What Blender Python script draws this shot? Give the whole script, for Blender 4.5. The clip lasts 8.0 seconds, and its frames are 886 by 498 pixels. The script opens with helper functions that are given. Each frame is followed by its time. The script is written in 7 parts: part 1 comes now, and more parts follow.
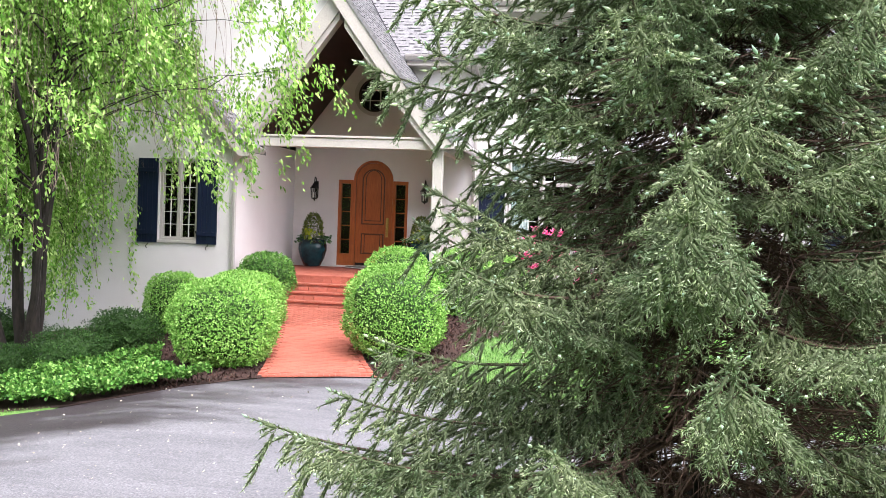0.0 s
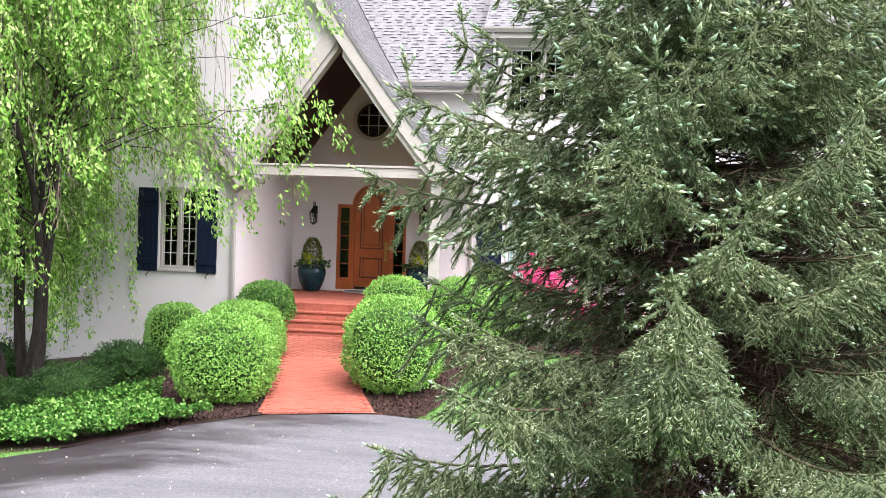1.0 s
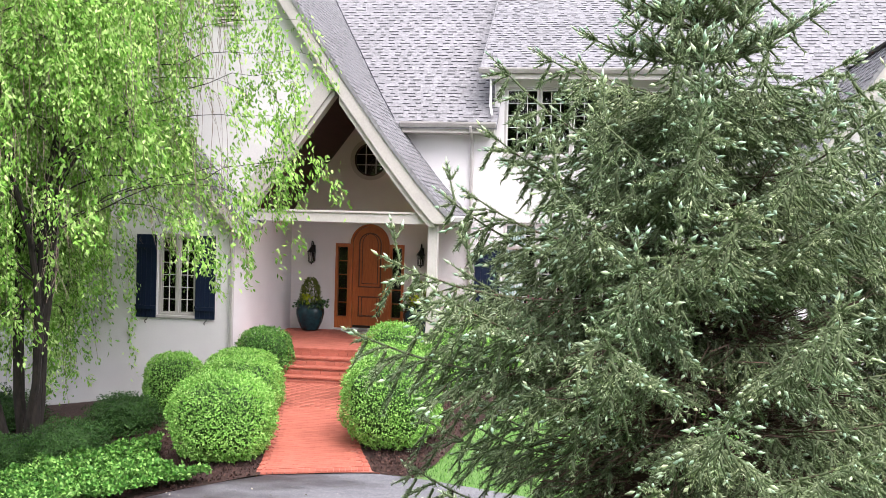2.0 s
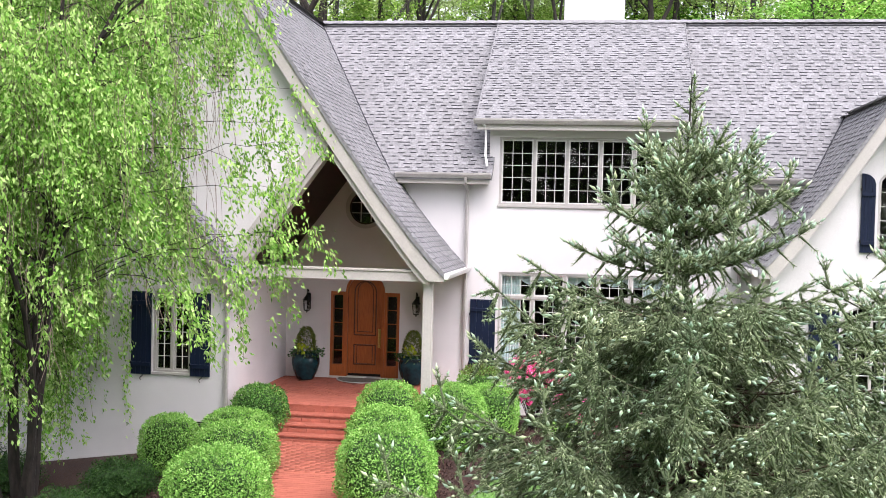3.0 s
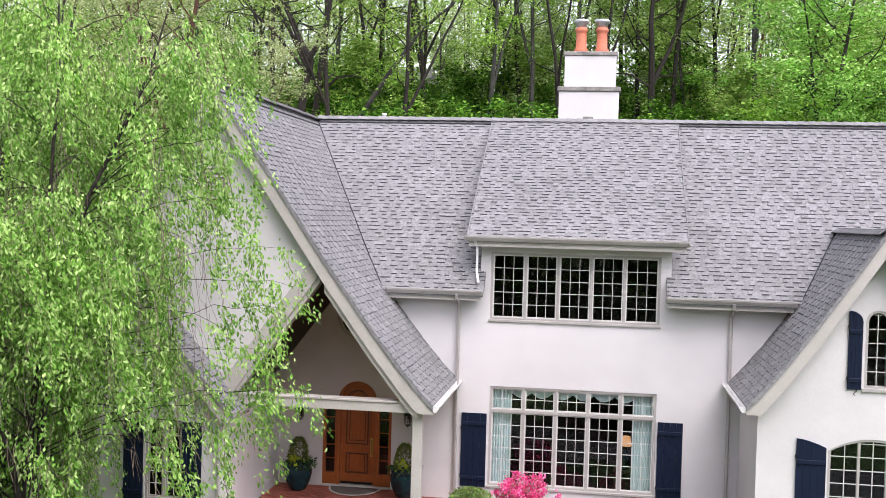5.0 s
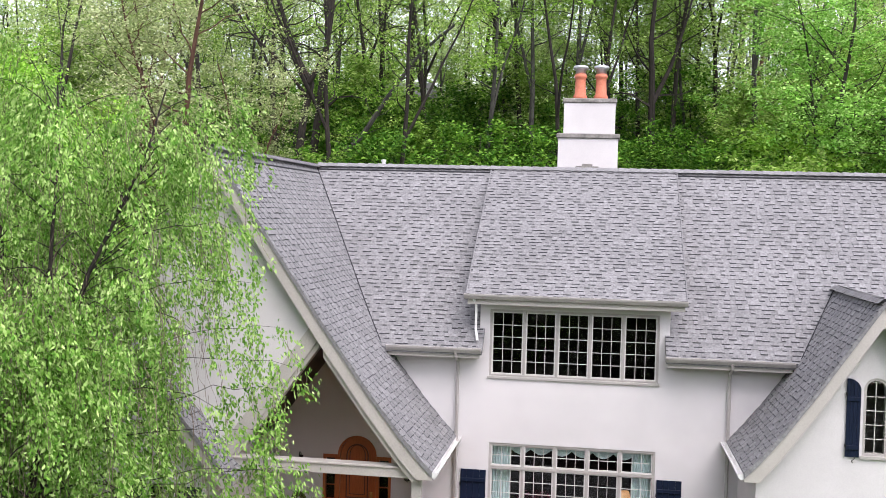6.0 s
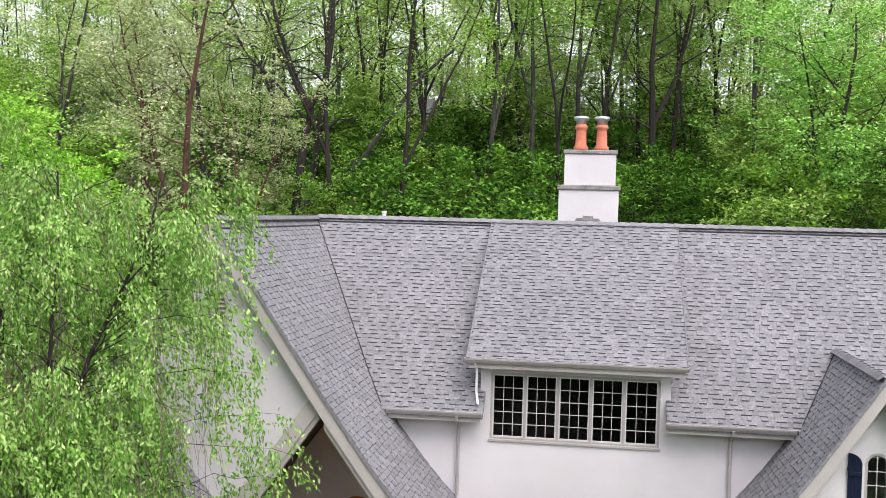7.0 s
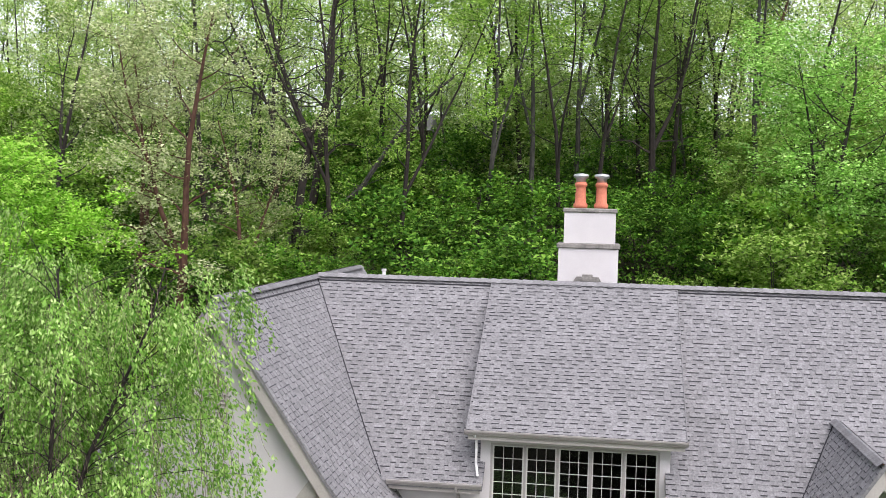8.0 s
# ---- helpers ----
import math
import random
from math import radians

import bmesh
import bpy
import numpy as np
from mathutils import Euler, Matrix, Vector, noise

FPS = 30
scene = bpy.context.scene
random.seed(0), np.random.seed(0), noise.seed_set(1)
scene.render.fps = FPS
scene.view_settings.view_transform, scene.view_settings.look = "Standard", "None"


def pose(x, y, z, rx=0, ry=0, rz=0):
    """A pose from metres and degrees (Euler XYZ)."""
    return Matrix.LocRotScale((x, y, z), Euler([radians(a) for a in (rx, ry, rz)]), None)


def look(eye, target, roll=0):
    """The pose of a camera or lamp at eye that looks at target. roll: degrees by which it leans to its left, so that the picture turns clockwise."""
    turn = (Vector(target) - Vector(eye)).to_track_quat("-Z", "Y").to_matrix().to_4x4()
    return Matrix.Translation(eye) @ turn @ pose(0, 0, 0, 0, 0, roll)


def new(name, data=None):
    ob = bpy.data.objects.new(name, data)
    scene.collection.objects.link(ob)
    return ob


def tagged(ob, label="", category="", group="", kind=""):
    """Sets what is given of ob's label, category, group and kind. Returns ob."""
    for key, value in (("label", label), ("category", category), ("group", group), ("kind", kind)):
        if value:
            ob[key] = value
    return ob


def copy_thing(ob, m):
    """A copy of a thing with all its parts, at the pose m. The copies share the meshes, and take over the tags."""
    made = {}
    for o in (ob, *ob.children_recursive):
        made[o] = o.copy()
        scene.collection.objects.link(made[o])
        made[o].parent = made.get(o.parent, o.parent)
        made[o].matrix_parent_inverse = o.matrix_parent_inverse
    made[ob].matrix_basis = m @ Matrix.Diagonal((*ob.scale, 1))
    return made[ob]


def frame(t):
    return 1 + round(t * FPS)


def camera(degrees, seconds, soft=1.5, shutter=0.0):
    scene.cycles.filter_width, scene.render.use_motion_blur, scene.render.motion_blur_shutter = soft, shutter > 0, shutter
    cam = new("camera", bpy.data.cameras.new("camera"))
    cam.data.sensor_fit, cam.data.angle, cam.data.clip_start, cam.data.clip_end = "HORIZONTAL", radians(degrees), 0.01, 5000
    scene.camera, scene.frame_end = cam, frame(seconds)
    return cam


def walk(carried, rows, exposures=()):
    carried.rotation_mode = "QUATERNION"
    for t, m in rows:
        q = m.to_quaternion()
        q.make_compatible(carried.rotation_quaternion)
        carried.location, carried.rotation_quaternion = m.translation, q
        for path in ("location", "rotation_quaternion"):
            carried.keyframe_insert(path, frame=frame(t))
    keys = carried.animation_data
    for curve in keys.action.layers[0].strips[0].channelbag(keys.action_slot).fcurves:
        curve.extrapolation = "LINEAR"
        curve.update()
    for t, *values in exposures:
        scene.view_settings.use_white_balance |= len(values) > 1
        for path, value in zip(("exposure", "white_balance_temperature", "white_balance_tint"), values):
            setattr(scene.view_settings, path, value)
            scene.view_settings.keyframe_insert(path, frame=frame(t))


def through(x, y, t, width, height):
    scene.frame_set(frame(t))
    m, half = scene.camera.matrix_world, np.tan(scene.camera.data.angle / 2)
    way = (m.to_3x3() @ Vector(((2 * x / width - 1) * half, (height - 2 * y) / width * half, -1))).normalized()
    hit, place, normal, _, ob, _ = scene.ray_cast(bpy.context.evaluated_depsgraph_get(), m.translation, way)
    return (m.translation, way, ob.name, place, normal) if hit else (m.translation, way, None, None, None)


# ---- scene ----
# ---- camera and path ----
cam = camera(46.0, 8.0, soft=0.6)
PATH = [
    (0, (6.445, -25.024, 2.616), (6.15, -23.046, 2.555), 2.1),
    (0.5, (6.423, -25.08, 2.884), (6.13, -23.103, 2.823), 2.0),
    (1, (6.461, -25.162, 3.18), (6.168, -23.185, 3.122), 1.9),
    (1.5, (6.483, -25.194, 3.573), (6.19, -23.217, 3.517), 1.7),
    (2, (6.508, -25.217, 4.08), (6.214, -23.239, 4.027), 1.5),
    (3.5, (6.519, -25.179, 6.011), (6.232, -23.2, 5.957), 1.4),
    (4, (6.687, -25.201, 6.784), (6.392, -23.224, 6.723), 1.4),
    (4.5, (6.773, -25.19, 7.479), (6.475, -23.213, 7.419), 1.5),
    (6, (6.8, -25.185, 9.632), (6.499, -23.208, 9.565), 1.5),
    (6.5, (6.764, -25.145, 10.381), (6.464, -23.168, 10.313), 1.4),
    (7, (6.737, -25.11, 11.205), (6.436, -23.134, 11.134), 1.5),
    (7.5, (6.732, -25.119, 12.089), (6.431, -23.143, 12.016), 1.5),
    (8, (6.697, -25.087, 13.021), (6.396, -23.112, 12.943), 1.5),
]
walk(cam, [(t, look(eye, target, roll)) for t, eye, target, roll in PATH],
     [(0.0, 2.32, 6500, 18), (1.0, 2.22, 6500, 18), (2.0, 2.06, 6500, 18), (3.5, 1.77, 6500, 19), (4.5, 1.59, 6500, 19), (6.5, 1.38, 6500, 18), (8.0, 1.24, 6550, 17)])

# ---- light ----
world = bpy.data.worlds.new("world")
scene.world = world
world.use_nodes = True
wn = world.node_tree
wn.nodes.clear()
sky = wn.nodes.new("ShaderNodeTexSky")
sky.sky_type = "NISHITA"
sky.sun_disc = False
sky.sun_elevation, sky.sun_rotation = radians(58), radians(143)
sky.air_density, sky.dust_density, sky.ozone_density = 1.0, 1.5, 1.0
bg = wn.nodes.new("ShaderNodeBackground")
bg.inputs["Strength"].default_value = 0.15
wo = wn.nodes.new("ShaderNodeOutputWorld")
haze = wn.nodes.new("ShaderNodeHueSaturation")
haze.inputs["Saturation"].default_value = 0.3
wn.links.new(sky.outputs[0], haze.inputs["Color"])
wn.links.new(haze.outputs[0], bg.inputs[0])
wn.links.new(bg.outputs[0], wo.inputs[0])
sun = new("sun", bpy.data.lights.new("sun", "SUN"))
sun.data.energy, sun.data.angle, sun.data.color = 1.2, radians(50), (1.0, 0.985, 0.97)
sun.matrix_world = look((0, 0, 0), (-0.32, 0.42, -0.85))


# ---- materials ----
def nodes_of(name):
    m = bpy.data.materials.new(name)
    m.use_nodes = True
    nt = m.node_tree
    return m, nt, nt.nodes["Principled BSDF"]


def ramp(nt, fac, stops):
    r = nt.nodes.new("ShaderNodeValToRGB")
    while len(r.color_ramp.elements) < len(stops):
        r.color_ramp.elements.new(0.5)
    for e, (p, c) in zip(r.color_ramp.elements, stops):
        e.position, e.color = p, (*c, 1)
    nt.links.new(fac, r.inputs[0])
    return r.outputs[0]


def noise_fac(nt, scale, detail=4, stretch=(1, 1, 1), rough=0.6):
    tc = nt.nodes.new("ShaderNodeTexCoord")
    mp = nt.nodes.new("ShaderNodeMapping")
    mp.inputs["Scale"].default_value = stretch
    n = nt.nodes.new("ShaderNodeTexNoise")
    n.inputs["Scale"].default_value, n.inputs["Detail"].default_value, n.inputs["Roughness"].default_value = scale, detail, rough
    nt.links.new(tc.outputs["Object"], mp.inputs[0])
    nt.links.new(mp.outputs[0], n.inputs["Vector"])
    return n.outputs["Fac"]


def blend(nt, a, b, fac, mode="MULTIPLY"):
    m = nt.nodes.new("ShaderNodeMix")
    m.data_type, m.blend_type = "RGBA", mode
    if isinstance(fac, float):
        m.inputs[0].default_value = fac
    else:
        nt.links.new(fac, m.inputs[0])
    for sock, v in ((m.inputs[6], a), (m.inputs[7], b)):
        if isinstance(v, tuple):
            sock.default_value = (*v, 1)
        else:
            nt.links.new(v, sock)
    return m.outputs[2]


def bump(nt, bsdf, fac, strength, dist=0.01):
    b = nt.nodes.new("ShaderNodeBump")
    b.inputs["Strength"].default_value, b.inputs["Distance"].default_value = strength, dist
    nt.links.new(fac, b.inputs["Height"])
    nt.links.new(b.outputs[0], bsdf.inputs["Normal"])


def surface(name, dark, light, fine=20.0, coarse=0.8, rough=0.8, relief=0.3, dist=0.01, stretch=(1, 1, 1), stain=0.15, metal=0.0, island=0.0, spec=0.4):
    """A two-scale procedural surface: fine grain between two colours, and broad stains over it."""
    m, nt, p = nodes_of(name)
    f = noise_fac(nt, fine, 5, stretch)
    c = ramp(nt, f, [(0.3, dark), (0.7, light)])
    g = noise_fac(nt, coarse, 6)
    k = 1 - stain
    c = blend(nt, c, ramp(nt, g, [(0.35, (k, k, k)), (0.65, (1, 1, 1))]), 1.0)
    if island:
        geo = nt.nodes.new("ShaderNodeNewGeometry")
        obi = nt.nodes.new("ShaderNodeObjectInfo")
        add = nt.nodes.new("ShaderNodeMath")
        add.operation = "ADD"
        fr = nt.nodes.new("ShaderNodeMath")
        fr.operation = "FRACT"
        nt.links.new(geo.outputs["Random Per Island"], add.inputs[0])
        nt.links.new(obi.outputs["Random"], add.inputs[1])
        nt.links.new(add.outputs[0], fr.inputs[0])
        lo = 1 - island
        c = blend(nt, c, ramp(nt, fr.outputs[0], [(0.0, (lo, lo, lo)), (1.0, (1, 1, 1))]), 1.0)
    nt.links.new(c, p.inputs["Base Color"])
    p.inputs["Roughness"].default_value, p.inputs["Metallic"].default_value = rough, metal
    p.inputs["Specular IOR Level"].default_value = spec
    if relief:
        bump(nt, p, f, relief, dist)
    return m


def leaf_mat(name, dark, mid, light, gloss=0.45, through=0.35, patch=0.9, low=(0.72, 0.74, 0.7), high=(1.1, 1.1, 1.0), each=0.0):
    """Leaf colour varies from leaf to leaf; part of the light passes through."""
    m, nt, p = nodes_of(name)
    geo = nt.nodes.new("ShaderNodeNewGeometry")
    c = ramp(nt, geo.outputs["Random Per Island"], [(0.0, dark), (0.5, mid), (1.0, light)])
    g = noise_fac(nt, patch, 3)
    c = blend(nt, c, ramp(nt, g, [(0.35, low), (0.65, high)]), 1.0)
    if each:
        obi = nt.nodes.new("ShaderNodeObjectInfo")
        k = 1 - each
        c = blend(nt, c, ramp(nt, obi.outputs["Random"], [(0.0, (k, k, k)), (0.5, (0.95, 0.92, 1.0)), (1.0, (1.02, 1.05, 0.85))]), 1.0)
    nt.links.new(c, p.inputs["Base Color"])
    p.inputs["Roughness"].default_value = gloss
    p.inputs["Specular IOR Level"].default_value = 0.12
    tr = nt.nodes.new("ShaderNodeBsdfTranslucent")
    nt.links.new(c, tr.inputs["Color"])
    mix = nt.nodes.new("ShaderNodeMixShader")
    mix.inputs[0].default_value = through
    nt.links.new(p.outputs[0], mix.inputs[1])
    nt.links.new(tr.outputs[0], mix.inputs[2])
    nt.links.new(mix.outputs[0], nt.nodes["Material Output"].inputs[0])
    return m


def glass_mat(name):
    m, nt, p = nodes_of(name)
    lw = nt.nodes.new("ShaderNodeLayerWeight")
    lw.inputs["Blend"].default_value = 0.5
    pw = nt.nodes.new("ShaderNodeMath")
    pw.operation = "POWER"
    pw.inputs[1].default_value = 3.5
    nt.links.new(lw.outputs["Facing"], pw.inputs[0])
    fr = nt.nodes.new("ShaderNodeMath")
    fr.operation = "MULTIPLY_ADD"
    fr.inputs[1].default_value, fr.inputs[2].default_value = 0.85, 0.026
    nt.links.new(pw.outputs[0], fr.inputs[0])
    wav = noise_fac(nt, 1.5, 1)
    bp = nt.nodes.new("ShaderNodeBump")
    bp.inputs["Strength"].default_value, bp.inputs["Distance"].default_value = 0.03, 0.02
    nt.links.new(wav, bp.inputs["Height"])
    gl = nt.nodes.new("ShaderNodeBsdfGlossy")
    gl.inputs["Roughness"].default_value = 0.02
    nt.links.new(bp.outputs[0], gl.inputs["Normal"])
    tr = nt.nodes.new("ShaderNodeBsdfTransparent")
    tr.inputs["Color"].default_value = (0.93, 0.95, 0.94, 1)
    mix = nt.nodes.new("ShaderNodeMixShader")
    nt.links.new(fr.outputs[0], mix.inputs[0])
    nt.links.new(tr.outputs[0], mix.inputs[1])
    nt.links.new(gl.outputs[0], mix.inputs[2])
    nt.links.new(mix.outputs[0], nt.nodes["Material Output"].inputs[0])
    return m


STUCCO = surface("stucco", (0.595, 0.57, 0.57), (0.685, 0.655, 0.655), 55, 0.5, 0.9, 0.35, 0.006, stain=0.12)
STUCCO_TAN = surface("stucco_porch", (0.58, 0.54, 0.525), (0.66, 0.615, 0.6), 55, 0.6, 0.9, 0.35, 0.006, stain=0.1)
TRIM = surface("trim_paint", (0.41, 0.38, 0.35), (0.48, 0.45, 0.415), 30, 1.2, 0.55, 0.12, 0.003, stain=0.12)
CASING = surface("window_casing_paint", (0.36, 0.34, 0.32), (0.44, 0.415, 0.39), 30, 2, 0.5, 0.1, 0.002, stain=0.12)
FRAME = surface("window_paint", (0.56, 0.54, 0.52), (0.63, 0.61, 0.59), 30, 2, 0.5, 0.1, 0.002, stain=0.08)
GUTTER = surface("gutter_paint", (0.36, 0.335, 0.315), (0.45, 0.42, 0.4), 25, 1.5, 0.4, 0.08, 0.002, stain=0.2)
WHITE_METAL = surface("white_metal", (0.70, 0.69, 0.68), (0.78, 0.77, 0.76), 25, 2, 0.35, 0.05, 0.002, stain=0.15)
SHINGLE = surface("asphalt_shingle", (0.16, 0.158, 0.162), (0.31, 0.306, 0.314), 18, 0.35, 0.92, 0.5, 0.004, stain=0.14, island=0.24)
# Black cut edge; its colour also carries shadow lines under tabs and ridge caps.
SHINGLE_EDGE_SHADE = surface("asphalt_edge_and_shade", (0.022, 0.022, 0.026), (0.06, 0.06, 0.068), 60, 2, 0.9, 0.2, 0.003)
NAVY = surface("navy_paint", (0.004, 0.008, 0.024), (0.008, 0.015, 0.038), 30, 2, 0.5, 0.15, 0.002, (1, 1, 0.1), stain=0.2, spec=0.2)
DOORWOOD = surface("stained_wood", (0.28, 0.064, 0.015), (0.43, 0.115, 0.029), 14, 1.5, 0.4, 0.15, 0.003, (6, 6, 0.35), stain=0.18)
# Stained moulding wood, darkened in colour for the shade of the panel grooves.
DOORLINE = surface("stained_wood_groove_shade", (0.075, 0.018, 0.006), (0.13, 0.034, 0.011), 14, 1.5, 0.4, 0.15, 0.003, (6, 6, 0.35), stain=0.2)
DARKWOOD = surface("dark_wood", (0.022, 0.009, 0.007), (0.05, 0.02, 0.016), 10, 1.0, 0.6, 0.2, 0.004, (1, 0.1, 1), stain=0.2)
BRICK = surface("red_brick", (0.36, 0.095, 0.062), (0.53, 0.175, 0.122), 60, 0.8, 0.85, 0.4, 0.003, stain=0.22, island=0.2, spec=0.2)
MORTAR = surface("mortar", (0.44, 0.15, 0.11), (0.54, 0.21, 0.155), 60, 1.5, 0.9, 0.4, 0.004, stain=0.2)
def asphalt_mat():
    """Worn asphalt: pale aggregate, streaks along the drive, damp patches with ragged edges."""
    m, nt, p = nodes_of("asphalt")
    f = noise_fac(nt, 42, 7, rough=0.85)
    c = ramp(nt, f, [(0.34, (0.06, 0.06, 0.064)), (0.5, (0.15, 0.148, 0.156)), (0.68, (0.32, 0.315, 0.33))])
    g = noise_fac(nt, 1.3, 7, (0.35, 1.6, 1), 0.65)
    c = blend(nt, c, ramp(nt, g, [(0.34, (0.68, 0.68, 0.7)), (0.62, (1, 1, 1))]), 1.0)
    w = noise_fac(nt, 0.55, 9, (0.6, 1.8, 1), 0.68)
    tc = nt.nodes.new("ShaderNodeTexCoord")
    lee = nt.nodes.new("ShaderNodeVectorMath")
    lee.operation = "DOT_PRODUCT"
    lee.inputs[1].default_value = (0.064, -0.035, 0)
    nt.links.new(tc.outputs["Object"], lee.inputs[0])
    wet = nt.nodes.new("ShaderNodeMath")
    wet.operation = "MULTIPLY_ADD"
    wet.inputs[1].default_value = 1.0
    half = nt.nodes.new("ShaderNodeMath")
    half.operation = "MULTIPLY_ADD"
    half.inputs[1].default_value, half.inputs[2].default_value = 0.55, 0.225
    nt.links.new(w, half.inputs[0])
    nt.links.new(lee.outputs["Value"], wet.inputs[0])
    nt.links.new(half.outputs[0], wet.inputs[2])
    low = nt.nodes.new("ShaderNodeMath")
    low.operation = "SUBTRACT"
    low.inputs[1].default_value = 0.53
    nt.links.new(wet.outputs[0], low.inputs[0])
    w = low.outputs[0]
    damp = ramp(nt, w, [(0.40, (1, 1, 1)), (0.47, (0, 0, 0))])
    c = blend(nt, c, ramp(nt, w, [(0.37, (0.26, 0.21, 0.22)), (0.50, (1, 1, 1))]), 1.0)
    nt.links.new(c, p.inputs["Base Color"])
    r = ramp(nt, damp, [(0.0, (0.76, 0.76, 0.76)), (1.0, (0.5, 0.5, 0.5))])
    nt.links.new(r, p.inputs["Roughness"])
    bump(nt, p, f, 0.7, 0.006)
    return m


ASPHALT = asphalt_mat()
MULCH = surface("bark_mulch", (0.016, 0.007, 0.005), (0.075, 0.034, 0.025), 40, 1.2, 0.9, 1.0, 0.03, stain=0.3)
CHIP = surface("bark_chip", (0.04, 0.019, 0.014), (0.15, 0.075, 0.055), 30, 2, 0.85, 0.3, 0.004, stain=0.2, island=0.75)
GRASS = surface("lawn", (0.06, 0.14, 0.028), (0.14, 0.27, 0.06), 35, 0.6, 0.9, 0.6, 0.03, stain=0.2)
# Leaf litter, its colour darkened for the shade under the trees.
FLOORSOIL = surface("wood_floor_litter", (0.022, 0.02, 0.011), (0.055, 0.055, 0.022), 3, 0.15, 0.95, 0.8, 0.1, stain=0.35)
BARK = surface("bark", (0.012, 0.010, 0.008), (0.055, 0.046, 0.038), 12, 1.0, 0.9, 0.8, 0.02, (1, 1, 0.25), stain=0.3)
BARK_WEEP = surface("dark_bark", (0.010, 0.008, 0.007), (0.042, 0.032, 0.026), 12, 1.0, 0.9, 0.8, 0.02, (1, 1, 0.25), stain=0.3)
TWIG_WEEP = surface("pale_twig", (0.09, 0.065, 0.045), (0.22, 0.17, 0.13), 20, 2, 0.85, 0.2, 0.004)
BARK_RED = surface("reddish_bark", (0.06, 0.025, 0.017), (0.16, 0.08, 0.055), 9, 1.0, 0.9, 0.8, 0.02, (1, 1, 0.3), stain=0.3)
BARK_GREY = surface("grey_bark", (0.022, 0.021, 0.018), (0.10, 0.095, 0.082), 9, 1.0, 0.9, 0.8, 0.02, (1, 1, 0.25), stain=0.4)
TERRA = surface("terracotta", (0.50, 0.15, 0.085), (0.62, 0.21, 0.13), 20, 3, 0.75, 0.2, 0.003, stain=0.2)
CONCRETE = surface("weathered_concrete", (0.20, 0.19, 0.175), (0.38, 0.36, 0.33), 14, 3, 0.9, 0.4, 0.005, stain=0.45)
GLAZE = surface("teal_glaze", (0.003, 0.016, 0.022), (0.008, 0.045, 0.055), 8, 3, 0.22, 0.15, 0.004, stain=0.2, spec=0.4)
IRON = surface("black_iron", (0.010, 0.009, 0.009), (0.022, 0.020, 0.019), 30, 3, 0.45, 0.1, 0.002, metal=0.6)
BRASS = surface("brass", (0.42, 0.27, 0.08), (0.6, 0.42, 0.15), 30, 3, 0.3, 0.05, 0.002, metal=1.0)
STEEL = surface("galvanised_steel", (0.45, 0.46, 0.46), (0.65, 0.66, 0.66), 20, 3, 0.35, 0.05, 0.002, metal=0.9)
CURTAIN = surface("pale_curtain", (0.5, 0.62, 0.63), (0.64, 0.75, 0.76), 10, 2, 0.9, 0.1, 0.004, stain=0.1)
# Near-black stand-in for unlit rooms: the gloom is in the colour.
ROOM = surface("room_gloom", (0.02, 0.017, 0.017), (0.034, 0.03, 0.029), 10, 1, 0.9, 0.05, 0.004)
MAT = surface("doormat_fibre", (0.09, 0.075, 0.06), (0.20, 0.17, 0.15), 60, 3, 0.95, 0.6, 0.006)
MATEDGE = surface("doormat_border", (0.5, 0.48, 0.45), (0.62, 0.6, 0.57), 60, 3, 0.9, 0.3, 0.004)
GLASS = glass_mat("window_glass")
FOLIAGE_WEEP = leaf_mat("weeping_leaf", (0.085, 0.245, 0.025), (0.28, 0.5, 0.1), (0.58, 0.75, 0.31), 0.4, 0.36, 1.4, (0.56, 0.62, 0.5), (1.14, 1.14, 1.1))
FOLIAGE_BOX = leaf_mat("boxwood_leaf", (0.09, 0.25, 0.035), (0.24, 0.5, 0.1), (0.40, 0.63, 0.2), 0.4, 0.12)
FOLIAGE_DARK = leaf_mat("dark_shrub_leaf", (0.016, 0.05, 0.015), (0.038, 0.095, 0.026), (0.08, 0.16, 0.045), 0.35, 0.2)
FOLIAGE_IVY = leaf_mat("ivy_leaf", (0.025, 0.09, 0.016), (0.10, 0.27, 0.05), (0.3, 0.5, 0.15), 0.35, 0.12, 3.0, (0.6, 0.66, 0.6))
FOLIAGE_WOOD = leaf_mat("spring_leaf", (0.11, 0.28, 0.025), (0.3, 0.52, 0.08), (0.57, 0.75, 0.24), 0.6, 0.4, each=0.4)
FOLIAGE_FRESH = leaf_mat("fresh_leaf", (0.14, 0.38, 0.02), (0.3, 0.6, 0.06), (0.58, 0.84, 0.2), 0.6, 0.35, 0.5)
FOLIAGE_AIRY = leaf_mat("thin_spring_leaf", (0.26, 0.42, 0.1), (0.44, 0.6, 0.2), (0.66, 0.78, 0.4), 0.6, 0.4, each=0.3)
FOLIAGE_MINT = leaf_mat("cool_green_leaf", (0.12, 0.33, 0.035), (0.28, 0.56, 0.1), (0.54, 0.8, 0.28), 0.6, 0.3, 0.5)
# Green leaf darkened in colour to stand for shade below the canopy.
FOLIAGE_SHADED = leaf_mat("shaded_leaf", (0.03, 0.1, 0.01), (0.09, 0.25, 0.025), (0.28, 0.5, 0.08), 0.6, 0.25, 0.4, (0.5, 0.55, 0.5), (1.15, 1.15, 1.0), each=0.3)
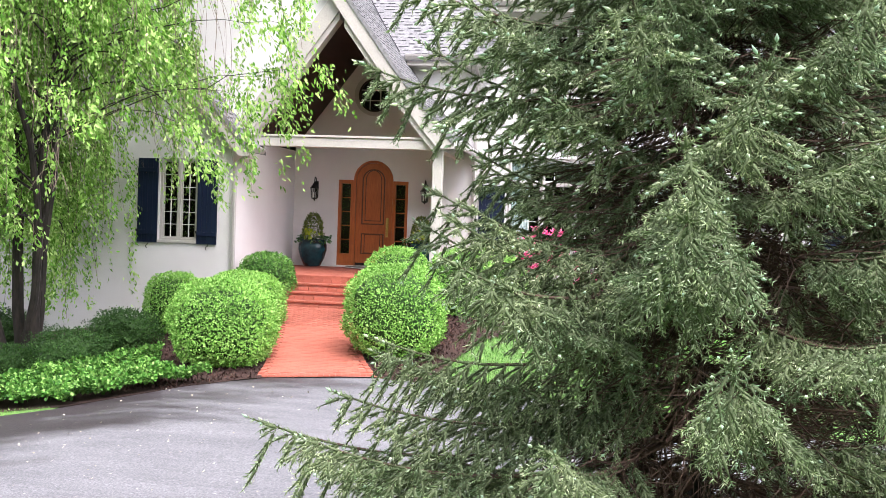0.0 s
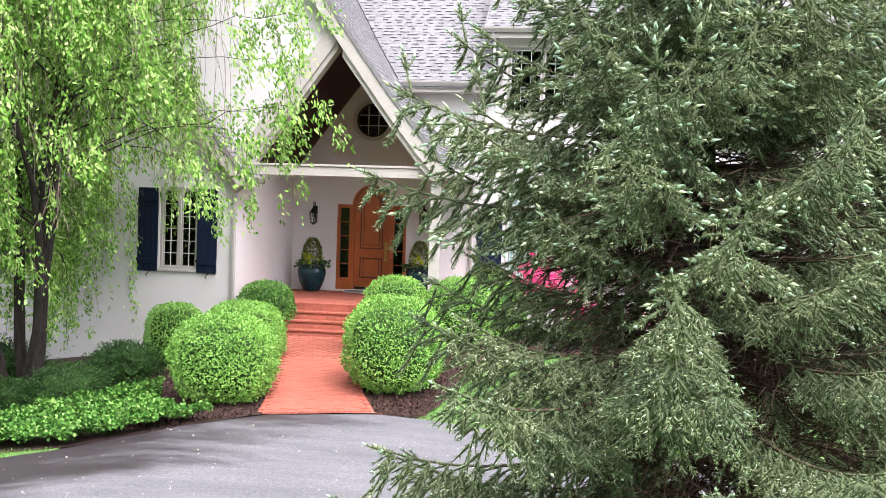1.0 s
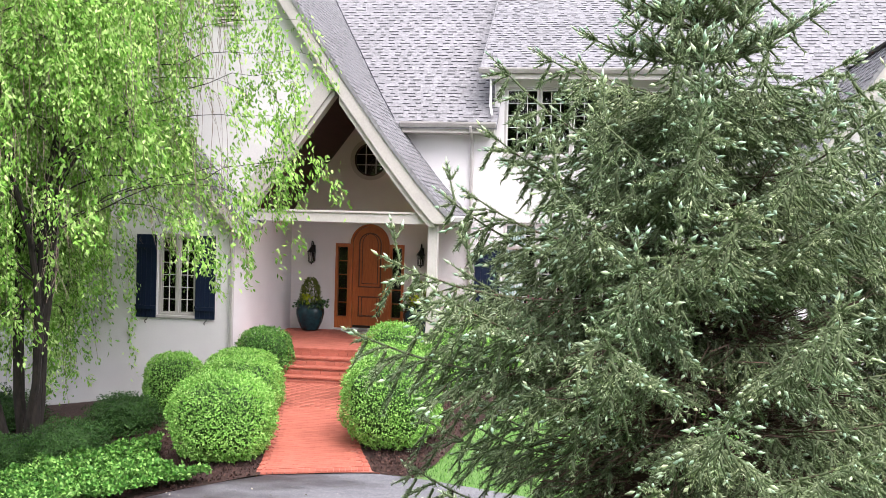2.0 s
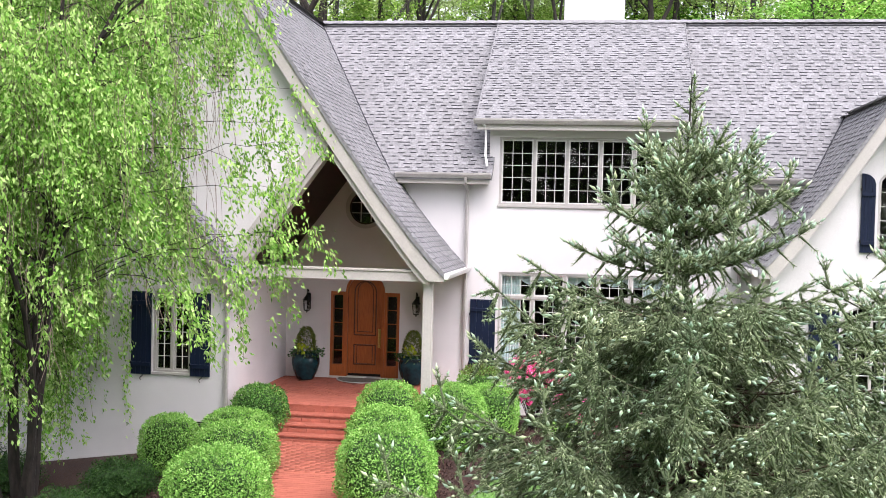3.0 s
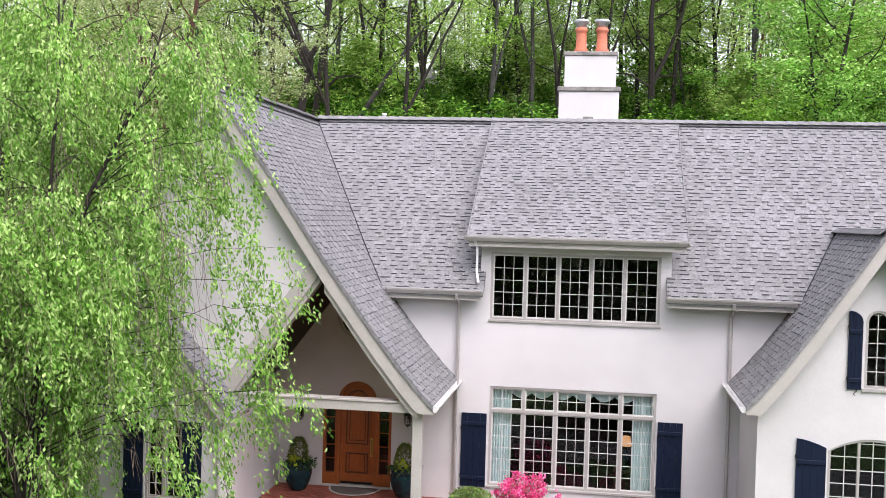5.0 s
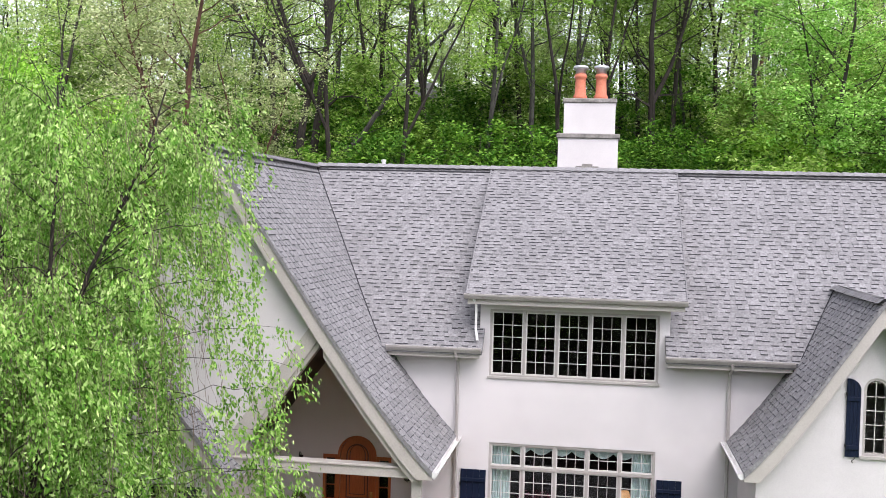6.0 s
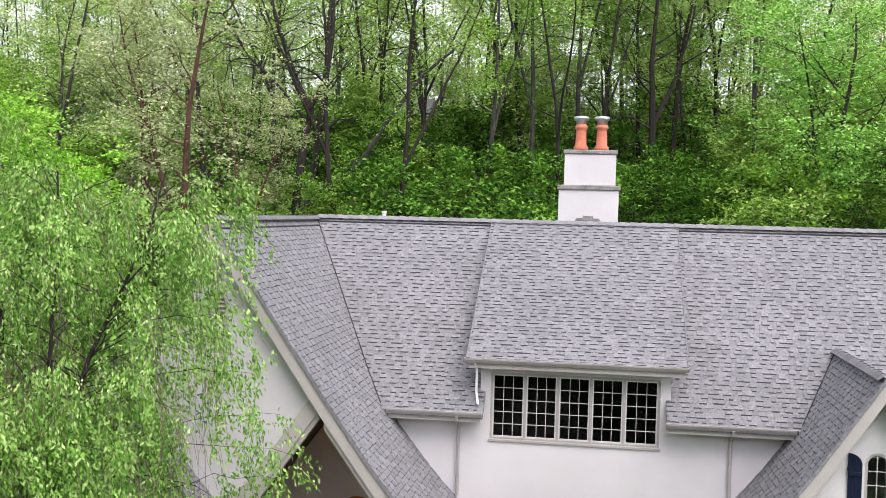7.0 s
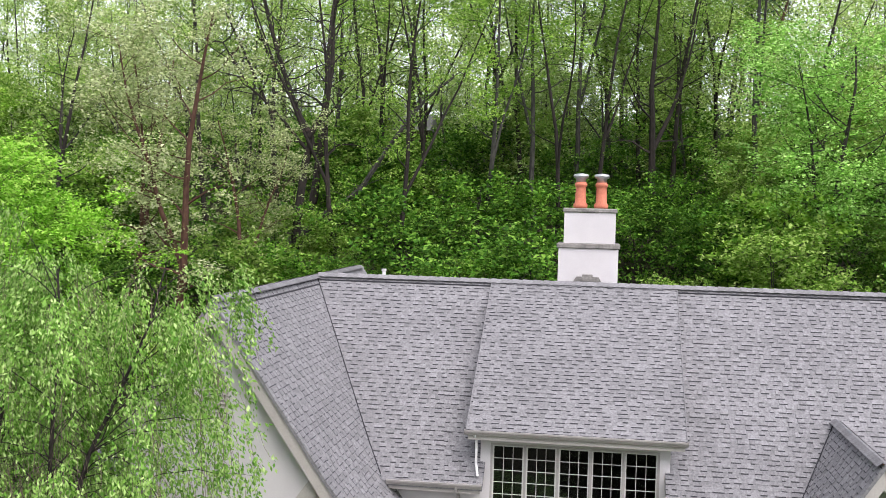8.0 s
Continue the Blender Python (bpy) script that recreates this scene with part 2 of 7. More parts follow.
# Spring green paled in the colour itself, as distance haze would do.
FOLIAGE_HAZED = leaf_mat("hazed_far_leaf", (0.34, 0.5, 0.16), (0.52, 0.68, 0.28), (0.7, 0.8, 0.44), 0.6, 0.45, 0.12)
FOLIAGE_PALE = leaf_mat("pale_leaf", (0.22, 0.3, 0.1), (0.46, 0.54, 0.27), (0.74, 0.77, 0.5), 0.6, 0.35)
FOLIAGE_PINE = leaf_mat("pine_needle", (0.02, 0.06, 0.02), (0.045, 0.10, 0.035), (0.08, 0.15, 0.05), 0.5, 0.15)
NEEDLE = leaf_mat("spruce_needle", (0.075, 0.12, 0.05), (0.22, 0.29, 0.15), (0.42, 0.48, 0.35), 0.5, 0.08, 2.6, (0.62, 0.74, 0.66), (1.3, 1.24, 1.12))
NEEDLE_CORE = surface("spruce_shoot", (0.07, 0.10, 0.042), (0.17, 0.21, 0.115), 60, 2.6, 0.7, 0.5, 0.004, stain=0.35, spec=0.15)
BUD = leaf_mat("spruce_new_growth", (0.38, 0.54, 0.43), (0.52, 0.67, 0.54), (0.66, 0.71, 0.5), 0.5, 0.3)
PETAL = leaf_mat("azalea_petal", (0.85, 0.05, 0.24), (0.95, 0.14, 0.4), (0.98, 0.4, 0.62), 0.6, 0.4, 4.0, (0.8, 0.7, 0.75), (1.05, 1.1, 1.05))
PALE_PETAL = leaf_mat("pale_petal", (0.3, 0.25, 0.2), (0.5, 0.45, 0.4), (0.7, 0.66, 0.6), 0.6, 0.1)
YELLOW = leaf_mat("yellow_green_leaf", (0.28, 0.42, 0.02), (0.45, 0.55, 0.03), (0.6, 0.62, 0.06), 0.5, 0.3)


# ---- helpers for building ----
def part(name, bm, material, parent=None, label="", smooth=False):
    """Links a bmesh as one mesh object under a thing or a part."""
    me = bpy.data.meshes.new(name)
    bm.normal_update()
    bm.to_mesh(me)
    bm.free()
    if smooth:
        me.polygons.foreach_set("use_smooth", [True] * len(me.polygons))
    me.materials.append(material)
    ob = new(name, me)
    if parent:
        ob.parent = parent
    if label:
        ob["label"] = label
    return ob


def share(name, me, m, parent, label=""):
    """Another object on the same mesh data."""
    ob = new(name, me)
    ob.parent = parent
    ob.matrix_basis = m
    if label:
        ob["label"] = label
    return ob


def mesh_of(name, verts, faces, material):
    """A mesh from numpy arrays of vertices and of equal-sized faces."""
    verts, faces = np.asarray(verts, np.float32), np.asarray(faces, np.int32)
    me = bpy.data.meshes.new(name)
    n, k = faces.shape
    me.vertices.add(len(verts))
    me.vertices.foreach_set("co", verts.ravel())
    me.loops.add(n * k)
    me.loops.foreach_set("vertex_index", faces.ravel())
    me.polygons.add(n)
    me.polygons.foreach_set("loop_start", np.arange(0, n * k, k, dtype=np.int32))
    me.update(calc_edges=True)
    me.materials.append(material)
    return me


def thing(name, place, label, category, group="", kind=""):
    ob = new(name)
    ob.location = place
    return tagged(ob, label, category, group, kind)


def box(bm, x0, x1, y0, y1, z0, z1, bevel=0.0):
    vs = [bm.verts.new((x, y, z)) for z in (z0, z1) for y in (y0, y1) for x in (x0, x1)]
    fs = [bm.faces.new([vs[i] for i in f]) for f in ((0, 2, 3, 1), (4, 5, 7, 6), (0, 1, 5, 4), (2, 6, 7, 3), (0, 4, 6, 2), (1, 3, 7, 5))]
    if bevel:
        es = list({e for f in fs for e in f.edges})
        bmesh.ops.bevel(bm, geom=es, offset=bevel, segments=1, affect="EDGES")
    return vs


def boxed(name, dims, material, parent=None, label="", bevel=0.0):
    bm = bmesh.new()
    box(bm, *dims, bevel)
    return part(name, bm, material, parent, label)


def prism(bm, pts, a, b, axis="y"):
    """A polygon in the plane across the axis, drawn out from a to b along it."""
    def at(p, d):
        return (p[0], d, p[1]) if axis == "y" else (d, p[0], p[1]) if axis == "x" else (p[0], p[1], d)
    lo, hi = [bm.verts.new(at(p, a)) for p in pts], [bm.verts.new(at(p, b)) for p in pts]
    n = len(pts)
    bm.faces.new(lo)
    bm.faces.new(hi[::-1])
    for i in range(n):
        bm.faces.new((lo[i], hi[i], hi[(i + 1) % n], lo[(i + 1) % n]))
    bmesh.ops.recalc_face_normals(bm, faces=bm.faces[:])


def wall_mesh(bm, outer, holes, y0, y1):
    """A wall in the x-z plane with openings that go through it."""
    from mathutils.geometry import tessellate_polygon
    loops = [outer, *holes]
    tris = tessellate_polygon([[Vector((x, z, 0)) for x, z in lp] for lp in loops])
    flat = [p for lp in loops for p in lp]
    f = [bm.verts.new((x, y0, z)) for x, z in flat]
    b = [bm.verts.new((x, y1, z)) for x, z in flat]
    for t in tris:
        bm.faces.new([f[i] for i in t])
        bm.faces.new([b[i] for i in reversed(t)])
    k = 0
    for lp in loops:
        n = len(lp)
        for i in range(n):
            i0, i1 = k + i, k + (i + 1) % n
            bm.faces.new((f[i0], f[i1], b[i1], b[i0]))
        k += n
    bmesh.ops.recalc_face_normals(bm, faces=bm.faces[:])


def rect(x0, x1, z0, z1):
    return [(x0, z0), (x1, z0), (x1, z1), (x0, z1)]


def arch(x0, x1, z0, zs, rise, n=14):
    """A rectangle topped by an arc: springing at zs, rising by rise."""
    c, h = (x0 + x1) / 2, (x1 - x0) / 2
    r = (h * h + rise * rise) / (2 * rise)
    cz, a = zs + rise - r, math.asin(min(1, h / r))
    if rise >= h * 0.999:
        a = math.pi / 2
    return [(x0, z0), (x1, z0)] + [(c + r * math.sin(a - 2 * a * i / n), cz + r * math.cos(a - 2 * a * i / n)) for i in range(n + 1)]


def lathe(bm, prof, n=20, cx=0, cy=0):
    """A turned form from a profile of (radius, height)."""
    rings = [[bm.verts.new((cx + r * math.cos(2 * math.pi * i / n), cy + r * math.sin(2 * math.pi * i / n), z)) for i in range(n)] for r, z in prof]
    for a, b in zip(rings, rings[1:]):
        for i in range(n):
            bm.faces.new((a[i], a[(i + 1) % n], b[(i + 1) % n], b[i]))
    bm.faces.new(rings[0][::-1])
    bm.faces.new(rings[-1])


def tube(bm, pts, radii, n=6):
    """A tapering round bar along a line of points."""
    pts = [Vector(p) for p in pts]
    rings = []
    for i, p in enumerate(pts):
        d = (pts[min(i + 1, len(pts) - 1)] - pts[max(i - 1, 0)]).normalized()
        u = d.orthogonal().normalized()
        if rings:
            u = (last - d * last.dot(d)).normalized()
        last = u
        v = d.cross(u)
        r = radii[i] if isinstance(radii, (list, tuple)) else radii
        rings.append([bm.verts.new(p + r * (math.cos(2 * math.pi * k / n) * u + math.sin(2 * math.pi * k / n) * v)) for k in range(n)])
    for a, b in zip(rings, rings[1:]):
        for k in range(n):
            bm.faces.new((a[k], a[(k + 1) % n], b[(k + 1) % n], b[k]))
    bm.faces.new(rings[0][::-1])
    bm.faces.new(rings[-1])


def leaves(places, dirs, length, width, rng, spread=1.0, fold=0.15, face=None, loose=0.35, three=False):
    """Arrays for one leaf at each place, pointing roughly along dirs; face: the way its upper side looks."""
    n = len(places)
    d = dirs + rng.normal(0, spread, (n, 3))
    d /= np.linalg.norm(d, axis=1)[:, None] + 1e-9
    s = np.cross(d, rng.normal(0, 1, (n, 3)) if face is None else face + rng.normal(0, loose, (n, 3)))
    s /= np.linalg.norm(s, axis=1)[:, None] + 1e-9
    up = np.cross(d, s)
    ln = (length * rng.uniform(0.65, 1.3, n))[:, None]
    wd = (width * rng.uniform(0.7, 1.25, n))[:, None]
    if three:
        v = np.stack([places + s * wd * 0.5, places + d * ln, places - s * wd * 0.5 + d * ln * 0.2], 1).reshape(-1, 3)
        return v, np.arange(3 * n).reshape(n, 3)
    v = np.stack([places, places + d * ln * 0.45 + s * wd * 0.5 + up * ln * fold, places + d * ln, places + d * ln * 0.45 - s * wd * 0.5 + up * ln * fold], 1).reshape(-1, 3)
    return v, np.arange(4 * n).reshape(n, 4)


# ---- the lie of the land ----
def ground_z(x, y):
    z = 0.62 if y > -4.45 else 0.02 + 0.121 * (y + 9.4) if y > -9.4 else 0.02 + 0.045 * (y + 9.4)
    z -= 0.14 * min(max(0.6 - x, 0), 7)
    if y > 13:
        k = min(1, (y - 13) / 6)
        z = z * (1 - k) + k * (0.6 + 0.345 * (min(y, 58) - 13) + 0.13 * (min(max(y, 58), 160) - 58))
    return z

# ---- ground ----
def ground_sheet(name, xs, ys, material, lift=0.0, label="", category="ground", inside=None):
    xs, ys = list(xs), list(ys)
    v = [(x, y, ground_z(x, y) + lift) for y in ys for x in xs]
    n = len(xs)
    f = [(j * n + i, j * n + i + 1, (j + 1) * n + i + 1, (j + 1) * n + i) for j in range(len(ys) - 1) for i in range(n - 1)]
    ob = new(name, mesh_of(name, v, f, material))
    return tagged(ob, label, category, kind="structure")


def strip_sheet(name, xs, low, high, material, lift, label, steps=10):
    """A sheet between two boundary curves, laid over the ground."""
    xs = list(xs)
    v, n = [], len(xs)
    for k in range(steps + 1):
        for x in xs:
            y = low(x) + (high(x) - low(x)) * k / steps
            v.append((x, y, ground_z(x, y) + lift))
    f = [(k * n + i, k * n + i + 1, (k + 1) * n + i + 1, (k + 1) * n + i) for k in range(steps) for i in range(n - 1)]
    ob = new(name, mesh_of(name, v, f, material))
    return tagged(ob, label, "ground", kind="structure")


def lerp_curve(pts):
    px, py = zip(*pts)
    return lambda x: float(np.interp(x, px, py))


DRIVE_EDGE = lerp_curve([(-30, -16), (-6, -13.3), (-1.65, -11.65), (-1.0, -11.45), (-0.49, -11.1), (0.18, -10.67), (0.77, -10.27), (1.36, -9.58), (3.05, -9.15), (4.2, -9.35), (5.5, -9.8), (9, -11.2), (30, -14)])
ground_sheet("ground", [-400, -200, -100, *np.arange(-60, 61, 2.0), 100, 200, 400], [-400, -200, -100, *np.arange(-60, 156, 2.0), 250, 500], FLOORSOIL, -0.06, "leaf-littered earth rising to the woods")
strip_sheet("lawn_right", np.arange(3.4, 24.1, 0.5), lambda x: -30.0, lambda x: -3.2, GRASS, -0.01, "short bright green spring lawn", 50)
strip_sheet("lawn_left", np.arange(-24, -0.9, 0.5), lambda x: -30.0, lambda x: -9.3, GRASS, 0.028, "short bright green spring lawn", 40)
strip_sheet("lawn_front", np.arange(-1.0, 3.41, 0.4), lambda x: -30.0, lambda x: -17.0, GRASS, 0.0, "short bright green spring lawn", 20)
strip_sheet("driveway", np.arange(-30, 30.1, 0.5), lambda x: min(-18.6, DRIVE_EDGE(x) - 4), DRIVE_EDGE, ASPHALT, 0.03, "worn grey asphalt driveway with damp dark patches", 40)
strip_sheet("mulch_bed_left", np.arange(-9, 2.51, 0.25), lambda x: max(DRIVE_EDGE(x) + 0.02, -11.35 + 0.02 * min(x + 1, 0)), lambda x: -0.2, MULCH, 0.035, "dark brown bark mulch under the shrubs", 30)
LAWN_EDGE = lerp_curve([(1.5, -9.45), (3.0, -9.15), (3.8, -9.2), (4.0, -8.6), (4.25, -7.2), (4.45, -6.33), (5.0, -5.4), (5.71, -4.75), (7.0, -4.55), (16, -4.4)])
strip_sheet("mulch_bed_right", np.arange(1.5, 16.1, 0.25), LAWN_EDGE, lambda x: 0.1, MULCH, 0.022, "dark brown bark mulch along the house", 30)

bm = bmesh.new()
v = [bm.verts.new((7.4 + 3.6 * (1 + 0.1 * math.sin(3 * a)) * math.cos(a), -18.7 + 3.0 * (1 + 0.1 * math.cos(4 * a)) * math.sin(a), ground_z(7.4, -18.7) + 0.075 + 0.045 * 3.0 * math.sin(a))) for a in np.linspace(0, 2 * math.pi, 49)[:-1]]
bm.faces.new(v)
bmesh.ops.solidify(bm, geom=bm.faces[:], thickness=0.04)
tagged(part("mulch_bed_spruce", bm, MULCH), "dark litter of needles under the spruces", "ground", kind="structure")


# ---- house walls ----
def wall(name, outer, holes, y0, y1, material, label):
    bm = bmesh.new()
    wall_mesh(bm, outer, holes, y0, y1)
    return tagged(part(name, bm, material), label, "wall", kind="structure")


MAIN_Y, LEFT_Y, GABLE_Y, RIGHT_Y, DOOR_Y = 0.0, -4.0, -3.42, -2.79, 0.47
W_LOW, W_DORM = (4.22, 8.21, 1.66, 4.10), (4.17, 8.22, 5.72, 7.36)
wall("wall_main", [(2.6, 0.2), (17, 0.2), (17, 6.3), (8.46, 6.3), (8.46, 7.6), (3.93, 7.6), (3.93, 6.3), (1.5, 6.3), (2.6, 4.85)], [rect(*W_LOW), rect(*W_DORM), rect(10.5, 14.5, 1.35, 4.1)], MAIN_Y, 0.3, STUCCO, "smooth off-white painted stucco front wall")
LW, LW2, LWU = (-2.80, -1.94, 1.91, 3.66), (-5.93, -5.07, 1.91, 3.66), (-4.12, -3.68, 4.95, 6.35)
wall("wall_left_wing", [(-6.65, -0.6), (-1.2, -0.6), (-1.2, 4.0), (-3.92, 7.2), (-6.65, 4.0)], [rect(*LW), rect(*LW2), rect(*LWU)], LEFT_Y, LEFT_Y + 0.25, STUCCO, "off-white stucco gable wall behind the weeping tree")
VENT = (-1.85, -1.25, 8.2, 9.05)
wall("wall_gable", [(-6.2, 4.6), (-1.3, 4.2), (-1.02, 4.2), (0.86, 6.87), (0.9, 7.3), (-1.55, 10.75), (-5.9, 4.9)], [arch(*VENT, 0.3)], GABLE_Y, GABLE_Y + 0.2, STUCCO, "tall stucco gable wall over the porch")
boxed("wall_porch_left", (-1.3, -1.2, LEFT_Y + 0.25, DOOR_Y, -0.3, 4.15), STUCCO)
tagged(bpy.data.objects["wall_porch_left"], "beige stucco side wall of the porch", "wall", kind="structure")
DOOR_HOLE = [(-0.05, 1.28), (1.72, 1.28), (1.72, 3.46), (1.34, 3.46)] + [(0.835 + 0.505 * math.cos(a), 3.46 + 0.505 * math.sin(a)) for a in np.linspace(0.05, math.pi - 0.05, 15)] + [(0.33, 3.46), (-0.05, 3.46)]
ROUND = (0.80, 5.58, 0.47)
round_hole = [(ROUND[0] + ROUND[2] * math.cos(a), ROUND[1] + ROUND[2] * math.sin(a)) for a in np.linspace(0, 2 * math.pi, 29)[:-1]]
wall("wall_porch_back", [(-1.2, 0.6), (2.6, 0.6), (2.6, 4.9), (0.86, 7.3), (-1.2, 4.5)], [DOOR_HOLE, round_hole], DOOR_Y, DOOR_Y + 0.25, STUCCO_TAN, "beige stucco wall round the front door")
tagged(boxed("wall_porch_return", (2.6, 2.8, 0.3, DOOR_Y + 0.25, 0.6, 6.3), STUCCO_TAN), "stucco return beside the porch wall", "wall", kind="structure")
RC = 12.46
RW_LOW, RW_UP = (RC - 0.9, RC + 0.9, 1.98, 3.56), (RC - 0.25, RC + 0.25, 4.88, 6.25)
wall("wall_right_wing", [(10.13, 0.0), (14.8, 0.0), (14.8, 4.5), (RC, 7.85), (10.13, 4.5)], [arch(*RW_LOW, 0.28), arch(*RW_UP, 0.25)], RIGHT_Y, RIGHT_Y + 0.25, STUCCO, "off-white stucco gable wall of the side wing")
tagged(boxed("wall_right_wing_side", (10.13, 10.35, RIGHT_Y + 0.25, 0.0, 0.0, 4.5), STUCCO), "off-white stucco side wall of the wing", "wall", kind="structure")
# unseen walls that close the house behind and keep daylight out of the rooms
tagged(boxed("wall_back", (-6.6, 17, 9.3, 9.5, 0.2, 6.3), STUCCO), "plain back wall", "wall", kind="structure")
tagged(boxed("wall_left_side", (-6.65, -6.45, LEFT_Y + 0.25, 9.3, -0.6, 4.3), STUCCO), "plain stucco side wall", "wall", kind="structure")
bm = bmesh.new()
prism(bm, [(0.3, 0.2), (9.3, 0.2), (9.3, 6.6), (4.6, 10.8), (0.3, 6.95)], 16.8, 17.0, "x")
tagged(part("wall_right_side", bm, STUCCO), "plain stucco side wall", "wall", kind="structure")
tagged(boxed("wall_right_wing_end", (14.6, 14.8, RIGHT_Y + 0.25, 0.0, 0.0, 4.4), STUCCO), "plain stucco side wall of the wing", "wall", kind="structure")
# room surfaces added in the gloom colour to keep the panes dark
tagged(boxed("floor_ground", (-6.4, 16.8, 0.5, 9.3, 1.1, 1.25), ROOM), "interior floor with indoor gloom in its colour", "floor", kind="structure")
tagged(boxed("floor_upper", (-6.4, 16.8, 0.5, 9.3, 4.35, 4.6), ROOM), "upper floor with indoor gloom in its colour", "floor", kind="structure")
tagged(boxed("partition_wall", (-1.1, 16.7, 4.2, 4.3, 1.25, 8.5), ROOM), "inner wall with indoor gloom in its colour", "wall", kind="structure")
tagged(boxed("partition_wall_left", (-6.4, -1.3, -1.5, -1.4, -0.5, 6.5), ROOM), "inner wall with indoor gloom in its colour", "wall", kind="structure")
tagged(boxed("floor_right_wing", (10.36, 14.59, RIGHT_Y + 0.26, 0.01, 1.2, 1.3), ROOM), "interior floor with indoor gloom in its colour", "floor", kind="structure")
tagged(boxed("ceiling_right_wing", (10.36, 14.59, RIGHT_Y + 0.26, 0.01, 4.2, 4.32), ROOM), "interior ceiling with indoor gloom in its colour", "ceiling", kind="structure")
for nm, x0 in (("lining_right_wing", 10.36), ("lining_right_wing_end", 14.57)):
    tagged(boxed(nm, (x0, x0 + 0.02, RIGHT_Y + 0.26, 0.01, 1.31, 4.19), ROOM), "inner wall with indoor gloom in its colour", "wall", kind="structure")

# ---- roofs ----
MAIN_M = (10.98 - 6.45) / (4.6 + 0.47)


def main_z(y):
    return 6.45 + MAIN_M * (y + 0.47)


def main_y(z):
    return -0.47 + (z - 6.45) / MAIN_M


BIG = [(3.42, 4.22), (3.1, 4.55), (2.7, 5.0), (2.0, 5.88), (1.0, 7.24), (-1.55, 10.95)]
WING = [(9.84, 4.47), (10.15, 4.8), (10.6, 5.36), (11.2, 6.2), (RC, 8.1)]
LEFTW = [(-0.72, 3.92), (-1.0, 4.2), (-1.45, 4.72), (-3.92, 7.62)]


def profile_x(prof, z):
    zs, xs = [p[1] for p in prof], [p[0] for p in prof]
    return float(np.interp(z, zs, xs))


def roof_slab(name, prof, span, place, label, thick=0.12):
    """A roof skin under the shingles. place(h, z, u) gives the world point; span(z) the extent along the eave."""
    bm = bmesh.new()
    rows = []
    for a, b in zip(prof, prof[1:]):
        k = max(1, int(math.hypot(b[0] - a[0], b[1] - a[1]) / 0.7))
        for i in range(k):
            rows.append((a[0] + (b[0] - a[0]) * i / k, a[1] + (b[1] - a[1]) * i / k))
    rows.append(prof[-1])
    top, bot = [], []
    for h, z in rows:
        u0, u1 = span(z)
        top.append([bm.verts.new(place(h, z, u)) for u in (u0, u1)])
        bot.append([bm.verts.new(place(h, z - thick, u)) for u in (u0, u1)])
    for i in range(len(rows) - 1):
        bm.faces.new((top[i][0], top[i][1], top[i + 1][1], top[i + 1][0]))
        bm.faces.new((bot[i][0], bot[i + 1][0], bot[i + 1][1], bot[i][1]))
        bm.faces.new((top[i][0], top[i + 1][0], bot[i + 1][0], bot[i][0]))
        bm.faces.new((top[i][1], bot[i][1], bot[i + 1][1], top[i + 1][1]))
    bm.faces.new((top[0][0], bot[0][0], bot[0][1], top[0][1]))
    bm.faces.new((top[-1][0], top[-1][1], bot[-1][1], bot[-1][0]))
    bmesh.ops.recalc_face_normals(bm, faces=bm.faces[:])
    return tagged(part(name, bm, SHINGLE), label, "roof", kind="structure")


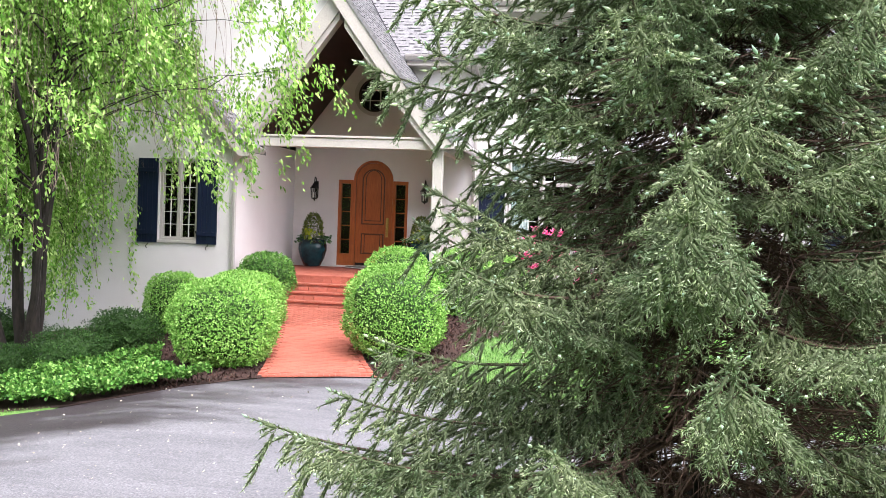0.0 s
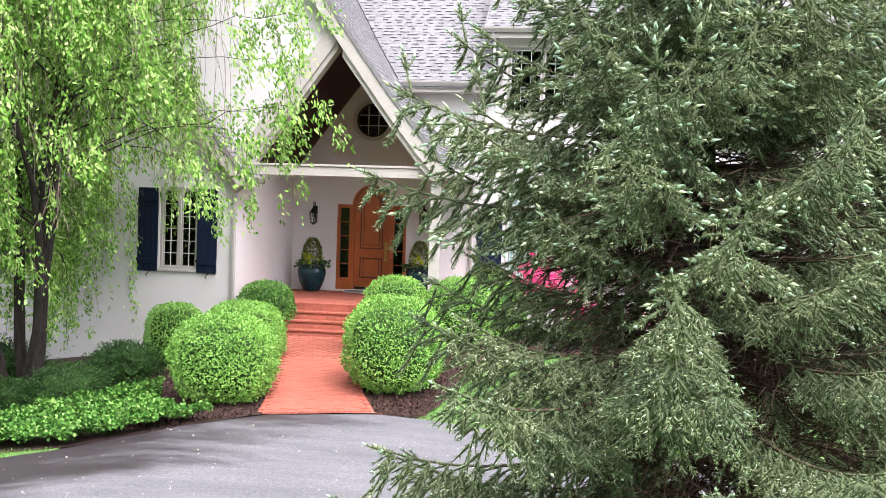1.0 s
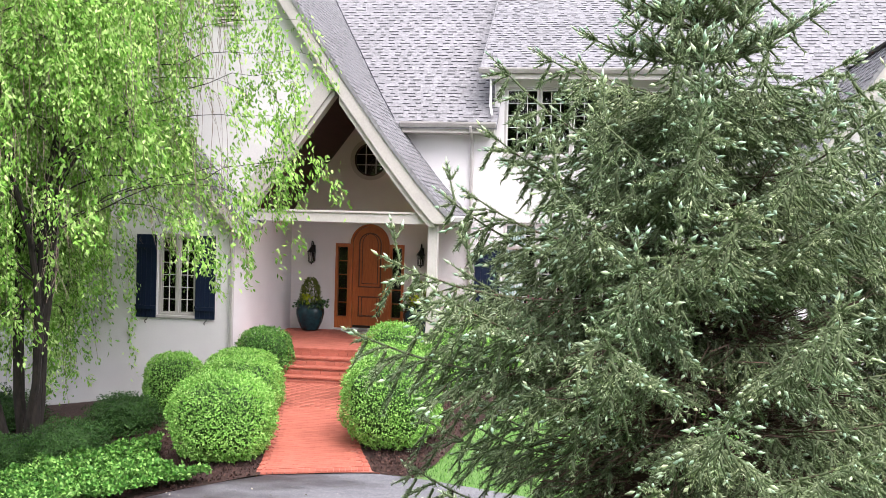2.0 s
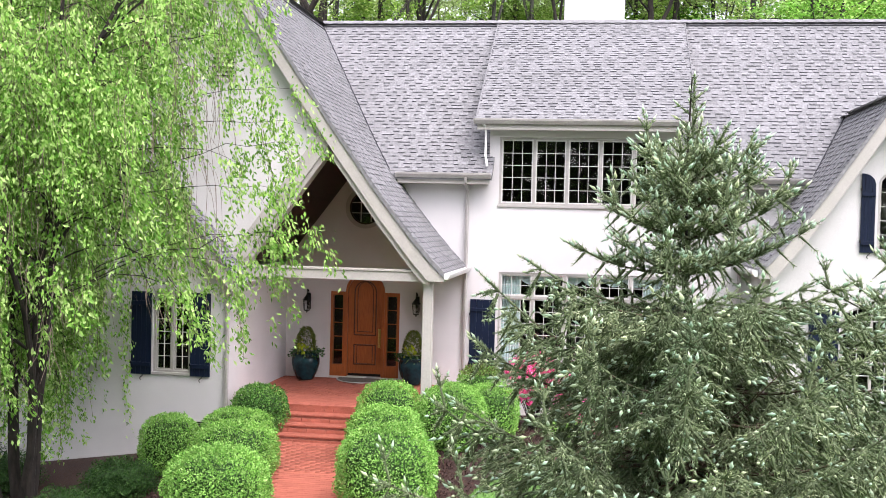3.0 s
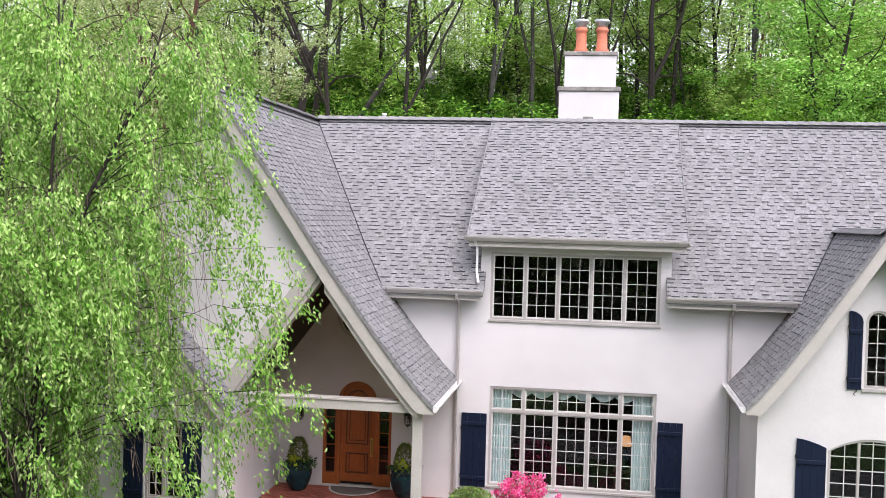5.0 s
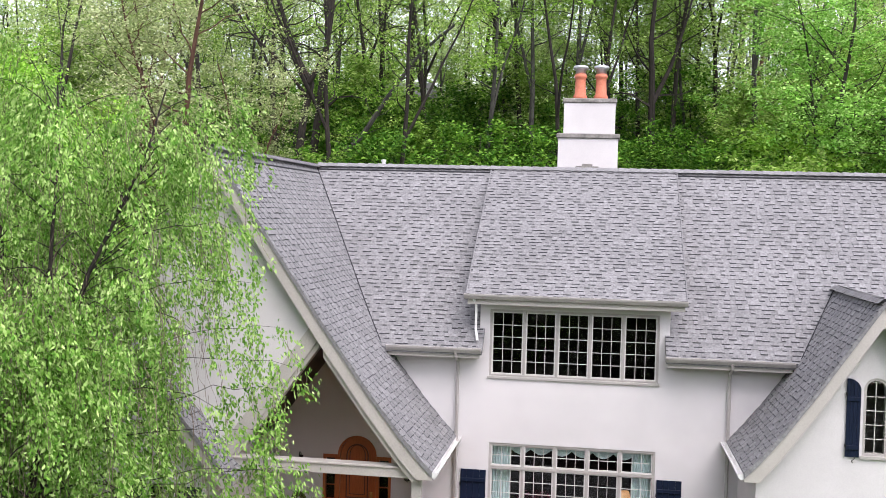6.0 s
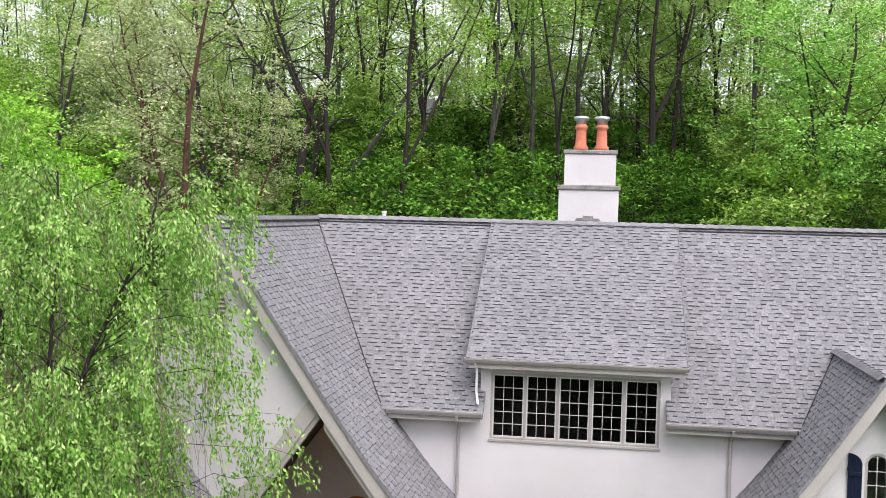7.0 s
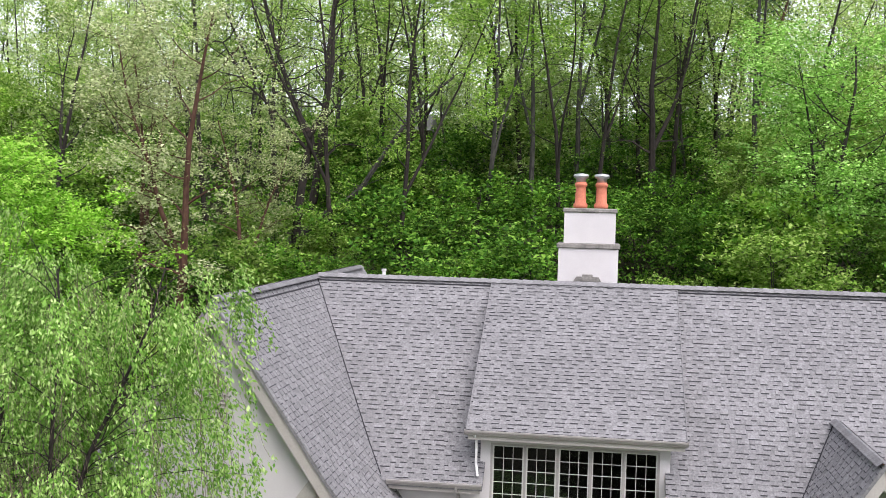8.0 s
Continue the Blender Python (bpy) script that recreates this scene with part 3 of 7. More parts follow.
def shingle(roof, prof, span, place, rng, single=None, exposure=0.143):
    """Lays laminated shingle tabs in courses over a roof skin. Those inside single(h, u) become parts of their own."""
    seg = [0.0]
    for a, b in zip(prof, prof[1:]):
        seg.append(seg[-1] + math.hypot(b[0] - a[0], b[1] - a[1]))
    hs, zs = [p[0] for p in prof], [p[1] for p in prof]

    def at(s, u, lift):
        s = min(max(s, 0), seg[-1])
        h, z = float(np.interp(s, seg, hs)), float(np.interp(s, seg, zs))
        s2 = min(s + 0.05, seg[-1])
        s1 = s2 - 0.05
        t = Vector((np.interp(s2, seg, hs) - np.interp(s1, seg, hs), np.interp(s2, seg, zs) - np.interp(s1, seg, zs))).normalized()
        nh, nz = -t[1], t[0]
        if nz < 0:
            nh, nz = -nh, -nz
        return place(h + nh * lift, z + nz * lift, u)
    verts, faces, edge, singles = [], [], [], 0
    s, row = -0.03, 0
    while s < seg[-1] - 0.05:
        zc = float(np.interp(max(s + exposure * 0.5, 0), seg, zs))
        u0, u1 = span(zc)
        u, raised = u0 - rng.uniform(0, 0.25), False
        while u < u1:
            w = rng.uniform(0.09, 0.2) if rng.uniform() < 0.85 else rng.uniform(0.2, 0.32)
            raised = not raised if rng.uniform() < 0.9 else raised
            a, b = max(u, u0), min(u + w - 0.006, u1)
            u += w
            if b - a < 0.03:
                continue
            th = (0.019 if raised else 0.006) + rng.uniform(-0.003, 0.003)
            e = s - rng.choice((0.0, 0.0, 0.008, 0.016))
            top = s + exposure * 1.12
            p = [at(e, a, 0.001), at(e, b, 0.001), at(e, a, th), at(e, b, th), at(top, a, 0.003), at(top, b, 0.003)]
            f = [(0, 1, 3, 2), (2, 3, 5, 4), (0, 2, 4), (1, 5, 3)]
            if th > 0.011 and s > 0.02:  # the dark shadow-line strip, coloured onto the course below, under a raised tab
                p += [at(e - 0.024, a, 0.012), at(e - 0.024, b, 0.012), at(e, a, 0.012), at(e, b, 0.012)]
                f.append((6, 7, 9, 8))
            if single and singles < 300 and single(s, (a + b) / 2):
                me = bpy.data.meshes.new("shingle")
                me.from_pydata([tuple(q) for q in p], [], f)
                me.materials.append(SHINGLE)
                me.materials.append(SHINGLE_EDGE_SHADE)
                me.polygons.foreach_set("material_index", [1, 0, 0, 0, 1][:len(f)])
                ob = new("shingle", me)
                ob.parent = roof
                singles += 1
            else:
                k = len(verts)
                verts += [tuple(q) for q in p]
                faces += [tuple(k + i for i in g) for g in f]
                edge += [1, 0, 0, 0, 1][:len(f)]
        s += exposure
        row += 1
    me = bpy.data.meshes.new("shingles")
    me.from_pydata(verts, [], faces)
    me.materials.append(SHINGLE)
    me.materials.append(SHINGLE_EDGE_SHADE)
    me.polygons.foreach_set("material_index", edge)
    ob = new("shingles", me)
    ob.parent = roof
    return tagged(ob, kind="stuff")


def across(h, z, u):
    return Vector((u, h, z))


def along(h, z, u):
    return Vector((h, u, z))


rngs = np.random.default_rng(5)
MAINP = [(-0.52, main_z(-0.52)), (4.6, main_z(4.6))]
span_ml = lambda z: (profile_x(BIG, z - 0.02), 4.05)  # noqa: E731
span_mr = lambda z: (8.35, 20.0)  # noqa: E731
span_d = lambda z: (3.62, 8.80)  # noqa: E731
DORMP = [(-0.46, 7.74), (4.6, 11.0)]
span_big = lambda z: (-3.75, max(0.02, main_y(z)) if z > 6.4 else 0.02)  # noqa: E731
span_wing = lambda z: (-3.2, max(0.02, main_y(z)) if z > 6.4 else 0.02)  # noqa: E731
span_lw = lambda z: (-4.35, GABLE_Y + 0.1)  # noqa: E731
roofs = []
for nm, prof, span, place in (("roof_main_left", MAINP, span_ml, across), ("roof_main_right", MAINP, span_mr, across), ("roof_dormer", DORMP, span_d, across),
                              ("roof_gable", BIG, span_big, along), ("roof_right_wing", WING, span_wing, along), ("roof_left_wing", LEFTW, span_lw, along)):
    roofs.append((roof_slab(nm, prof, span, place, "weathered grey laminated shingle roof"), prof, span, place))
mirror = lambda prof, c: [(2 * c - x, z) for x, z in prof]  # noqa: E731
roof_slab("roof_gable_far_side", mirror(BIG, -1.55), lambda z: (-3.75, 10.4), along, "weathered grey laminated shingle roof")
roof_slab("roof_right_wing_far_side", mirror(WING, RC), lambda z: (-3.2, 1.0), along, "weathered grey laminated shingle roof")
roof_slab("roof_left_wing_far_side", mirror(LEFTW, -3.92), lambda z: (-4.35, -3.3), along, "weathered grey laminated shingle roof")
roof_slab("roof_main_back", [(9.7, 6.45), (4.6, 10.98)], lambda z: (-1.5, 20.0), across, "weathered grey laminated shingle roof")
roof_slab("roof_gable_back", BIG[2:], lambda z: (4.6, 10.4), along, "weathered grey laminated shingle roof")


def ridge_cap(name, pts, label="overlapping shingle ridge cap"):
    """Short bent cap pieces laid along a ridge."""
    root = thing(name, (0, 0, 0), label, "roof", kind="structure")
    a, b = Vector(pts[0]), Vector(pts[1])
    d = (b - a).normalized()
    s = d.cross(Vector((0, 0, 1))).normalized()
    n = int((b - a).length / 0.3)
    me = None
    for i in range(n):
        if me is None:
            bm = bmesh.new()
            vs = []
            for t, lift in ((0, 0.035), (0.36, 0.015)):
                for w, dz in ((-0.16, -0.10), (-0.03, 0.0), (0.03, 0.0), (0.16, -0.10)):
                    vs.append(bm.verts.new(d * t + s * w + Vector((0, 0, dz + lift))))
            for k in range(3):
                bm.faces.new((vs[k], vs[k + 1], vs[k + 5], vs[k + 4]))
            ob = part("cap", bm, SHINGLE, root)
            me = ob.data
            ob.location = a
        else:
            share("cap", me, Matrix.Translation(a + d * 0.3 * i), root)
    return root


ridge_cap("ridge_main", ((-1.5, 4.6, 11.02), (20, 4.6, 11.02)))
ridge_cap("ridge_gable", ((-1.55, -3.75, 10.98), (-1.55, 10.3, 10.98)))
ridge_cap("ridge_wing", ((RC, -3.2, 8.13), (RC, 1.4, 8.13)))
ridge_cap("ridge_left_wing", ((-3.92, -4.35, 7.66), (-3.92, -3.3, 7.66)))


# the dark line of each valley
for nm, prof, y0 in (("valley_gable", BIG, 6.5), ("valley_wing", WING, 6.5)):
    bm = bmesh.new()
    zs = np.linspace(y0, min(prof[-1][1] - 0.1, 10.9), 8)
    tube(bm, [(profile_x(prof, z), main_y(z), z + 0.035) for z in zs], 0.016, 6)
    tagged(part(nm, bm, SHINGLE_EDGE_SHADE), "dark lapped line of the roof valley", "trim", kind="structure")
# the shadow under the ridge caps, laid on as thin dark tubes
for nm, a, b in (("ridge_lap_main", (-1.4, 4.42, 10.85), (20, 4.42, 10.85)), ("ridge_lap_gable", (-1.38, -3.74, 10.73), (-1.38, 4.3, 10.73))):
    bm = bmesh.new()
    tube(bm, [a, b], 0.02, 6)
    tagged(part(nm, bm, SHINGLE_EDGE_SHADE), "dark tube standing in for the shadow under the ridge cap", "trim", kind="structure")
# grey drip edges down the sides of the dormer roof
for x in (3.62, 8.80):
    bm = bmesh.new()
    prism(bm, [(-0.48, 7.66), (4.5, 10.87), (4.5, 10.97), (-0.48, 7.765)], x - 0.012, x + 0.012, "x")
    tagged(part("dormer_edge", bm, SHINGLE), "grey edge strip of the dormer roof", "trim", kind="structure")


# ---- trim: rakes, beam, post, fascia ----
def rake(name, prof, y0, y1, drop, label="painted wooden rake board"):
    bm = bmesh.new()
    foot = min(z for _, z in prof) - 0.19
    low = []
    for (xa, za), (xb, zb) in zip(prof, prof[1:]):
        for k in range(6):
            low.append((xa + (xb - xa) * k / 6, max(foot, za + (zb - za) * k / 6 - drop)))
    low.append((prof[-1][0], prof[-1][1] - drop))
    prism(bm, [(x, z - 0.13) for x, z in prof] + low[::-1], y0, y1)
    return tagged(part(name, bm, TRIM), label, "trim", kind="structure")


rake("trim_rake_gable", BIG, -3.72, -3.66, 0.55)
rake("trim_rake_gable_inner", [(x, z - 0.4) for x, z in BIG[1:5]], -3.655, -3.42, 0.33)
rake("trim_rake_gable_far", mirror(BIG, -1.55), -3.72, -3.66, 0.55)
rake("trim_rake_wing", WING, -3.17, -3.11, 0.52)
rake("trim_rake_wing_far", mirror(WING, RC), -3.17, -3.11, 0.52)
rake("trim_rake_left_wing", LEFTW, -4.32, -4.26, 0.45)
rake("trim_rake_left_wing_far", mirror(LEFTW, -3.92), -4.32, -4.26, 0.45)
for nm, prof, y0, y1 in (("soffit_gable", BIG, -3.65, -3.43), ("soffit_wing", WING, -3.105, RIGHT_Y), ("soffit_left", LEFTW, -4.255, LEFT_Y), ("soffit_left_far", mirror(LEFTW, -3.92), -4.255, LEFT_Y)):
    bm = bmesh.new()
    prism(bm, [(x, z - 0.135) for x, z in prof] + [(x, z - 0.2) for x, z in reversed(prof)], y0, y1)
    tagged(part(nm, bm, TRIM), "painted soffit under the eave", "trim", kind="structure")
bm = bmesh.new()  # the left leg of the porch's A
prism(bm, [(0.86, 6.87), (0.86, 7.42), (-1.45, 4.22), (-1.05, 4.22)], -3.56, -3.43)
tagged(part("trim_porch_leg", bm, TRIM), "painted rake board framing the porch opening", "trim", kind="structure")
bm = bmesh.new()
prism(bm, [(0.86, 6.7), (0.86, 6.9), (-1.05, 4.25), (-0.92, 4.25)], -3.5, -3.2)
tagged(part("trim_porch_leg_inner", bm, TRIM), "painted inner edge of the porch opening", "trim", kind="structure")
tagged(boxed("beam_porch", (-1.2, 3.2, -3.55, -3.3, 4.0, 4.2), TRIM, bevel=0.006), "painted wooden porch beam", "trim", kind="structure")
tagged(boxed("beam_porch_cap", (-1.2, 2.95, -3.58, -3.27, 4.204, 4.25), TRIM, bevel=0.006), "painted cap on the porch beam", "trim", kind="structure")
tagged(boxed("porch_post", (2.95, 3.16, -3.52, -3.31, 1.28, 3.996), TRIM, bevel=0.01), "square painted porch post", "post", kind="structure")
tagged(boxed("beam_porch_side", (2.97, 3.14, -3.29, -0.01, 4.0, 4.25), TRIM), "painted side beam of the porch", "trim", kind="structure")
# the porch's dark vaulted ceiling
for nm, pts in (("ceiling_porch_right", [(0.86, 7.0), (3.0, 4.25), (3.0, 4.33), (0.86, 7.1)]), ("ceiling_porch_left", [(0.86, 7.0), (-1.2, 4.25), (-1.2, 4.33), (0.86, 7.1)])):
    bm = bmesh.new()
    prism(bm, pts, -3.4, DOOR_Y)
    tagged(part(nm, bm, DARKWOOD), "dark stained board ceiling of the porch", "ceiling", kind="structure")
# fascias and soffits of the main and dormer eaves
for nm, d in (("fascia_main_left", (1.75, 3.99, -0.47, -0.44, 6.2, 6.36)), ("fascia_main_right", (8.4, 11.2, -0.47, -0.44, 6.2, 6.36)), ("fascia_dormer", (3.66, 8.76, -0.42, -0.39, 7.5, 7.68)),
              ("soffit_main_left", (1.7, 3.92, -0.44, -0.005, 6.19, 6.24)), ("soffit_main_right", (8.47, 11.3, -0.44, -0.005, 6.19, 6.24)), ("soffit_dormer", (3.66, 8.76, -0.39, -0.003, 7.56, 7.61))):
    tagged(boxed(nm, d, TRIM), "painted eave board", "trim", kind="structure")
for nm, x0, x1 in (("dormer_cheek_left", 3.93, 4.1), ("dormer_cheek_right", 8.29, 8.46)):
    bm = bmesh.new()
    prism(bm, [(0.301, 6.35), (0.301, 7.9), (1.5, 8.6), (2.4, 9.0)], x0, x1, "x")
    tagged(part(nm, bm, STUCCO), "stucco cheek of the dormer", "wall", kind="structure")


# ---- gutters and downspouts ----
def gutter(name, a, b, out, material, label):
    """An ogee gutter from a to b, its lip on the side given by out."""
    a, b, out = Vector(a), Vector(b), Vector(out)
    bm = bmesh.new()
    prof = [(0, 0), (0, -0.12), (0.07, -0.125), (0.10, -0.08), (0.125, -0.04), (0.13, 0.0), (0.118, 0.004), (0.10, -0.03), (0.07, -0.10), (0.012, -0.105), (0.012, 0.0)]
    rows = [[bm.verts.new(p + out * h + Vector((0, 0, z))) for h, z in prof] for p in (a, b)]
    n = len(prof)
    for i in range(n):
        bm.faces.new((rows[0][i], rows[0][(i + 1) % n], rows[1][(i + 1) % n], rows[1][i]))
    bm.faces.new(rows[0][:6])
    bm.faces.new(rows[1][:6][::-1])
    bmesh.ops.recalc_face_normals(bm, faces=bm.faces[:])
    return tagged(part(name, bm, material), label, "gutter")


gutter("gutter", (1.72, -0.475, 6.45), (4.03, -0.475, 6.45), (0, -1, 0), GUTTER, "taupe metal gutter under the main roof")
gutter("gutter", (8.33, -0.475, 6.45), (11.25, -0.475, 6.45), (0, -1, 0), GUTTER, "taupe metal gutter beside the dormer")
gutter("gutter", (3.58, -0.425, 7.75), (8.82, -0.425, 7.75), (0, -1, 0), GUTTER, "taupe metal gutter along the dormer eave")
gutter("gutter", (3.42, -3.72, 4.2), (3.42, -0.02, 4.2), (1, 0, 0), WHITE_METAL, "white metal gutter at the porch eave")
gutter("gutter", (9.83, -3.15, 4.44), (9.83, -0.02, 4.44), (-1, 0, 0), WHITE_METAL, "white metal gutter at the wing eave")
gutter("gutter", (-0.78, -4.3, 3.94), (-0.78, -3.5, 3.94), (1, 0, 0), GUTTER, "taupe metal gutter at the low eave")


def downspout(pts, label, material=GUTTER, w=0.05):
    bm = bmesh.new()
    tube(bm, pts, w, 4)
    bmesh.ops.bevel(bm, geom=bm.edges[:], offset=0.008, segments=1, affect="EDGES")
    root = tagged(part("downspout", bm, material), label, "downspout")
    return root


downspout([(3.42, -0.54, 6.36), (3.42, -0.5, 6.24), (3.42, -0.1, 6.08), (3.42, -0.07, 5.95), (3.42, -0.07, 0.75)], "taupe square downspout on the stucco wall")
downspout([(9.86, -0.54, 6.36), (9.86, -0.5, 6.24), (9.86, -0.1, 6.08), (9.86, -0.07, 5.95), (9.86, -0.07, 0.75)], "taupe square downspout near the side wing")
downspout([(3.80, -0.46, 7.66), (3.86, -0.36, 7.5), (3.86, -0.3, 7.3), (3.86, -0.3, 6.9), (3.92, -0.42, 6.62)], "short white downspout from the dormer gutter", WHITE_METAL, 0.04)
downspout([(-0.72, -4.0, 3.84), (-1.0, -3.95, 3.7), (-1.13, -4.06, 3.55), (-1.13, -4.06, 0.35)], "taupe square downspout at the corner")

# ---- chimney ----
chim = thing("chimney", (6.3, 6.2, 9.5), "white stucco chimney with two terracotta pots", "chimney")


def under(ob, root):
    ob.parent = root
    ob.matrix_parent_inverse = Matrix.Translation(-Vector(root.location))
    return ob


under(boxed("shaft", (5.43, 7.17, 5.7, 7.0, 9.2, 11.95), STUCCO, bevel=0.01), chim)
under(boxed("band", (5.38, 7.22, 5.65, 7.05, 11.954, 12.09), CONCRETE, bevel=0.02), chim)
under(boxed("upper_shaft", (5.57, 7.07, 5.82, 6.88, 12.094, 13.0), STUCCO, bevel=0.01), chim)
under(boxed("cap", (5.53, 7.11, 5.78, 6.92, 13.004, 13.13), CONCRETE, bevel=0.025), chim)
for x in (6.02, 6.63):
    bm = bmesh.new()
    lathe(bm, [(0.19, 13.134), (0.21, 13.17), (0.21, 13.24), (0.165, 13.30), (0.15, 13.7), (0.155, 13.76), (0.185, 13.79), (0.185, 13.86), (0.16, 13.88), (0.16, 13.9)], 20, x, 6.3)
    pot = under(part("pot", bm, TERRA, smooth=True), chim)
    bm = bmesh.new()
    lathe(bm, [(0.15, 13.9), (0.15, 14.0), (0.21, 14.03), (0.23, 14.1), (0.2, 14.14), (0.03, 14.17)], 20, x, 6.3)
    cp = part("cowl", bm, STEEL, pot, "galvanised steel cowl", True)
bm = bmesh.new()
prism(bm, [(5.9, 11.0), (6.7, 11.0), (6.62, 11.13), (6.45, 11.13), (6.45, 11.2), (6.15, 11.2), (6.15, 11.13), (5.98, 11.13)], 5.5, 5.69)
tagged(part("trim_flashing", bm, CONCRETE), "stepped lead flashing at the chimney", "trim", kind="structure")


# ---- windows ----
def sash_lites(win, x0, x1, z0, z1, nx, nz, y, paint):
    """A sash: its frame, its glazing bars and one pane for each light."""
    bm = bmesh.new()
    b = 0.03
    for d in ((x0, x1, z0, z0 + b), (x0, x1, z1 - b, z1), (x0, x0 + b, z0 + b, z1 - b), (x1 - b, x1, z0 + b, z1 - b)):
        box(bm, d[0], d[1], y, y + 0.04, d[2], d[3])
    s = part("sash", bm, paint, win)
    ix0, ix1, iz0, iz1 = x0 + b, x1 - b, z0 + b, z1 - b
    for i in range(1, nx):
        x = ix0 + (ix1 - ix0) * i / nx
        boxed("glazing_bar", (x - 0.0068, x + 0.0068, y + 0.006, y + 0.034, iz0, iz1), FRAME, s)
    for j in range(1, nz):
        z = iz0 + (iz1 - iz0) * j / nz
        boxed("glazing_bar", (ix0, ix1, y + 0.008, y + 0.032, z - 0.0068, z + 0.0068), FRAME, s)
    me = None
    w, h = (ix1 - ix0) / nx, (iz1 - iz0) / nz
    for i in range(nx):
        for j in range(nz):
            c = Matrix.Translation((ix0 + w * (i + 0.5), y + 0.02, iz0 + h * (j + 0.5)))
            tilt = Euler((radians(random.uniform(-0.25, 0.25)), 0, radians(random.uniform(-0.25, 0.25)))).to_matrix().to_4x4()
            if me is None:
                bm = bmesh.new()
                box(bm, -w / 2, w / 2, -0.002, 0.002, -h / 2, h / 2)
                ob = part("pane", bm, GLASS, s)
                ob.matrix_basis = c @ tilt
                ob.visible_shadow = False
                me = ob.data
            else:
                share("pane", me, c @ tilt, s).visible_shadow = False
    return s


def window(name, dims, y, units, nx, nz, label, transom=None, tz=2, paint=None):
    """A framed window of several sashes, set into its opening."""
    x0, x1, z0, z1 = dims
    win = thing(name, (0, 0, 0), label, "window", kind="structure")
    f = 0.055
    bm = bmesh.new()
    for d in ((x0, x1, z0, z0 + f), (x0, x1, z1 - f, z1), (x0, x0 + f, z0 + f, z1 - f), (x1 - f, x1, z0 + f, z1 - f)):
        box(bm, d[0], d[1], y + 0.02, y + 0.16, d[2], d[3])
    part("window_frame", bm, CASING, win)
    boxed("window_sill", (x0 - 0.03, x1 + 0.03, y - 0.04, y + 0.018, z0 - 0.05, z0 + 0.012), CASING, win, bevel=0.006)
    w = (x1 - x0 - 2 * f) / units
    tops = [(z0 + f, z1 - f, nz)] if transom is None else [(z0 + f, transom - 0.035, nz), (transom + 0.035, z1 - f, tz)]
    for i in range(units):
        a, b = x0 + f + w * i, x0 + f + w * (i + 1)
        if i:
            boxed("mullion", (a - 0.03, a + 0.03, y + 0.025, y + 0.15, z0 + f, z1 - f), CASING, win)
        for zz0, zz1, n in tops:
            sash_lites(win, a + (0.033 if i else 0.002), b - (0.033 if i < units - 1 else 0.002), zz0 + 0.002, zz1 - 0.002, nx, n, y + 0.05, paint or FRAME)
    if transom is not None:
        boxed("transom_bar", (x0 + f, x1 - f, y + 0.015, y + 0.145, transom - 0.035, transom + 0.035), CASING, win)
    return win


def arch_window(name, dims, rise, y, units, nx, nz, label):
    """A window with an arched head: a bent frame and bars cut to the curve."""
    x0, x1, z0, zs = dims
    win = thing(name, (0, 0, 0), label, "window", kind="structure")
    out, inn = arch(x0, x1, z0, zs, rise, 16), arch(x0 + 0.06, x1 - 0.06, z0 + 0.06, zs, rise - 0.045 if rise < 0.24 else rise - 0.055, 16)
    bm = bmesh.new()
    wall_mesh(bm, out, [inn], y + 0.02, y + 0.16)
    part("window_frame", bm, CASING, win)
    boxed("window_sill", (x0 - 0.05, x1 + 0.05, y - 0.05, y + 0.018, z0 - 0.06, z0 + 0.012), CASING, win, bevel=0.006)
    px, pz = [p[0] for p in inn[2:]][::-1], [p[1] for p in inn[2:]][::-1]
    head = lambda x: float(np.interp(x, px, pz))  # noqa: E731
    a, b = x0 + 0.06, x1 - 0.06
    n = units * nx
    for i in range(1, n):
        x = a + (b - a) * i / n
        wd = 0.027 if i % nx == 0 else 0.0068
        boxed("mullion" if i % nx == 0 else "glazing_bar", (x - wd, x + wd, y + 0.045, y + (0.12 if i % nx == 0 else 0.085), z0 + 0.06, head(x) - 0.002), CASING if i % nx == 0 else FRAME, win)
    hh = (zs + rise * 0.6 - z0 - 0.06) / nz
    for j in range(1, nz + 1):
        z = z0 + 0.06 + hh * j
        xs = [x for x in np.linspace(a, b, 60) if head(x) > z + 0.03]
        if len(xs) > 4:
            boxed("glazing_bar", (xs[0], xs[-1], y + 0.052, y + 0.078, z - 0.0068, z + 0.0068), FRAME, win)
    for i in range(n):
        xa, xb = a + (b - a) * i / n, a + (b - a) * (i + 1) / n
        for j in range(nz + 1):
            za, zb = z0 + 0.06 + hh * j, z0 + 0.06 + hh * (j + 1)
            ha, hb = min(zb, head(xa) - 0.001), min(zb, head(xb) - 0.001)
            if max(ha, hb) < za + 0.03:
                continue
            bm = bmesh.new()
            ha, hb = max(ha, za + 0.004), max(hb, za + 0.004)
            prism(bm, [(xa, za), (xb, za), (xb, hb), (xa, ha)], y + 0.063, y + 0.067)
            part("pane", bm, GLASS, win).visible_shadow = False
    return win


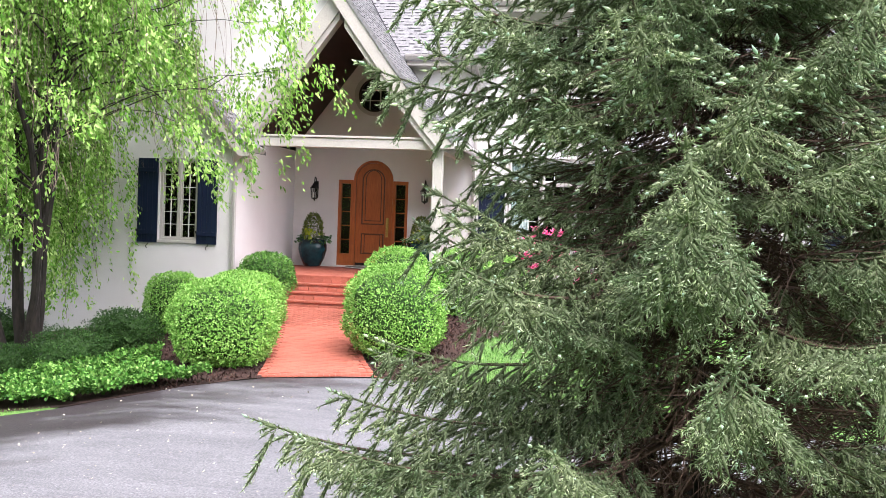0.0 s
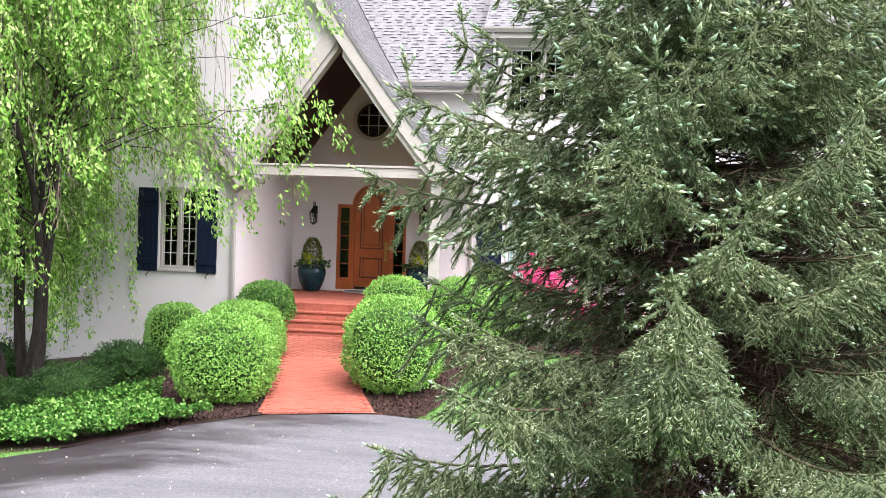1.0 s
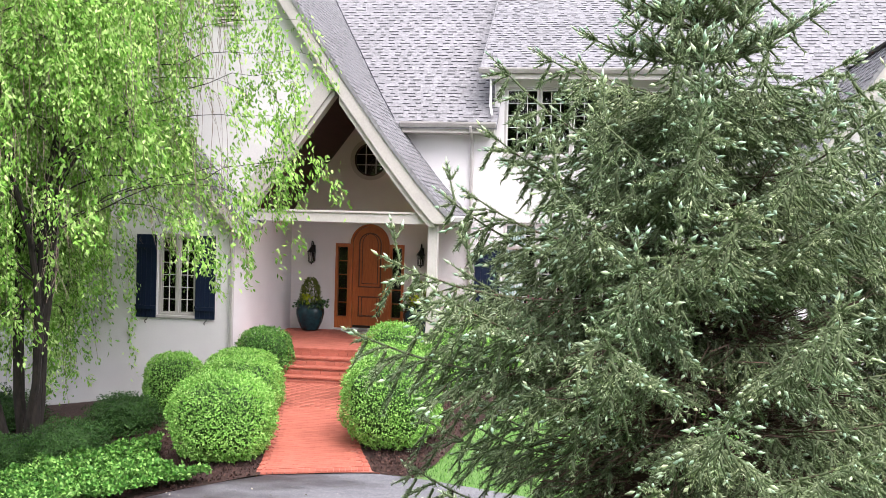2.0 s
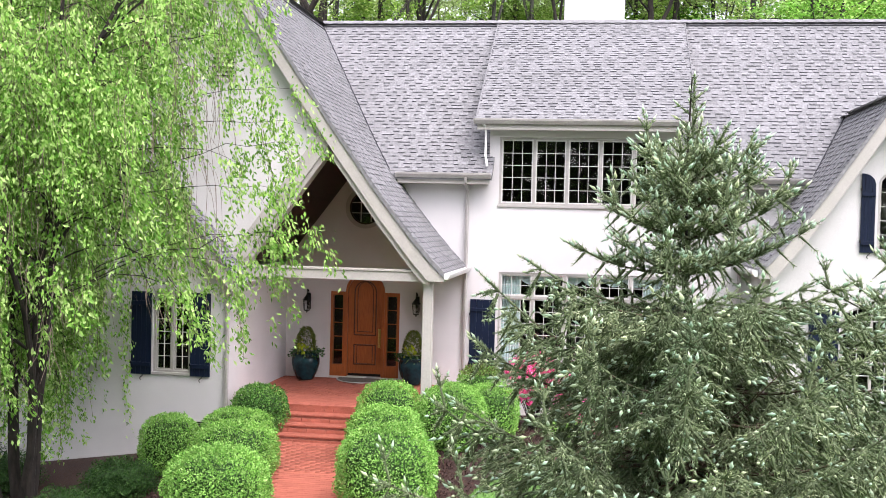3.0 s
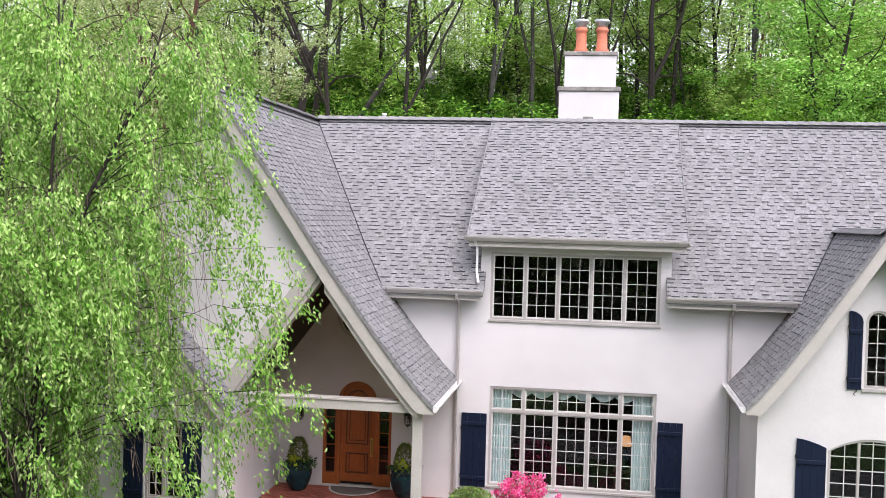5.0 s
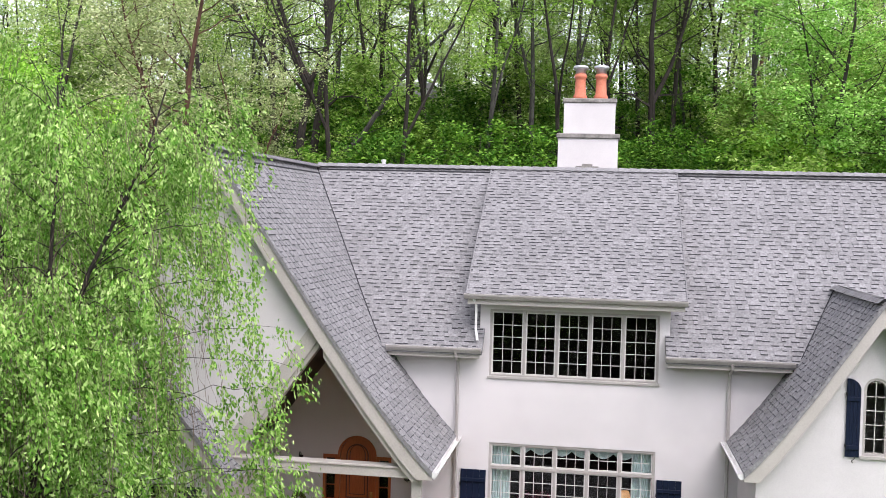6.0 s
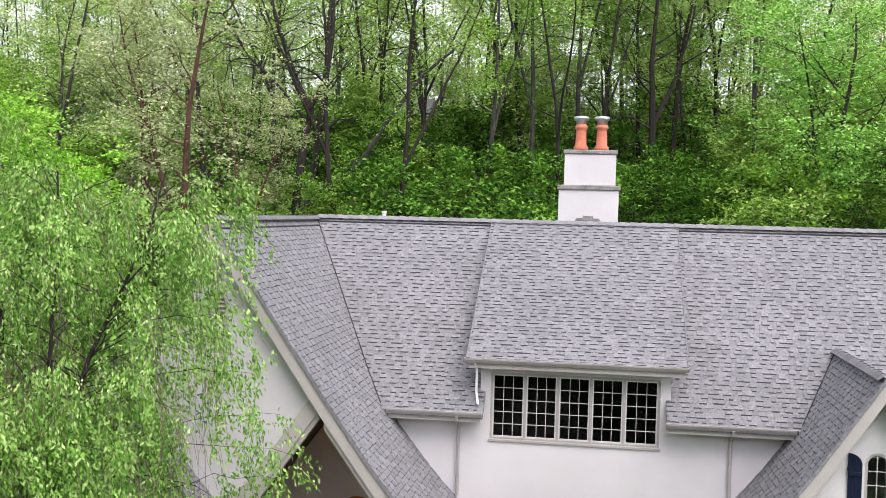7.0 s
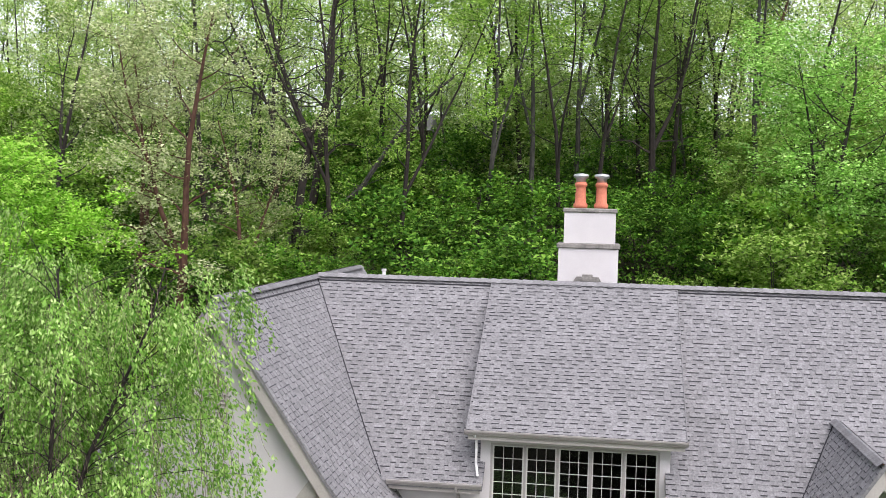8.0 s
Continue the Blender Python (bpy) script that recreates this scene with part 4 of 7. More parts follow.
window("window_1", W_LOW, MAIN_Y, 5, 3, 6, "wide five-unit casement window with transoms, pale curtains inside", transom=3.50, tz=2)
window("window_2", W_DORM, MAIN_Y, 5, 3, 5, "wide five-unit dormer casement window with dark panes")
window("window_3", LW, LEFT_Y, 2, 2, 6, "double casement window between navy shutters", paint=CASING)
window("window_4", LW2, LEFT_Y, 2, 2, 6, "double casement window behind the weeping tree", paint=CASING)
window("window_5", LWU, LEFT_Y, 1, 2, 5, "narrow upper casement window in the gable", paint=CASING)
arch_window("window_6", RW_LOW, 0.28, RIGHT_Y, 3, 2, 6, "triple casement window with a low arched head")
arch_window("window_7", RW_UP, 0.25, RIGHT_Y, 1, 2, 5, "small round-headed window in the wing gable")


# ---- shutters ----
def shutter(x0, x1, z0, z1, y, top="flat", label="navy board-and-batten shutter beside the window", dog=True):
    """Vertical boards with two battens; the head is flat or cut to an arc."""
    s = thing("shutter", ((x0 + x1) / 2, y, z0), label, "shutter", "navy shutters")
    w, n = x1 - x0, 4
    ox, oz = (x0 + x1) / 2, z0

    def head(x):
        t = (x - x0) / w
        if top == "flat":
            return z1
        if top == "left":
            return z1 - 0.17 * (1 - t) ** 1.6
        if top == "high_left":
            return z1 - 0.17 * t ** 1.6
        return z1 - 0.24 * (1 - math.sqrt(max(0, 1 - t ** 2.2)))
    for i in range(n):
        a, b = x0 + w * i / n + 0.002, x0 + w * (i + 1) / n - 0.002
        bm = bmesh.new()
        xs = np.linspace(a, b, 4)
        prism(bm, [(a - ox, 0), (b - ox, 0)] + [(x - ox, head(x) - oz) for x in xs[::-1]], -0.045, -0.018)
        part("board", bm, NAVY, s)
    h = z1 - z0
    for zc in (0.12 * h, 0.86 * h if top == "flat" else 0.74 * h):
        boxed("batten", (x0 - ox + 0.005, x1 - ox - 0.005, -0.075, -0.046, zc - 0.045, zc + 0.045), NAVY, s, bevel=0.006)
    for zc in (0.14 * h, 0.8 * h):
        boxed("hinge", (x0 - ox - 0.012, x0 - ox + 0.014, -0.08, -0.002, zc - 0.03, zc + 0.03), IRON, s)
    if dog:
        bm = bmesh.new()
        tube(bm, [(0.02 + 0.03 * math.sin(k * 0.9), -0.06, 0.02 - 0.02 * k) for k in range(8)], 0.009, 5)
        part("shutter_dog", bm, IRON, s, "curled black iron shutter dog")
    return s


shutter(3.55, 4.17, 1.62, 3.42, MAIN_Y)
shutter(8.25, 8.84, 1.62, 3.44, MAIN_Y)
shutter(-1.95, -1.51, 1.86, 3.64, LEFT_Y)
shutter(-3.28, -2.83, 1.86, 3.64, LEFT_Y)
shutter(-5.07, -4.62, 1.86, 3.64, LEFT_Y)
shutter(-6.40, -5.95, 1.86, 3.64, LEFT_Y)
shutter(-3.66, -3.40, 4.9, 6.4, LEFT_Y, label="narrow navy shutter in the gable")
shutter(-4.40, -4.14, 4.9, 6.4, LEFT_Y, label="narrow navy shutter in the gable")
shutter(10.92, 11.52, 1.95, 3.79, RIGHT_Y, "high_left", "navy shutter with a curved head beside the arched window")
shutter(RC + 0.94, RC + 1.54, 1.95, 3.79, RIGHT_Y, "left", "navy shutter with a curved head beside the arched window")
shutter(11.87, 12.15, 4.86, 6.48, RIGHT_Y, "quarter", "narrow navy shutter with a rounded head")

# ---- front door ----
door = thing("door_1", (0, 0, 0), "arched stained wooden entrance door with sidelights, closed", "door", kind="structure")
DC, DR = 0.835, 0.5
DY = DOOR_Y
bm = bmesh.new()
inner = [(DC + 0.44 * math.cos(a), 3.46 + 0.44 * math.sin(a)) for a in np.linspace(0, math.pi, 17)]
outer_a = [(DC + DR * math.cos(a), 3.46 + DR * math.sin(a)) for a in np.linspace(0, math.pi, 17)]
wall_mesh(bm, [(DC - DR, 1.30), (DC - 0.44, 1.30)] + inner[::-1] + [(DC + 0.44, 1.30), (DC + DR, 1.30)] + outer_a, [], DY - 0.02, DY + 0.14)
part("door_frame", bm, DOORWOOD, door)
bm = bmesh.new()
slab_pts = [(DC - 0.435, 1.34), (DC + 0.435, 1.34)] + [(DC + 0.435 * math.cos(a), 3.46 + 0.435 * math.sin(a)) for a in np.linspace(0, math.pi, 17)]
prism(bm, slab_pts, DY + 0.05, DY + 0.1)
slab = part("door_leaf", bm, DOORWOOD, door)


def ring(pts, inset, y0, y1, name):
    """A raised moulding that follows an outline."""
    c = Vector((sum(p[0] for p in pts) / len(pts), sum(p[1] for p in pts) / len(pts)))
    inn = []
    n = len(pts)
    for i, p in enumerate(pts):
        a, b = Vector(pts[i - 1]), Vector(pts[(i + 1) % n])
        d1, d2 = (Vector(p) - a).normalized(), (b - Vector(p)).normalized()
        nrm = (Vector((-d1[1], d1[0])) + Vector((-d2[1], d2[0]))).normalized()
        k = inset / max(0.4, nrm.dot(Vector((-d1[1], d1[0]))))
        inn.append((p[0] + nrm[0] * k, p[1] + nrm[1] * k))
    bm = bmesh.new()
    wall_mesh(bm, pts, [inn], y0, y1)
    return part(name, bm, DOORLINE, slab)


up = [(DC - 0.29, 2.36), (DC + 0.29, 2.36)] + [(DC + 0.29 * math.cos(a), 3.46 + 0.29 * math.sin(a)) for a in np.linspace(0, math.pi, 13)]
lo = rect(DC - 0.29, DC + 0.29, 1.62, 2.14)
for q in (up, lo):
    ring(q, 0.03, DY + 0.03, DY + 0.052, "panel_moulding")
    ring([(DC + (x - DC) * 0.72, z) for x, z in [(x, zz * 0.92 + 0.08 * sum(w[1] for w in q) / len(q)) for x, zz in q]], 0.02, DY + 0.04, DY + 0.052, "panel_moulding")
boxed("kick_plate", (DC - 0.42, DC + 0.42, DY + 0.04, DY + 0.049, 1.345, 1.40), IRON, slab)
boxed("threshold", (-0.05, 1.72, DY - 0.1, DY + 0.12, 1.285, 1.325), MATEDGE, door, "pale stone threshold")
bm = bmesh.new()
tube(bm, [(DC + 0.37, DY + 0.045, 2.48), (DC + 0.37, DY - 0.02, 2.44), (DC + 0.37, DY - 0.03, 2.3), (DC + 0.37, DY - 0.02, 2.16), (DC + 0.37, DY + 0.045, 2.12)], 0.014, 8)
box(bm, DC + 0.335, DC + 0.405, DY + 0.036, DY + 0.048, 2.06, 2.54, 0.004)
part("door_handle", bm, BRASS, slab, "long brass handle set")
for x0, x1, tag in ((-0.05, DC - DR, 0), (DC + DR, 1.72, 1)):
    bm = bmesh.new()
    for d in ((x0, x0 + 0.07, 1.30, 3.46), (x1 - 0.07, x1, 1.30, 3.46), (x0 + 0.07, x1 - 0.07, 3.37, 3.46), (x0 + 0.07, x1 - 0.07, 1.30, 1.62)):
        box(bm, d[0], d[1], DY - 0.01, DY + 0.12, d[2], d[3], 0.004)
    sl = part("sidelight", bm, DOORWOOD, door)
    h = (3.37 - 1.62) / 5
    for j in range(1, 5):
        boxed("glazing_bar", (x0 + 0.07, x1 - 0.07, DY + 0.04, DY + 0.07, 1.62 + h * j - 0.012, 1.62 + h * j + 0.012), DOORWOOD, sl)
    for j in range(5):
        boxed("pane", (x0 + 0.07, x1 - 0.07, DY + 0.053, DY + 0.057, 1.62 + h * j, 1.62 + h * (j + 1)), GLASS, sl).visible_shadow = False
# the round window over the door
rw = thing("window_8", (0, 0, 0), "round window with a brown frame over the door", "window", kind="structure")
bm = bmesh.new()
circ = lambda r: [(ROUND[0] + r * math.cos(a), ROUND[1] + r * math.sin(a)) for a in np.linspace(0, 2 * math.pi, 29)[:-1]]  # noqa: E731
wall_mesh(bm, circ(0.52), [circ(0.42)], DY - 0.03, DY + 0.1)
part("window_frame", bm, TRIM, rw)
bm = bmesh.new()
wall_mesh(bm, circ(0.42), [circ(0.38)], DY + 0.01, DY + 0.07)
part("sash", bm, DARKWOOD, rw)
for k in (-0.13, 0.13):
    r = math.sqrt(0.38 ** 2 - k ** 2)
    boxed("glazing_bar", (ROUND[0] + k - 0.01, ROUND[0] + k + 0.01, DY + 0.025, DY + 0.055, ROUND[1] - r, ROUND[1] + r), FRAME, rw)
    boxed("glazing_bar", (ROUND[0] - r, ROUND[0] + r, DY + 0.027, DY + 0.053, ROUND[1] + k - 0.01, ROUND[1] + k + 0.01), FRAME, rw)
bm = bmesh.new()
prism(bm, circ(0.38), DY + 0.038, DY + 0.042)
part("pane", bm, GLASS, rw).visible_shadow = False
# the louvred vent in the gable
vent = thing("gable_vent", (-1.55, GABLE_Y, 8.2), "arched louvred vent in painted wood", "vent")
vo, vi = arch(*VENT, 0.3, 14), arch(VENT[0] + 0.05, VENT[1] - 0.05, VENT[2] + 0.05, VENT[3], 0.25, 14)
bm = bmesh.new()
wall_mesh(bm, [(x + 1.55, z - 8.2) for x, z in vo], [[(x + 1.55, z - 8.2) for x, z in vi]], -0.03, 0.1)
part("vent_frame", bm, TRIM, vent)
for j in range(11):
    z = 0.09 + 0.095 * j
    half = 0.245 if z < 0.85 else math.sqrt(max(0.01, 0.25 ** 2 - (z - 0.85) ** 2))
    bm = bmesh.new()
    prism(bm, [(-0.02, z - 0.04), (-0.012, z - 0.05), (0.07, z + 0.03), (0.062, z + 0.04)], -half, half, "x")
    part("slat", bm, TRIM, vent)
boxed("backing", (-0.25, 0.25, 0.08, 0.095, 0.05, 1.1), DARKWOOD, vent)
# a small foundation vent
fv = thing("foundation_vent", (-1.68, LEFT_Y, 0.8), "small dark metal foundation vent in the stucco", "vent")
boxed("frame", (-0.11, 0.11, -0.012, -0.002, -0.1, 0.1), GUTTER, fv)
for j in range(5):
    boxed("slat", (-0.09, 0.09, -0.02, -0.0125, -0.085 + 0.036 * j, -0.06 + 0.036 * j), IRON, fv)

# ---- inside the large window ----
def wavy(x0, x1, n, y, amp, thick):
    """The cross-section of hanging cloth in folds, as a closed outline."""
    front = [(x0 + (x1 - x0) * i / n, y + amp * math.sin(i * 1.25)) for i in range(n + 1)]
    return front + [(px, py + thick) for px, py in reversed(front)]


for x0, x1 in ((4.28, 4.74), (7.68, 8.16)):
    bm = bmesh.new()
    prism(bm, wavy(x0, x1, 36, 0.24, 0.014, 0.006), 1.3, 4.2, "z")
    tagged(part("curtain", bm, CURTAIN), "pale blue-green floor-length curtain", "curtain", "curtains")
vl = thing("valance", (0, 0, 0), "scalloped pale valance across the window head", "curtain")
for k in range(6):
    c = 4.98 + 0.5 * k
    bm = bmesh.new()
    pts = [(c + 0.25 * u, 3.93 - 0.13 * math.cos(u * math.pi / 2)) for u in np.linspace(-1, 1, 13)]
    prism(bm, pts + [(c + 0.25, 4.2), (c - 0.25, 4.2)], 0.235 + 0.004 * (k % 2), 0.25)
    part("swag", bm, CURTAIN, vl)
tl = thing("table_lamp", (7.56, 1.1, 2.0), "lit table lamp with a pale tapered shade", "lamp")
bm = bmesh.new()
lathe(bm, [(0.09, 0.0), (0.1, 0.03), (0.04, 0.08), (0.07, 0.2), (0.09, 0.32), (0.05, 0.44), (0.015, 0.5), (0.015, 0.62)], 16)
part("base", bm, GLAZE, tl, smooth=True)
bm = bmesh.new()
lathe(bm, [(0.145, 0.6), (0.1, 0.83)], 20)
SHADE, _, sp = nodes_of("lamp_shade")
sp.inputs["Base Color"].default_value = (0.75, 0.6, 0.42, 1)
sp.inputs["Emission Color"].default_value = (1.0, 0.5, 0.2, 1)
sp.inputs["Emission Strength"].default_value = 0.22
part("shade", bm, SHADE, tl, smooth=True)
st = thing("side_table", (7.56, 1.1, 1.25), "small dark wooden side table behind the window", "table")
boxed("tabletop", (-0.3, 0.3, -0.3, 0.3, 0.7, 0.748), DARKWOOD, st, bevel=0.008)
for sx in (-0.25, 0.25):
    for sy in (-0.25, 0.25):
        boxed("leg", (sx - 0.025, sx + 0.025, sy - 0.025, sy + 0.025, 0.0, 0.698), DARKWOOD, st)


# ---- wall lanterns ----
def lantern(x, z):
    ln = thing("wall_lantern", (x, DOOR_Y, z), "black iron wall lantern with glass sides", "lamp", "porch lanterns")
    boxed("back_plate", (-0.05, 0.05, -0.025, -0.002, 0.0, 0.42), IRON, ln, bevel=0.006)
    bm = bmesh.new()
    tube(bm, [(0, -0.02, 0.4), (0, -0.08, 0.5), (0, -0.17, 0.52), (0, -0.2, 0.44), (0, -0.2, 0.36)], 0.014, 6)
    part("arm", bm, IRON, ln)
    bm = bmesh.new()
    lathe(bm, [(0.012, 0.40), (0.03, 0.37), (0.1, 0.27), (0.115, 0.255), (0.115, 0.24)], 6, 0, -0.2)
    part("cap", bm, IRON, ln)
    bm = bmesh.new()
    for k in range(6):
        a = 2 * math.pi * k / 6
        x1, y1 = 0.1 * math.cos(a), -0.2 + 0.1 * math.sin(a)
        x2, y2 = 0.075 * math.cos(a), -0.2 + 0.075 * math.sin(a)
        tube(bm, [(x1, y1, 0.24), (x2, y2, 0.0)], 0.007, 4)
    lathe(bm, [(0.08, 0.0), (0.08, -0.015), (0.02, -0.04), (0.012, -0.07)], 6, 0, -0.2)
    part("cage", bm, IRON, ln)
    bm = bmesh.new()
    lathe(bm, [(0.07, 0.004), (0.092, 0.236)], 6, 0, -0.2)
    part("glass", bm, GLASS, ln).visible_shadow = False
    for k in (-0.025, 0.025):
        bm = bmesh.new()
        lathe(bm, [(0.01, 0.01), (0.01, 0.12), (0.004, 0.15)], 8, k, -0.2)
        part("candle", bm, WHITE_METAL, ln)
    return ln


lantern(-0.62, 2.98)
lantern(2.17, 2.98)


# ---- brick porch, steps and walk ----
BR_L, BR_W, JOINT = 0.203, 0.092, 0.006
tagged(boxed("porch_floor", (-1.2, 3.35, -3.45, 0.46, 0.3, 1.268), MORTAR), "mortar bed under the red brick porch", "floor", kind="structure")
STEP_X = (-0.35, 2.75)
STEP_OBS = []
for k in range(4):
    zt = 1.255 - 0.158 * k
    y1 = -3.45 - 0.33 * k
    if k:
        STEP_OBS.append(boxed("step", (STEP_X[0] + 0.01, STEP_X[1] - 0.01, y1 + 0.012, y1 + 0.33 + 0.012, 0.2, zt - 0.006), MORTAR))
        tagged(STEP_OBS[-1], "red brick entrance step", "step", "entrance steps", "structure")


def walk_edges(y):
    """The walk's two sides: it narrows to the steps and flares at the drive."""
    l = np.interp(y, (-9.6, -9.0, -7.2, -4.4), (1.3, 1.22, 0.85, 0.1))
    r = np.interp(y, (-9.6, -9.0, -8.3, -7.2, -4.4), (3.25, 3.02, 2.72, 2.35, 2.2))
    return float(l), float(r)


def walk_z(y):
    return float(np.interp(y, (-9.5, -4.4), (0.06, 0.69)))


v, f = [], []
ys = np.linspace(-9.5, -4.4, 30)
for y in ys:
    l, r = walk_edges(y)
    for x, dz in ((l, -0.3), (l, 0), (r, 0), (r, -0.3)):
        yy = max(y, DRIVE_EDGE(x) - 0.01)
        v.append((x, yy, walk_z(yy) + dz))
for k in range(len(ys) - 1):
    for i in range(3):
        f.append((4 * k + i, 4 * k + i + 1, 4 * k + i + 5, 4 * k + i + 4))
brick_walk = tagged(new("brick_walk", mesh_of("brick_walk", v, f, MORTAR)), "sloping red brick garden walk", "path", kind="structure")


# ---- planters and doormat ----
def planter(x, y, z):
    p = thing("planter", (x, y, z), "dark teal glazed pot with a clipped evergreen and trailing plants", "planter", "porch planters")
    bm = bmesh.new()
    lathe(bm, [(0.18, 0.0), (0.21, 0.03), (0.3, 0.22), (0.345, 0.4), (0.345, 0.52), (0.315, 0.6), (0.335, 0.62), (0.335, 0.655), (0.30, 0.66), (0.28, 0.6)], 28)
    part("pot", bm, GLAZE, p, smooth=True)
    rng = np.random.default_rng(int(abs(x) * 100))
    n = 900
    h = rng.uniform(0, 1, n) ** 0.8
    r = 0.24 * np.sqrt(np.clip(1 - h ** 2, 0, 1)) * rng.uniform(0.75, 1.05, n)
    a = rng.uniform(0, 2 * math.pi, n)
    pl = np.stack([r * np.cos(a), r * np.sin(a), 0.66 + 0.62 * h], 1)
    vv, ff = leaves(pl, np.stack([np.cos(a), np.sin(a), np.full(n, 0.9)], 1), 0.07, 0.03, rng, 0.4)
    new("evergreen", mesh_of("evergreen", vv, ff, FOLIAGE_EVER)).parent = p
    n = 220
    a = rng.uniform(0, 2 * math.pi, n)
    r = rng.uniform(0.2, 0.42, n)
    pl = np.stack([r * np.cos(a), r * np.sin(a), 0.72 - (r - 0.2) * rng.uniform(-0.2, 0.8, n)], 1)
    vv, ff = leaves(pl, np.stack([np.cos(a), np.sin(a), np.zeros(n)], 1), 0.075, 0.05, rng, 0.5)
    tagged(new("trailing_plant", mesh_of("trailing_plant", vv, ff, FOLIAGE_DARK)), kind="stuff").parent = p
    n = 40
    pl = np.array([0.0, -0.28, 0.82]) + rng.normal(0, 1, (n, 3)) * (0.08, 0.04, 0.06)
    vv, ff = leaves(pl, np.tile((0, -0.6, 0.4), (n, 1)), 0.1, 0.07, rng, 0.6)
    ob = new("bright_foliage", mesh_of("bright_foliage", vv, ff, YELLOW))
    ob.parent = p
    ob["label"] = "yellow-green leaves"
    return p


FOLIAGE_EVER = leaf_mat("evergreen_olive", (0.05, 0.08, 0.015), (0.11, 0.15, 0.03), (0.22, 0.24, 0.06), 0.5, 0.2)
planter(-0.50, -0.16, 1.30)
planter(2.20, -0.20, 1.30)
dm = thing("doormat", (0.86, 0.3, 1.302), "half-round grey-brown doormat with a pale border", "mat")
bm = bmesh.new()
prism(bm, [(0.66 * math.cos(a), 0.75 * math.sin(a)) for a in np.linspace(math.pi, 2 * math.pi, 25)], 0.0, 0.014, "z")
part("border", bm, MATEDGE, dm)
bm = bmesh.new()
prism(bm, [(0.61 * math.cos(a), -0.02 + 0.69 * math.sin(a)) for a in np.linspace(math.pi, 2 * math.pi, 25)], 0.0145, 0.02, "z")
part("pile", bm, MAT, dm)


# ---- shrubs ----
def ball_shrub(name, x, y, z, r, h, n, material, label, group, seed, leaf=0.057, lumps=0.06, category="shrub", relief=0.07, browned=False):
    """A clipped shrub: stems, a closed core coloured as inner shade, and thousands of small leaves over a lumpy dome.
    """
    rng = np.random.default_rng(seed)
    s = thing(name, (x, y, z), label, category, group)
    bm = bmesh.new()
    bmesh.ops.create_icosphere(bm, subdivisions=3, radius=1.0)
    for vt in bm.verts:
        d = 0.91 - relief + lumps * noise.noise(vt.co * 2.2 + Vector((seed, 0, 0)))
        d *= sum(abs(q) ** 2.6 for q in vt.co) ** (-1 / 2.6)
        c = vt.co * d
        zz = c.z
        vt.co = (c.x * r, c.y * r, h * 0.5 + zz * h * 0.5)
    part("core", bm, SHADE_CORE, s)
    bm = bmesh.new()
    for k in range(5):
        a = 2 * math.pi * k / 5
        tube(bm, [(0.05 * math.cos(a), 0.05 * math.sin(a), -0.05), (0.3 * r * math.cos(a), 0.3 * r * math.sin(a), h * 0.4)], [0.02, 0.01], 5)
    part("stem", bm, BARK, s)
    d = rng.normal(0, 1, (n, 3))
    d /= np.linalg.norm(d, axis=1)[:, None]
    k = np.array([noise.noise(Vector(q) * 2.2 + Vector((seed, 0, 0))) for q in d])
    fine = np.array([noise.noise(Vector(q) * 9.0 + Vector((0, seed, 0))) for q in d])
    finer = np.array([noise.noise(Vector(q) * 19.0 + Vector((seed, seed, 0))) for q in d])
    rad = 0.94 + lumps * k + relief * (0.7 * fine + 0.95 * finer) + rng.uniform(-0.03, 0.03, n)
    gone = (finer < -0.16) & (rng.uniform(0, 1, n) < 0.85)
    rad[gone] -= 0.09
    p = d * (rad * (np.abs(d) ** 2.6).sum(1) ** (-1 / 2.6))[:, None]
    pl = np.stack([p[:, 0] * r, p[:, 1] * r, h * 0.5 + p[:, 2] * h * 0.5], 1)
    tang = np.cross(d, rng.normal(0, 1, (n, 3)))
    tang /= np.linalg.norm(tang, axis=1)[:, None]
    v, f = leaves(pl, tang * 0.7 + d * 0.7 + np.array((0, 0, 0.25)), leaf, leaf * 0.66, rng, 0.4, 0.14, d + np.array((0, 0, 0.4)), 0.8)
    new("foliage", mesh_of("foliage", v, f, material)).parent = s
    if browned:
        top = pl[(pl[:, 2] > h * 0.86) & (pl[:, 1] < 0.25 * r)] + (0, 0, 0.012)
        v, f = leaves(top, rng.normal(0, 1, top.shape) + (0, 0, 0.6), leaf, leaf * 0.6, rng, 0.4, 0.14)
        new("browned_leaves", mesh_of("browned_leaves", v, f, BROWNED)).parent = s
    return s


